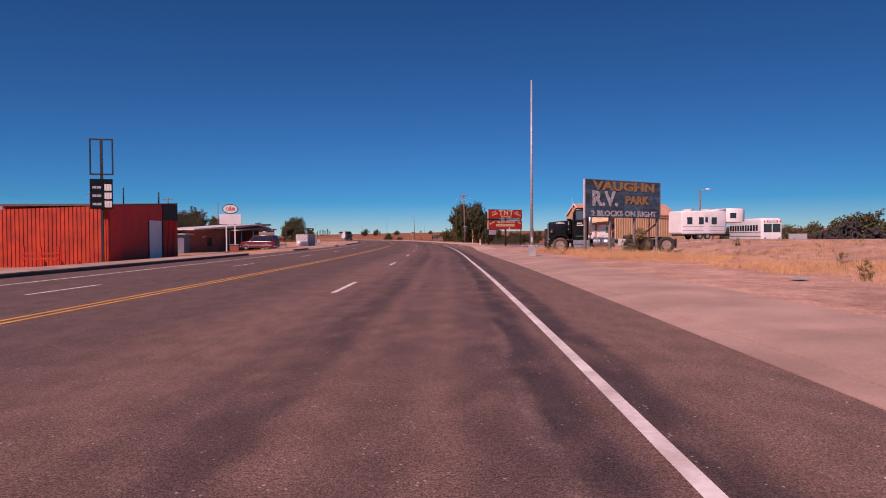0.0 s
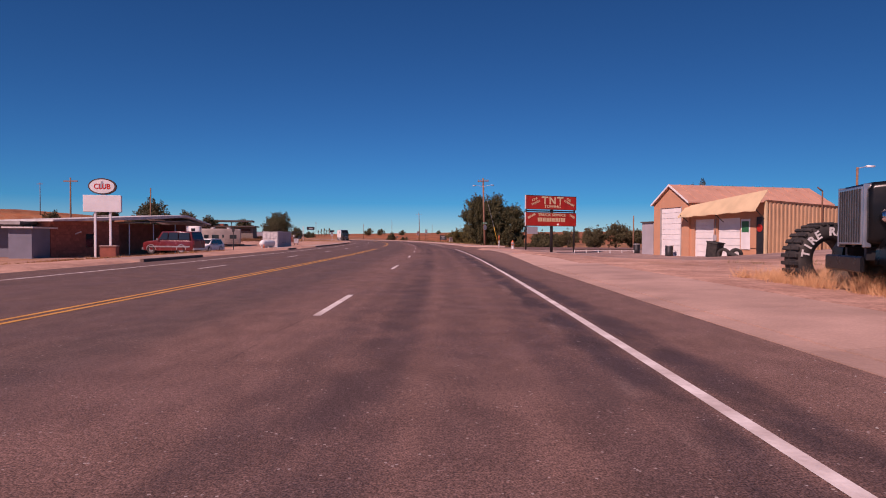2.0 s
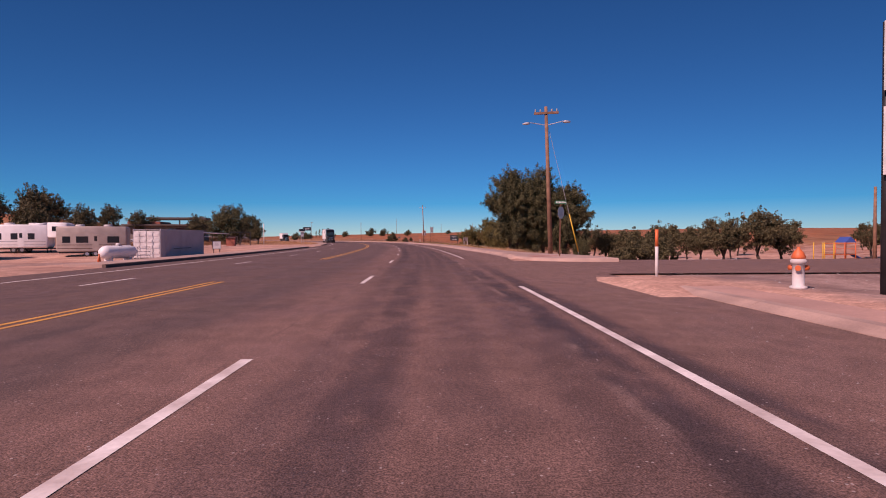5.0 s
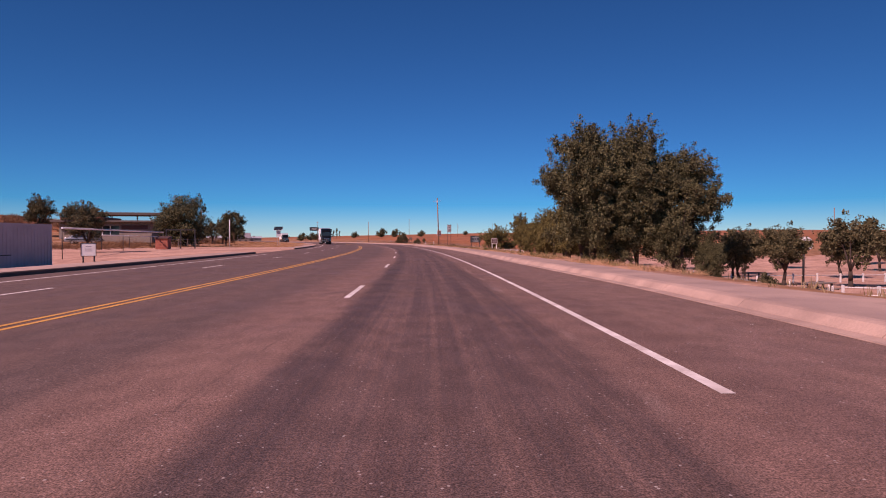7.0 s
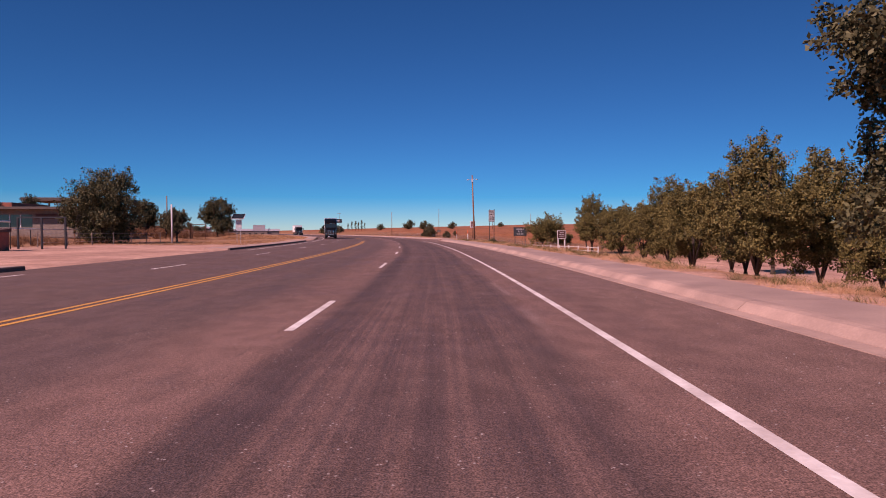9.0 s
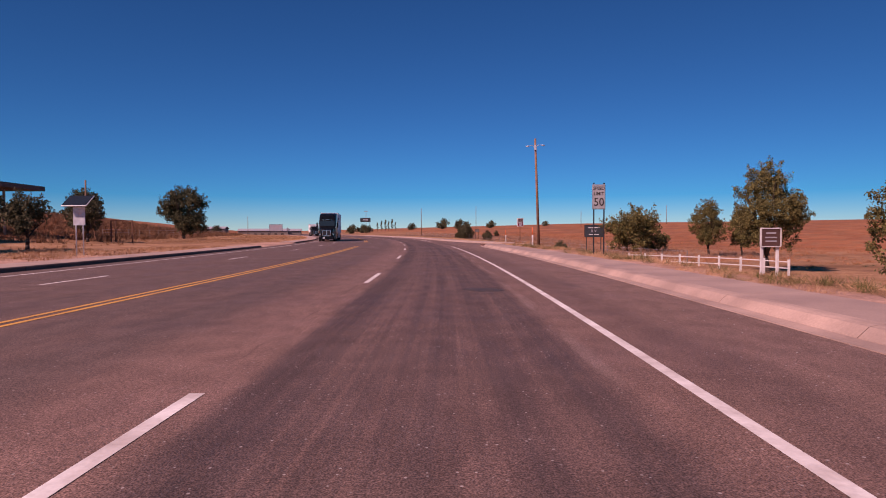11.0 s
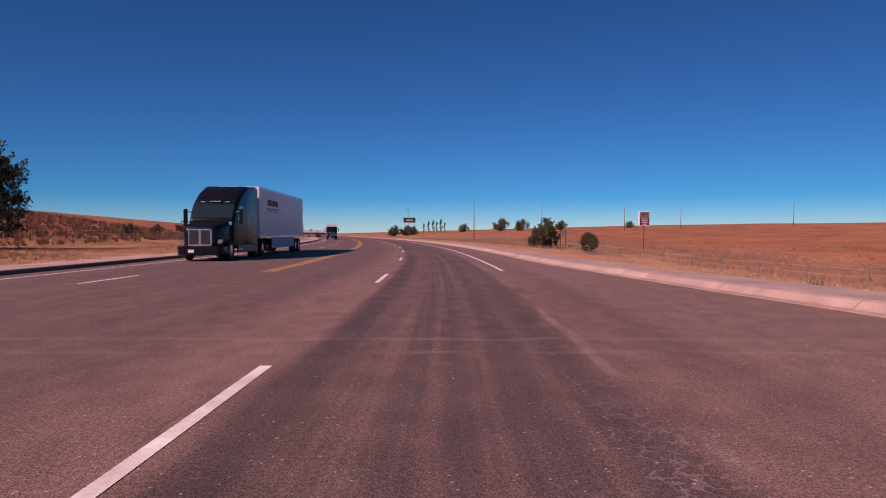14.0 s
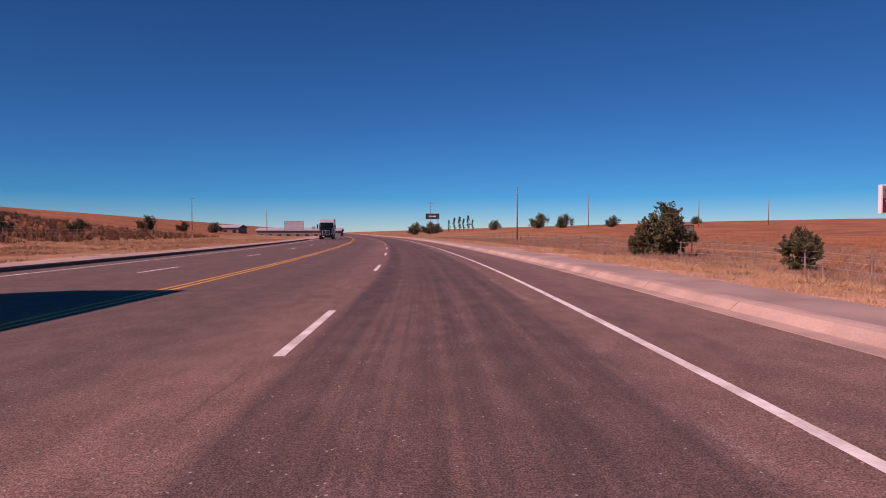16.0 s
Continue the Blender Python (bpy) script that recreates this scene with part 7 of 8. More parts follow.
def board_sign(m, label, w, z0, z1, face, frame_, rows, posts=(0.1, 0.9), name="notice_board", text=M_WHITELET, words=()):
    t = thing(name, m, label, "sign")
    for f in posts:
        part("post", B(w * f - 0.05, 0.02, -1.2, w * f + 0.05, 0.12, z1 + 0.05, 0.008), frame_, t)
    p = part("panel", B(0, -0.04, z0, w, 0.02, z1, 0.01), face, t)
    for a in ((-0.03, z0 - 0.04, w + 0.03, z0), (-0.03, z1, w + 0.03, z1 + 0.04), (-0.04, z0, 0, z1), (w, z0, w + 0.04, z1)):
        part("frame", B(a[0], -0.06, a[1], a[2], 0.03, a[3]), frame_, p)
    for z, widths, hgt in rows:
        bars(p, pose(w / 2, -0.042, z), widths, hgt, text)
    for txt, size, x, z, mt_ in words:
        lettering(txt, size, pose(x, -0.046, z), mt_, p, depth=0.003, bold=0.006)
    return t


board_sign(pose(-10.1, 241.4, -0.1, 0, 0, 10), "dark roadside board with a faint faded notice", 2.35, 0.55, 2.05, M_DARKSIGN, M_STEEL, [(1.75, (0.4, 0.7, 0.3), 0.12), (0.85, (0.7, 0.6), 0.1)], words=(("R V", 0.5, 1.15, 1.3, M_GREYCONT),))
board_sign(pose(-4.6, 189.6, 0.0, 0, 0, 10), "dark red-brown park board on short white posts", 0.75, 0.55, 1.25, M_BROWNSIGN, M_WHITE_OLD, [(1.08, (0.4,), 0.06), (0.9, (0.2, 0.25), 0.05), (0.75, (0.45,), 0.05)], posts=(0.08, 0.92), text=M_GREYCONT)
board_sign(place(-31.9, 142.0, 30) @ Matrix.Scale(0.85, 4), "black-framed white notice board on two posts", 1.0, 0.55, 1.55, M_WHITE, M_STEEL, [(1.3, (0.4,), 0.08), (1.1, (0.5,), 0.05), (0.95, (0.5,), 0.05)], posts=(0.12, 0.88), text=M_GREYCONT)


def ad_sign():
    t = thing("roadside_sign", pose(-21.7, 282.4, ground_z(-21.7, 282.4), 0, 0, 20) @ Matrix.Scale(1.55, 4), "white and maroon advert sign on a rusty post", "sign")
    part("post", tube(bmesh.new(), (0, 0.06, -0.3), (0, 0.06, 2.6), 0.045, n=8), M_RUST, t)
    p = part("cabinet", B(-0.42, -0.08, 1.85, 0.42, 0.08, 2.95, 0.01), M_WHITE, t)
    part("red_face", B(-0.36, -0.087, 1.9, 0.36, -0.078, 2.45), M_MAROON_FACE, p, "maroon lower face")
    part("pale_band", B(-0.36, -0.086, 2.46, 0.36, -0.078, 2.9), M_GREYWOOD, p)
    lettering("RV", 0.36, pose(0.02, -0.09, 2.68), M_MAROON_FACE, p, depth=0.003, bold=0.01)
    for z, w in ((2.36, (0.5,)), (2.22, (0.2, 0.24)), (2.08, (0.45,)), (1.97, (0.3,))):
        bars(p, pose(0, -0.088, z), w, 0.06, M_WHITELET)


ad_sign()
board_sign(pose(-32.5, 292, 0.5, 0, 0, 22), "small brown board beyond the fence", 0.9, 0.6, 1.2, M_GREYWOOD, M_RUST, [])
board_sign(pose(-122.0, 461, ground_z(-122, 461), 0, 0, 24), "distant dark billboard above the trees", 5.5, 6.2, 8.4, M_DARKSIGN, M_STEEL, [(7.3, (1.2, 1.4), 0.5)], name="billboard")
board_sign(pose(-127, 372, ground_z(-127, 372), 0, 0, 22), "distant grey roadside board on the far verge", 5.0, 1.6, 4.2, M_GREYCONT, M_STEEL, [], name="billboard")


def solar_sign():
    m = pose(-36.0, 188.0, ground_z(-36.0, 188.0), 0, 0, 10)
    t = thing("solar_sign", m, "pole-mounted solar panel over a sign back", "sign")
    for x in (-0.18, 0.18):
        part("post", tube(bmesh.new(), (x, 0, -0.3), (x, 0, 2.5), 0.03, n=8), M_GALV, t)
    part("sign_back", B(-0.3, -0.03, 1.5, 0.3, -0.01, 2.4), M_GALV, t)
    pn = part("solar_panel", B(-0.6, -0.4, -0.02, 0.6, 0.4, 0.02, 0.005, m=pose(0, -0.1, 2.72, 38, 0, 0)), M_GLASS, t)
    part("panel_frame", B(-0.63, -0.43, -0.03, 0.63, 0.43, 0.01, 0.004, m=pose(0, -0.1, 2.70, 38, 0, 0)), M_WHITE, pn)


solar_sign()


def diamond():
    m = at_road(388, -13.5, land(388, -13.5), 0)
    t = thing("warning_sign", m, "grey back of a diamond sign by the far kerb", "sign")
    part("post", B(-0.03, -0.03, -0.3, 0.03, 0.03, 2.6), M_GALV, t)
    part("plate", B(-0.45, -0.045, -0.45, 0.45, -0.035, 0.45, m=pose(0, 0, 2.4, 0, 45, 0)), M_GALV, t)


diamond()


# ---- wire fence along the field ----
def wire_fence(pts, label, hgt=1.15, step=4.0, mt=M_GREYWOOD):
    a = pts[0]
    t = thing("wire_fence", pose(a[0], a[1], 0), label, "fence")
    prev = None
    for p, q in zip(pts, pts[1:]):
        n = max(1, round((Vector(q) - Vector(p)).length / step))
        for k in range(n + (q == pts[-1])):
            v = Vector(p).lerp(Vector(q), k / n)
            base = Vector((v.x - a[0], v.y - a[1], ground_z(v.x, v.y)))
            part("post", tube(bmesh.new(), base - Vector((0, 0, 0.2)), base + Vector((0, 0, hgt)), 0.04, n=6), mt, t)
            if prev is not None:
                for z in (0.35, 0.7, 1.05):
                    part("wire", tube(bmesh.new(), prev + Vector((0, 0, z)), base + Vector((0, 0, z)), 0.006, n=4, caps=False), M_GALV, t)
            prev = base


wire_fence([tuple(road(s, 21)[:2]) for s in range(204, 340, 22)], "sagging wire fence with thin wooden posts along the field")
wire_fence([tuple(road(s, -27)[:2]) for s in range(178, 214, 12)], "wire fence in tall dry grass")
wire_fence([tuple(road(s, -34)[:2]) for s in range(232, 330, 24)], "wire fence below the far slope")


# ---- red steel-clad building ----
def red_building():
    t = thing("steel_building", pose(-21.2, 45.4, -0.6, 0, 0, 3) @ Matrix.Diagonal((1.06, 1.10, 1.27, 1)), "red steel-clad roadside building with a white door", "building")
    D, W = 9.4, 14.0
    h0, h1 = 3.2, 3.75
    bm = ribbed(bmesh.new(), (-W, 0), (0, 0), -0.2, 2.85, h0, 0.035, 0.26)
    part("ribbed_wall", bm, M_RED_SHED, t, "bright red ribbed steel wall")
    d0, d1, dz = 4.8, 7.0, 2.55
    bm = bmesh.new()
    for y0, y1, z0 in ((0, d0, -0.2), (d0, d1, dz), (d1, D, -0.2)):
        za, zb = h0 + (h1 - h0) * y0 / D, h0 + (h1 - h0) * y1 / D
        vs0 = [bm.verts.new((0, y, z)) for y, z in ((y0, z0), (y1, z0), (y1, zb), (y0, za))]
        vs1 = [bm.verts.new((-0.2, y, z)) for y, z in ((y0, z0), (y1, z0), (y1, zb), (y0, za))]
        bm.faces.new(vs0), bm.faces.new(vs1[::-1])
        for k in range(4):
            bm.faces.new((vs0[(k + 1) % 4], vs0[k], vs1[k], vs1[(k + 1) % 4]))
    part("front_wall", bm, M_RED_VIVID, t)
    for k in range(11):
        y = d1 + 0.2 + k * 0.21
        if y < D - 0.1:
            part("rib", B(0.0, y, -0.1, 0.03, y + 0.09, h0 + (h1 - h0) * y / D - 0.05), M_RED_VIVID, t)
    part("black_patch", B(0.002, 6.9, dz + 0.05, 0.045, D - 0.05, h1 - 0.08), M_BLACKMATT, t, "blackened panel over the corner")
    dr = part("roller_door", B(-0.14, d0, -0.1, -0.1, d1, dz), M_WHITE, t, "pale roller door")
    for k in range(12):
        z = -0.08 + k * (dz + 0.06) / 12
        part("slat", B(-0.1, d0 + 0.04, z + 0.01, -0.075, d1 - 0.04, z + (dz + 0.06) / 12 - 0.01, 0.005), M_WHITE, dr)
    for y in (d0, d1):
        part("door_frame", B(-0.02, y - 0.06, -0.1, 0.035, y + 0.06, dz + 0.05), M_STEEL, t)
    part("roof", extrude_profile([(0, h0 + 0.0), (D, h1), (D, h1 + 0.06), (0, h0 + 0.06)], -W, 0.05, "X"), M_DARKROOF, t)
    part("back_wall", B(-W, D - 0.15, -0.2, -0.2, D, h1), M_RED_VIVID, t)
    part("end_wall", B(-W, 0.05, -0.2, -W + 0.15, D - 0.15, 2.9), M_RED_VIVID, t)
    part("vent_pipe", tube(tube(bmesh.new(), (-3.0, 7.0, 3.4), (-3.0, 7.0, 4.7), 0.05, n=8), (-1.0, 8.4, 3.5), (-1.0, 8.4, 4.5), 0.06, n=8), M_STEEL, t)
    g = thing("price_sign", pose(-21.5, 45.0, -0.35, 0, 0, 14) @ Matrix.Diagonal((0.84, 1.0, 1.13, 1)), "black fuel price board under an empty steel frame", "sign")
    part("post", B(-0.09, -0.06, -0.2, 0.09, 0.06, 7.3), M_STEEL, g)
    fr = part("open_frame", box(box(box(B(-0.86, -0.06, 7.28, 0.86, 0.06, 7.36), -0.86, -0.06, 5.2, 0.86, 0.06, 5.28), -0.86, -0.06, 5.28, -0.78, 0.06, 7.28), 0.78, -0.06, 5.28, 0.86, 0.06, 7.28), M_STEEL, g, "empty rusty sign frame")
    p = part("price_panel", B(-0.84, -0.12, 3.15, 0.84, -0.062, 4.95, 0.01), M_BLACK, g)
    for z in (4.45, 3.95, 3.45):
        bars(p, pose(-0.32, -0.122, z), (0.3, 0.3), 0.14, M_GREYCONT)
        for x in (0.32, 0.5, 0.68):
            part("digit_card", B(x - 0.08, -0.128, z - 0.19, x + 0.08, -0.121, z + 0.19), M_WHITELET, p)
    b = thing("timber_rail", pose(-26.4, 44.2, -0.4, 0, 0, 3), "low broken timber rail against the red wall", "fence")
    for x in (0, 1.15, 2.3):
        part("post", B(x - 0.05, -0.05, -0.2, x + 0.05, 0.05, 1.1), M_RED_VIVID, b)
    for z in (0.25, 0.6):
        part("rail", B(-0.1, -0.09, z, 2.4, -0.05, z + 0.1), M_RED_SHED, b)


red_building()


# ---- low motel wing and brick bar ----
def motel():
    t = thing("motel_wing", pose(-34.2, 79.6, -0.6, 0, 0, 8), "low pale motel wing with a flat overhanging roof", "building")
    L_ = 15.0
    for x0, x1, z0, z1 in ((-L_, -12, 0, 2.6), (-12, -9.6, 0, 0.9), (-12, -9.6, 2.1, 2.6), (-9.6, -8.6, 0, 2.6), (-8.6, -5.2, 0, 0.8), (-8.6, -5.2, 2.15, 2.6), (-5.2, 0, 0, 2.6)):
        part("front_wall", B(x0, 0, z0 - (0.3 if z0 == 0 else 0), x1, 0.2, z1), M_SHADED_WALL, t)
    part("back_wall", B(-L_, 6.8, -0.3, 0, 7, 2.6), M_SHADED_WALL, t)
    for x in (-L_, -0.2):
        part("end_wall", B(x, 0.2, -0.3, x + 0.2, 6.8, 2.6), M_SHADED_WALL, t)
    for x0, x1 in ((-12, -9.6), (-8.6, -5.2)):
        w = part("window", B(x0, 0.1, 0.85, x1, 0.13, 2.12), M_GLASS, t)
        part("mullion", B((x0 + x1) / 2 - 0.04, 0.04, 0.85, (x0 + x1) / 2 + 0.04, 0.1, 2.12), M_STEEL, w)
    part("roof", B(-L_ - 0.6, -1.4, 2.62, 0.6, 7.6, 2.86, 0.02), M_DARKROOF, t)
    part("fascia", B(-L_ - 0.62, -1.45, 2.6, 0.62, -1.405, 2.88), M_GREYCONC, t)
    for x in (-12.5, -8, -3.5):
        part("post", B(x - 0.06, -1.25, -0.3, x + 0.06, -1.13, 2.62), M_GREYWOOD, t)
    part("roof_lamp", lathe(bmesh.new(), [(0.08, 2.9), (0.16, 3.05), (0.05, 3.2)], (-4.0, -0.8, 0), n=10), M_WHITE, t)
    a = thing("utility_block", pose(-34.0, 77.6, -0.6, 0, 0, 8), "pale blockwork store with a flat roof", "building")
    part("shell", B(0.2, 0, -0.3, 1.9, 2.6, 2.3, 0.01), M_SHADED_WALL, a)
    part("roof", B(-0.1, -0.35, 2.3, 2.2, 2.9, 2.42, 0.01), M_WHITE_OLD, a)


motel()


def bar_building():
    S = pose(-32.4, 80.2, -0.6, 0, 0, 77.7)
    t = thing("bar_building", S, "low red-brick bar with a wide pale canopy roof", "building")
    L_, H, D = 6.9, 3.0, 4.4
    part("front_wall", B(0, 0, -0.3, L_, 0.24, H), M_BRICKWALL, t)
    part("left_wall", B(0, 0.24, -0.3, 0.24, D, H), M_BRICKWALL, t)
    part("back_wall", B(0.24, D - 0.24, -0.3, 15.6, D, H), M_BRICKWALL, t)
    part("inner_wall", B(L_ - 0.24, 0.24, -0.3, L_, 3.2, H), M_BRICKWALL, t)
    part("entrance_wall", box(box(B(L_, 3.0, -0.3, 8.0, 3.2, H), 9.8, 3.0, -0.3, 15.6, 3.2, H), 8.0, 3.0, 2.05, 9.8, 3.2, H), M_BRICKWALL, t)
    part("right_wall", B(15.4, -0.2, -0.3, 15.6, 3.0, H), M_BRICKWALL, t)
    e = part("entrance_glass", B(8.0, 3.08, -0.1, 9.8, 3.12, 2.05), M_GLASS, t)
    for x in (8.0, 8.88, 9.72):
        part("door_stile", B(x, 3.04, -0.1, x + 0.08, 3.08, 2.05), M_ALU, e)
    part("window", B(L_ + 0.004, 0.7, 0.7, L_ + 0.03, 2.6, 2.0), M_GLASS, t)
    prof = [(-0.7, H + 0.02), (14.6, H + 0.95), (18.4, H + 0.12), (18.4, H + 0.0), (14.6, H + 0.72), (7.2, H + 0.22), (-0.7, H - 0.12)]
    part("roof", extrude_profile(prof, -1.1, D + 0.5, "Y"), M_WHITE_OLD, t)
    part("soffit", extrude_profile([(7.0, H - 0.02), (15.0, H + 0.4), (18.0, H - 0.05), (18.0, H - 0.1), (15.0, H + 0.34), (7.0, H - 0.08)], -0.9, 3.0, "Y"), M_GREYCONC, t)
    for x in (7.6, 10.6, 13.6, 17.6):
        part("canopy_post", tube(bmesh.new(), (x, -0.45, -0.4), (x, -0.45, H - 0.05), 0.05, n=8), M_WHITE, t)
    n = 0
    for r in range(11):
        for k in range(22):
            x = 0.02 + k * 0.31 + (0.155 if r % 2 else 0)
            if x + 0.3 > L_ or (3.2 < x < 4.3 and 2 < r < 7):
                continue
            if n == 0:
                first = part("brick", B(0, -0.012, 0, 0.29, 0.0, 0.20), M_BRICK, t)
                ob = first
            else:
                ob = new("brick", first.data)
                ob.parent = t
            ob.location = (x, 0, 0.02 + r * 0.265)
            n += 1
    part("wall_light", tube(bmesh.new(), (2.2, -0.06, 1.9), (2.6, -0.3, 2.1), 0.05, n=8), M_WHITE, t)
    part("window_recess", B(3.3, -0.02, 0.75, 4.3, -0.004, 1.9), M_GLASS, t)
    s = thing("club_sign", pose(-25.6, 76.5, -0.25, 0, 0, 18), "oval club sign over a blank white sign box", "sign")
    for x in (-0.5, 0.5):
        part("post", B(x - 0.07, -0.07, -0.2, x + 0.07, 0.07, 3.3), M_WHITE, s)
    part("blank_box", B(-1.25, -0.16, 3.15, 1.25, 0.16, 4.38, 0.02), M_WHITE, s)
    ell = [(0.92 * math.cos(radians(a)), 5.02 + 0.6 * math.sin(radians(a))) for a in range(0, 360, 12)]
    ov = part("oval", extrude_profile(ell, -0.14, 0.14, "Y"), M_BROWNSIGN, s)
    ell2 = [(0.82 * math.cos(radians(a)), 5.02 + 0.51 * math.sin(radians(a))) for a in range(0, 360, 12)]
    part("oval_face", extrude_profile(ell2, -0.16, -0.141, "Y"), M_WHITE, ov)
    lettering("CLUB", 0.52, pose(0, -0.168, 5.0), M_RED_VIVID, ov, squeeze=0.85, bold=0.01)
    part("emblem", extrude_profile([(-0.16, 4.9), (0.16, 4.9), (0.05, 5.4), (-0.05, 5.4)], -0.172, -0.166, "Y"), M_GREYCONT, ov)
    part("ladder_rung", tube(bmesh.new(), (-0.5, 0, 2.9), (0.5, 0, 2.9), 0.02, n=6), M_ALU, s)
    bp = part("brick_planter", B(-0.1, -0.45, -0.2, 0.95, 0.35, 0.62, 0.01), M_BRICKWALL, s, "brick planter round a post")
    part("coping", B(-0.14, -0.5, 0.62, 1.0, 0.4, 0.69, 0.008), M_CONC, bp)


bar_building()


# ---- container, tank and other lot things ----
def container():
    t = thing("shipping_container", pose(-31.4, 138.8, -0.72, 0, 0, 6), "pale grey steel shipping container standing on the ground", "container")
    L_, W, H = 10.4, 2.44, 2.75
    part("road_side", ribbed(bmesh.new(), (0, -L_), (0, 0), 0.16, H - 0.1, H - 0.1, 0.03, 0.28), M_GREYCONT, t)
    part("far_side", ribbed(bmesh.new(), (-W, 0), (-W, -L_), 0.16, H - 0.1, H - 0.1, 0.03, 0.28), M_GREYCONT, t)
    part("end_wall", ribbed(bmesh.new(), (0, 0), (-W, 0), 0.16, H - 0.1, H - 0.1, 0.03, 0.25), M_GREYCONT, t)
    for k, x in enumerate((-W + 0.06, -W / 2 + 0.02)):
        d = part("door", B(x, -L_ - 0.02, 0.18, x + W / 2 - 0.08, -L_ + 0.03, H - 0.12, 0.01), M_WHITE_OLD, t, "weathered white container door")
        for z in (0.5, 1.05, 1.6, 2.15):
            part("door_rib", B(x + 0.05, -L_ - 0.06, z, x + W / 2 - 0.14, -L_ - 0.02, z + 0.22, 0.01), M_WHITE_OLD, d)
        part("lock_rod", tube(bmesh.new(), (x + 0.5, -L_ - 0.09, 0.2), (x + 0.5, -L_ - 0.09, H - 0.15), 0.02, n=6), M_GALV, d)
    for x in (-W, -0.08):
        for y in (-L_, -0.08):
            part("corner_post", B(x, y, 0, x + 0.08, y + 0.08, H), M_GREYCONT, t)
    for z in (0, H - 0.12):
        part("side_rail", box(B(-0.06, -L_, z, 0.035, 0, z + 0.16), -W - 0.035, -L_, z, -W + 0.06, 0, z + 0.16), M_GREYCONT, t)
    part("roof", B(-W + 0.02, -L_ + 0.02, H - 0.05, -0.02, -0.02, H - 0.01), M_WHITE_OLD, t)
    part("pipe", tube(bmesh.new(), (0.1, -L_ + 2.6, 0.95), (0.1, -3.6, 0.98), 0.03, n=6), M_STEEL, t)
    c = thing("cage_trailer", pose(-30.4, 125.0, -0.75, 0, 0, 84), "small white mesh-sided cage by the container", "cage")
    for x in (0, 1.6):
        for y in (0, 1.0):
            part("post", B(x - 0.03, y - 0.03, 0, x + 0.03, y + 0.03, 1.25), M_WHITE_OLD, c)
    for z in (0.15, 0.45, 0.8, 1.2):
        for y in (0, 1.0):
            part("rail", B(0, y - 0.02, z, 1.6, y + 0.02, z + 0.04), M_WHITE_OLD, c)


container()


def propane():
    t = thing("propane_tank", place(-29.2, 120.6, 70), "white horizontal propane tank on saddles", "tank")
    part("vessel", lathe(bmesh.new(), [(0.05, -1.5), (0.3, -1.42), (0.46, -1.2), (0.5, -1.0), (0.5, 1.0), (0.46, 1.2), (0.3, 1.42), (0.05, 1.5)], (0, 0, 0.78), "X", 20), M_WHITE, t)
    for x in (-0.8, 0.8):
        part("saddle", B(x - 0.08, -0.4, -0.1, x + 0.08, 0.4, 0.45), M_WHITE_OLD, t)
    part("dome", lathe(bmesh.new(), [(0.16, 1.26), (0.17, 1.4), (0.1, 1.46)], n=12), M_WHITE_OLD, t)
    c = thing("traffic_cone", place(-28.6, 117.5, 0), "orange traffic cone on the lot", "cone")
    part("base", B(-0.18, -0.18, 0, 0.18, 0.18, 0.04, 0.01), M_ORANGEP, c)
    part("cone", lathe(bmesh.new(), [(0.14, 0.04), (0.03, 0.72)], n=14), M_ORANGEP, c)


propane()


def stop_post():
    t = thing("stop_sign", place(-27.2, 103.5, 0), "back of a sign on a dark post at the lot", "sign")
    part("post", B(-0.035, -0.035, -0.2, 0.035, 0.035, 2.9), M_STEEL, t)
    # width squeezed to 0.55 so the plate looks turned away in the camera's view
    narrow_octagon = [(0.36 * math.cos(radians(22.5 + 45 * k)) * 0.55, 2.55 + 0.36 * math.sin(radians(22.5 + 45 * k))) for k in range(8)]
    part("plate", extrude_profile(narrow_octagon, -0.05, -0.036, "Y"), M_STEEL, t)


stop_post()


def brick_box():
    t = thing("brick_pillar_box", pose(-40.0, 165.0, ground_z(-40.0, 165.0), 0, 0, 14) @ Matrix.Diagonal((0.66, 0.9, 1.0, 1)), "squat brick enclosure with a sloping cap", "enclosure")
    part("shell", B(-0.95, -0.6, -0.2, 0.95, 0.6, 1.15, 0.01), M_BRICKWALL, t)
    part("cap", extrude_profile([(-0.75, 1.15), (0.75, 1.15), (0.75, 1.42), (-0.75, 1.24)], -1.05, 1.05, "X"), M_BROWNSIGN, t)
    n = 0
    first = None
    for r in range(6):
        for k in range(6):
            x = -0.93 + k * 0.31 + (0.1 if r % 2 else 0)
            if x + 0.29 > 0.95:
                continue
            if first is None:
                first = ob = part("brick", B(0, -0.01, 0, 0.28, 0, 0.15), M_BRICK, t)
            else:
                ob = new("brick", first.data)
                ob.parent = t
            ob.location = (x, -0.6, 0.02 + r * 0.185)


brick_box()


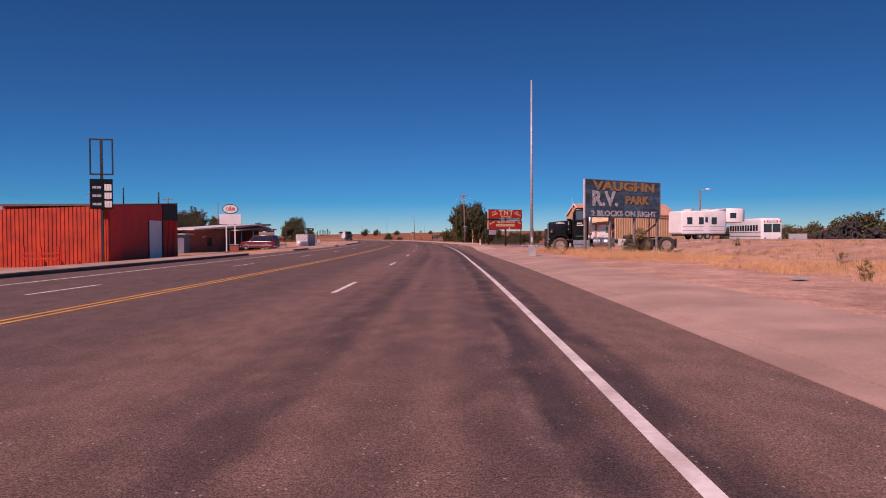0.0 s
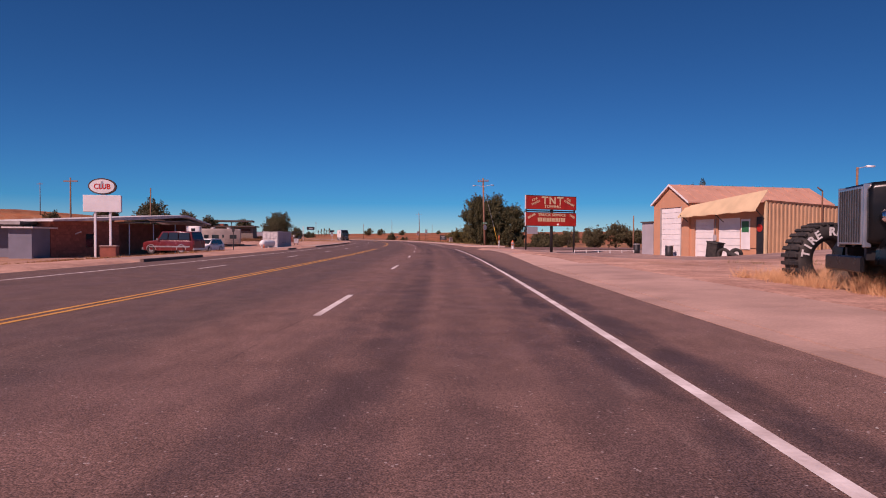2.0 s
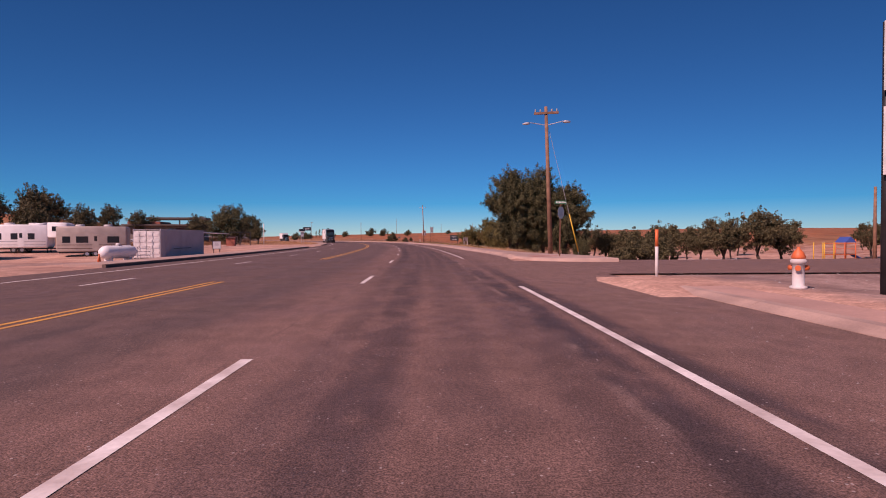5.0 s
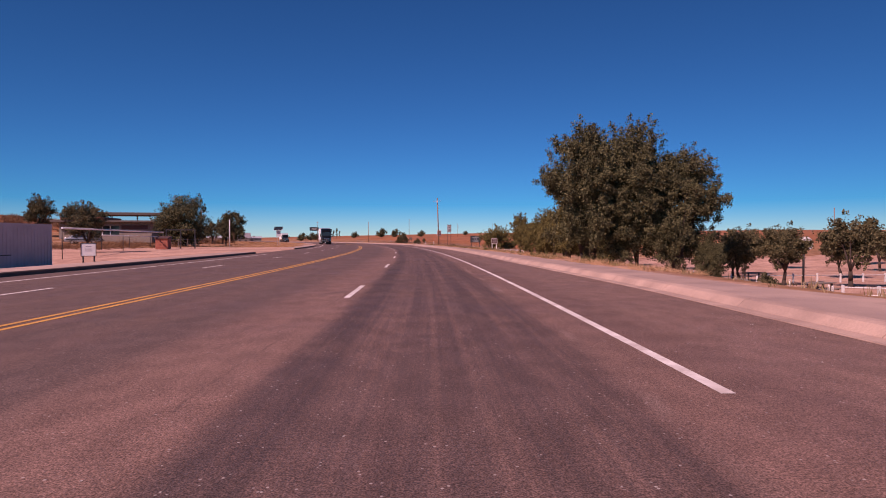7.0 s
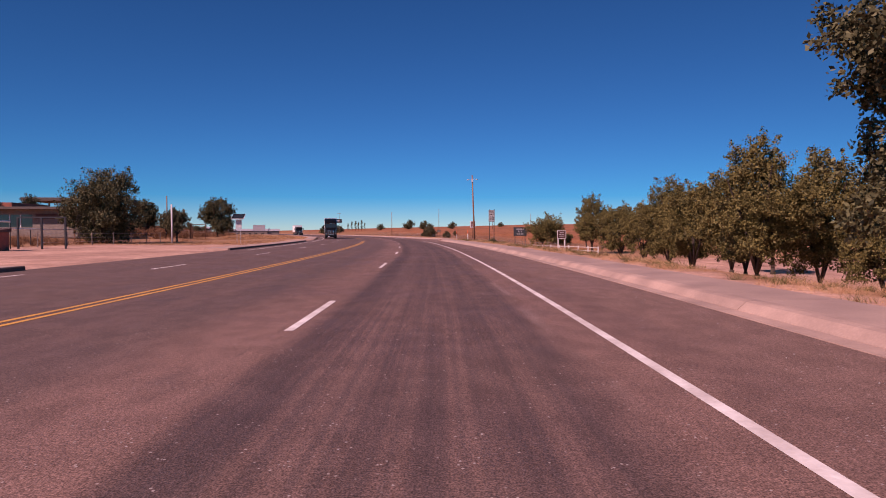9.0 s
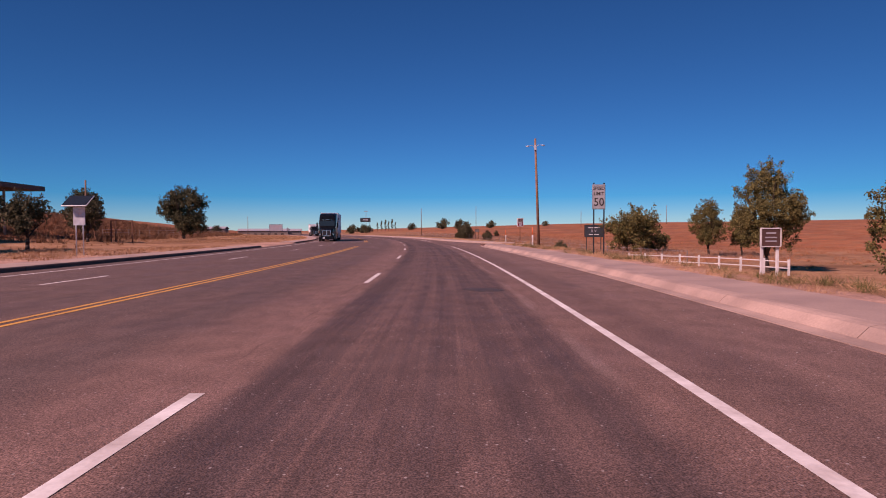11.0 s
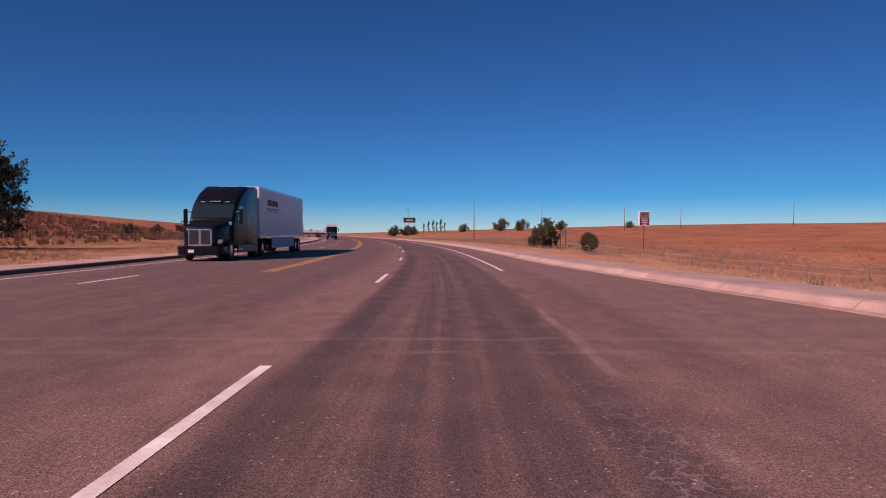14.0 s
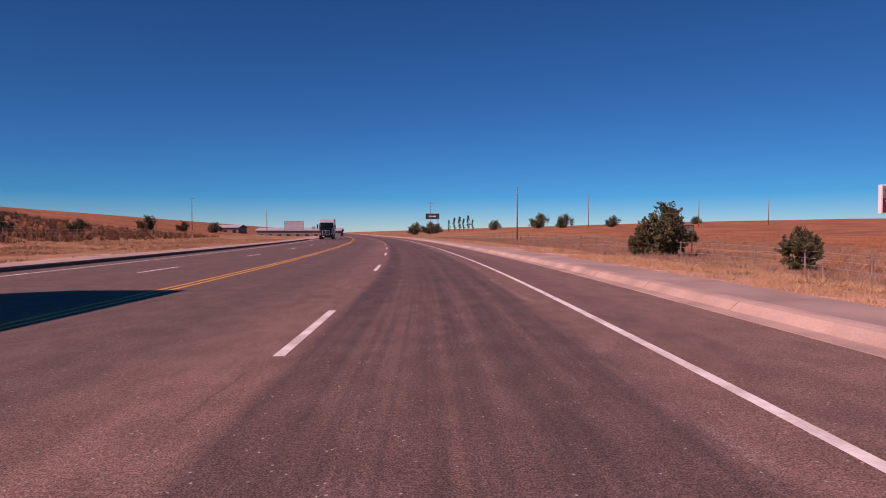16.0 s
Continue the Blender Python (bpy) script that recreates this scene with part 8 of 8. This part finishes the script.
def pipe_rail():
    """A long white pipe carried overhead on slim posts, with a dark gate frame at its end."""
    a, b = Vector((-36.5, 146.0, 2.0)), Vector((-41.8, 168.0, 1.95))
    t = thing("pipe_rail", pose(a.x, a.y, 0), "long white overhead pipe on slim dark posts", "rail")
    part("pipe", tube(bmesh.new(), (0, 0, a.z), (b.x - a.x, b.y - a.y, b.z), 0.07, n=10), M_WHITE, t)
    for k in range(3):
        p = a.lerp(b, k / 2)
        part("post", tube(bmesh.new(), (p.x - a.x, p.y - a.y, ground_z(p.x, p.y) - 0.1), (p.x - a.x, p.y - a.y, p.z - 0.07), 0.03, n=8), M_STEEL, t)
    g = thing("gate_frame", place(-41.8, 168.6, 10), "dark steel gate frame behind the brick enclosure", "gate")
    for x in (0.0, 1.6, 3.2):
        part("post", B(x - 0.05, -0.05, -0.1, x + 0.05, 0.05, 2.1), M_STEEL, g)
    part("top_bar", B(-0.05, -0.045, 2.1, 3.25, 0.045, 2.2), M_STEEL, g)


pipe_rail()


def far_building():
    t = thing("flat_building", pose(-74.0, 192.0, ground_z(-70, 192), 0, 0, 14), "low brown flat-roofed building behind bushes", "building")
    bm = bmesh.new()
    for x0, x1, z0, z1 in ((0, 4, -0.3, 3.0), (4, 9, -0.3, 0.9), (4, 9, 2.4, 3.0), (9, 14, -0.3, 3.0)):
        box(bm, x0, 0, z0, x1, 0.25, z1)
    part("front_wall", bm, M_GREYWOOD, t)
    for x in (0, 13.75):
        part("side_wall", B(x, 0.25, -0.3, x + 0.25, 9, 3.0), M_GREYWOOD, t)
    part("back_wall", B(0.25, 8.75, -0.3, 13.75, 9, 3.0), M_GREYWOOD, t)
    w = part("window_band", B(4, 0.1, 0.9, 9, 0.14, 2.4), M_GLASS, t)
    for x in (5.2, 6.4, 7.6):
        part("mullion", B(x, 0.05, 0.9, x + 0.1, 0.1, 2.4), M_WHITE, w)
    part("roof", B(-0.8, -1.2, 3.0, 14.8, 9.4, 3.3, 0.02), M_DARKROOF, t)
    part("parapet", B(-0.4, 1.2, 3.3, 6, 9.0, 3.9), M_BRICKWALL, t)
    part("signboard", B(9.4, -0.08, 1.9, 13.4, 0.0, 2.5), M_BROWNSIGN, t, "faded brown signboard")
    c = thing("fuel_canopy", pose(-78.5, 206.0, ground_z(-72, 206), 0, 0, 16), "flat dark canopy on thin columns", "canopy")
    part("deck", B(0, 0, 4.4, 13.0, 7.0, 4.9, 0.02), M_DARKROOF, c)
    for x in (2.0, 6.5, 11.0):
        part("column", tube(bmesh.new(), (x, 3.5, -0.3), (x, 3.5, 4.4), 0.12, n=10), M_WHITE_OLD, c)
    p = thing("pipe_rail", pose(-43.5, 160.0, 0, 0, 0, 0), "long white pipe rail beside a lot", "fence")
    a, b = Vector((0, 0, ground_z(-43.5, 160) + 1.5)), Vector((-8.5, 26, ground_z(-52, 186) + 1.35))
    part("pipe", tube(bmesh.new(), a, b, 0.05, n=8), M_WHITE, p)
    for f in (0.0, 0.33, 0.66, 1.0):
        q = a.lerp(b, f)
        part("post", tube(bmesh.new(), (q.x, q.y, q.z), (q.x, q.y, ground_z(q.x - 43.5, q.y + 160) - 0.2), 0.04, n=6), M_STEEL, p)
    for k, (x, y) in enumerate(((-54.8, 188.5), (-60.0, 214.5), (-57.4, 213.8))):
        g = thing("gate_frame", place(x, y, 10), "rusty steel gate frame standing in dry grass", "gate")
        for px in (0, 2.2):
            part("post", B(px - 0.05, -0.05, -0.2, px + 0.05, 0.05, 2.1), M_RUST, g)
        part("lintel", B(-0.05, -0.05, 2.1, 2.25, 0.05, 2.2), M_RUST, g)
    for x, y, a_, w, h_, lab in ((-158, 400, 22, 22, 3.2, "long low brown building on the far slope"), (-140, 408, 24, 8, 3.6, "small grey building on the far slope"), (-172, 395, 20, 9, 2.8, "brown shed on the far slope")):
        f = thing("distant_building", place(x, y, a_, -1.9), lab, "building")
        part("shell", B(0, 0, -0.5, w, 8, h_, 0.02), M_GREYWOOD, f)
        part("roof", extrude_profile([(-0.4, h_), (4, h_ + 0.9), (8.4, h_), (8.4, h_ + 0.12), (4, h_ + 1.02), (-0.4, h_ + 0.12)], -0.3, w + 0.3, "X"), M_GREYCONT, f)
        for k in range(int(w // 3)):
            part("window", B(1 + k * 3, -0.02, 0.9, 2.2 + k * 3, 0.0, 2.0), M_GLASS, f)


far_building()
wp = thing("white_stake", place(-44.2, 189.4, 0), "tall white stake in dry grass", "post")
part("stake", tube(bmesh.new(), (0, 0, -0.3), (0, 0, 4.1), 0.09, 0.08, 8), M_WHITE_OLD, wp)


# ---- lorries on the far lanes ----
def semi(m, label, cabpaint, trailer_paint, tall=True, writing=True):
    """A tractor unit with a box trailer, nose to -X."""
    t = thing("articulated_lorry", m, label, "lorry")
    cab = part("hood", loft([(0.0, 0.72, 0.75, 1.5, 0.2), (0.12, 0.85, 0.6, 1.72, 0.2), (0.9, 1.0, 0.55, 1.86, 0.22), (1.55, 1.12, 0.55, 2.0, 0.2)]), cabpaint, t)
    secs = [(1.5, 1.15, 0.55, 2.02, 0.15), (1.62, 1.2, 0.55, 2.1, 0.15), (2.05, 1.22, 0.55, 2.85, 0.2), (2.3, 1.23, 0.55, 3.08, 0.24), (2.9, 1.24, 0.55, 3.55, 0.28), (3.7, 1.25, 0.55, 3.9, 0.28), (5.6, 1.27, 0.55, 4.02, 0.2)] if tall else \
           [(1.5, 1.1, 0.55, 2.02, 0.15), (1.9, 1.15, 0.55, 2.7, 0.18), (2.1, 1.18, 0.55, 2.9, 0.2), (3.4, 1.2, 0.55, 2.95, 0.2)]
    part("cab", loft(secs), cabpaint, t)
    part("windscreen", extrude_profile([(1.66, 2.12), (2.07, 2.82), (2.04, 2.84), (1.62, 2.14)], -1.06, 1.06, "Y"), M_GLASSBLUE, t)
    part("visor_lights", box(box(B(2.12, -0.3, 2.98, 2.2, 0.3, 3.03), 2.12, -0.8, 2.96, 2.2, -0.55, 3.01), 2.12, 0.55, 2.96, 2.2, 0.8, 3.01), M_CHROME, t)
    g = part("grille", loft([(-0.06, 0.58, 0.72, 1.56, 0.08), (0.02, 0.66, 0.68, 1.62, 0.1)]), M_CHROME, t, "chrome-framed grille")
    for sg in (-1, 1):
        part("grille_mesh", B(-0.075, sg * 0.29 - 0.23, 0.82, -0.055, sg * 0.29 + 0.23, 1.5, 0.01), M_STEEL, g)
    part("bumper", loft([(-0.16, 0.95, 0.32, 0.72, 0.1), (0.0, 1.15, 0.3, 0.76, 0.1), (0.7, 1.2, 0.3, 0.72, 0.08)]), cabpaint, t)
    part("number_plate", B(-0.175, 0.25, 0.42, -0.16, 0.55, 0.57), M_WHITE, t)
    for sg in (-1, 1):
        part("headlight", loft([(0.12, 0.13, 0.86, 1.06, 0.05), (0.5, 0.1, 0.9, 1.14, 0.05)]), M_CHROME, t).location = (0, sg * 0.92, 0)
        part("side_window", extrude_profile([(2.1, 2.05), (3.0, 2.05), (3.0, 2.78), (2.35, 2.78)], sg * 1.225 - 0.015, sg * 1.225 + 0.015, "Y"), M_GLASSBLUE, t)
        part("mirror", B(1.75, sg * 1.5 - 0.1, 1.85, 1.9, sg * 1.5 + 0.1, 2.6, 0.04), cabpaint, t)
        part("mirror_arm", tube(bmesh.new(), (1.9, sg * 1.2, 2.45), (1.85, sg * 1.48, 2.45), 0.025, n=6), M_STEEL, t)
        part("hood_mirror", B(0.8, sg * 1.25 - 0.08, 1.75, 0.86, sg * 1.25 + 0.08, 1.95, 0.02), M_CHROME, t)
        part("side_skirt", B(2.0, sg * 1.22 - 0.03, 0.35, 5.6, sg * 1.22 + 0.03, 0.75, 0.015), cabpaint, t)
        part("step", B(2.1, sg * 1.24 - 0.02, 0.5, 2.9, sg * 1.24 + 0.03, 0.56), M_ALU, t)
        part("door_seam", B(2.98, sg * 1.235 - 0.006, 0.8, 3.0, sg * 1.235 + 0.012, 2.9), M_STEEL, t)
        wheel(t, 1.2, sg * 1.05, 0.5, 0.28, sg, M_CHROME)
        for x in (5.6, 6.9):
            wheel(t, x, sg * 0.98, 0.5, 0.5, sg, M_CHROME)
    bx0, bx1 = (5.95, 18.4) if tall else (3.9, 11.0)
    top = 4.08 if tall else 3.6
    b = part("box", loft([(bx0, 1.28, 1.12, top, 0.03), (bx0 + 0.05, 1.3, 1.1, top + 0.01, 0.03), (bx1 - 0.05, 1.3, 1.1, top + 0.01, 0.03), (bx1, 1.29, 1.12, top, 0.03)]), trailer_paint, t, "white box trailer body")
    for z in (1.1, top - 0.08):
        part("rail", box(B(bx0, -1.315, z, bx1, -1.30, z + 0.12), bx0, 1.30, z, bx1, 1.315, z + 0.12), M_ALU, b)
    for k in range(14):
        x = bx0 + 0.5 + k * (bx1 - bx0 - 0.8) / 13.5
        for sg in (-1, 1):
            part("rivet_post", B(x, sg * 1.302 - 0.004, 1.25, x + 0.03, sg * 1.302 + 0.004, top - 0.1), trailer_paint, b)
            part("side_lamp", B(x - 0.05, sg * 1.318 - 0.006, 1.14, x + 0.07, sg * 1.318 + 0.006, 1.18), M_STEEL, b)
    if tall:
        for sg in (-1, 1):
            part("trailer_skirt", B(9.0, sg * 1.2 - 0.02, 0.42, 15.4, sg * 1.2 + 0.02, 1.1, 0.01), M_GREYCONT, t, "grey side skirt")
            for x in (16.1, 17.3):
                wheel(t, x, sg * 0.98, 0.5, 0.5, sg, M_ALU)
            m_ = pose(9.0, sg * 1.31, 3.25, 0, 0, 0 if sg < 0 else 180)
            if writing:
                bars(b, m_, (0.3, 0.16, 0.2, 0.2, 0.3, 0.25, 0.3, 0.2), 0.36, M_BROWNSIGN, 0.25)
                bars(b, m_ @ pose(0.1, 0, -0.38), (3.0,), 0.05, M_BROWNSIGN)
                bars(b, m_ @ pose(-0.1, 0, -0.52), (2.4,), 0.04, M_BROWNSIGN)
        part("landing_leg", B(8.6, -0.9, 0.3, 8.75, -0.75, 1.1), M_STEEL, t)
        part("landing_leg", B(8.6, 0.75, 0.3, 8.75, 0.9, 1.1), M_STEEL, t)
        part("rear_guard", box(B(18.2, -1.1, 0.5, 18.3, 1.1, 0.62), 18.2, -0.6, 0.6, 18.3, -0.5, 1.1), M_STEEL, t)
    else:
        for sg in (-1, 1):
            for x in (9.2,):
                wheel(t, x, sg * 0.98, 0.5, 0.5, sg, M_ALU)
    part("chassis", B(0.8, -0.45, 0.6, bx1 - 0.3, 0.45, 0.98), M_STEEL, t)
    return t


semi(at_road(234.4, -8.8, 0, 90) @ Matrix.Diagonal((0.92, 0.86, 0.92, 1)), "black tractor unit hauling a long white box trailer", M_BLACK, M_WHITE)
semi(at_road(332.0, -8.6, 0, 90), "black-fronted lorry with a white box", M_BLACK, M_WHITE, tall=False)
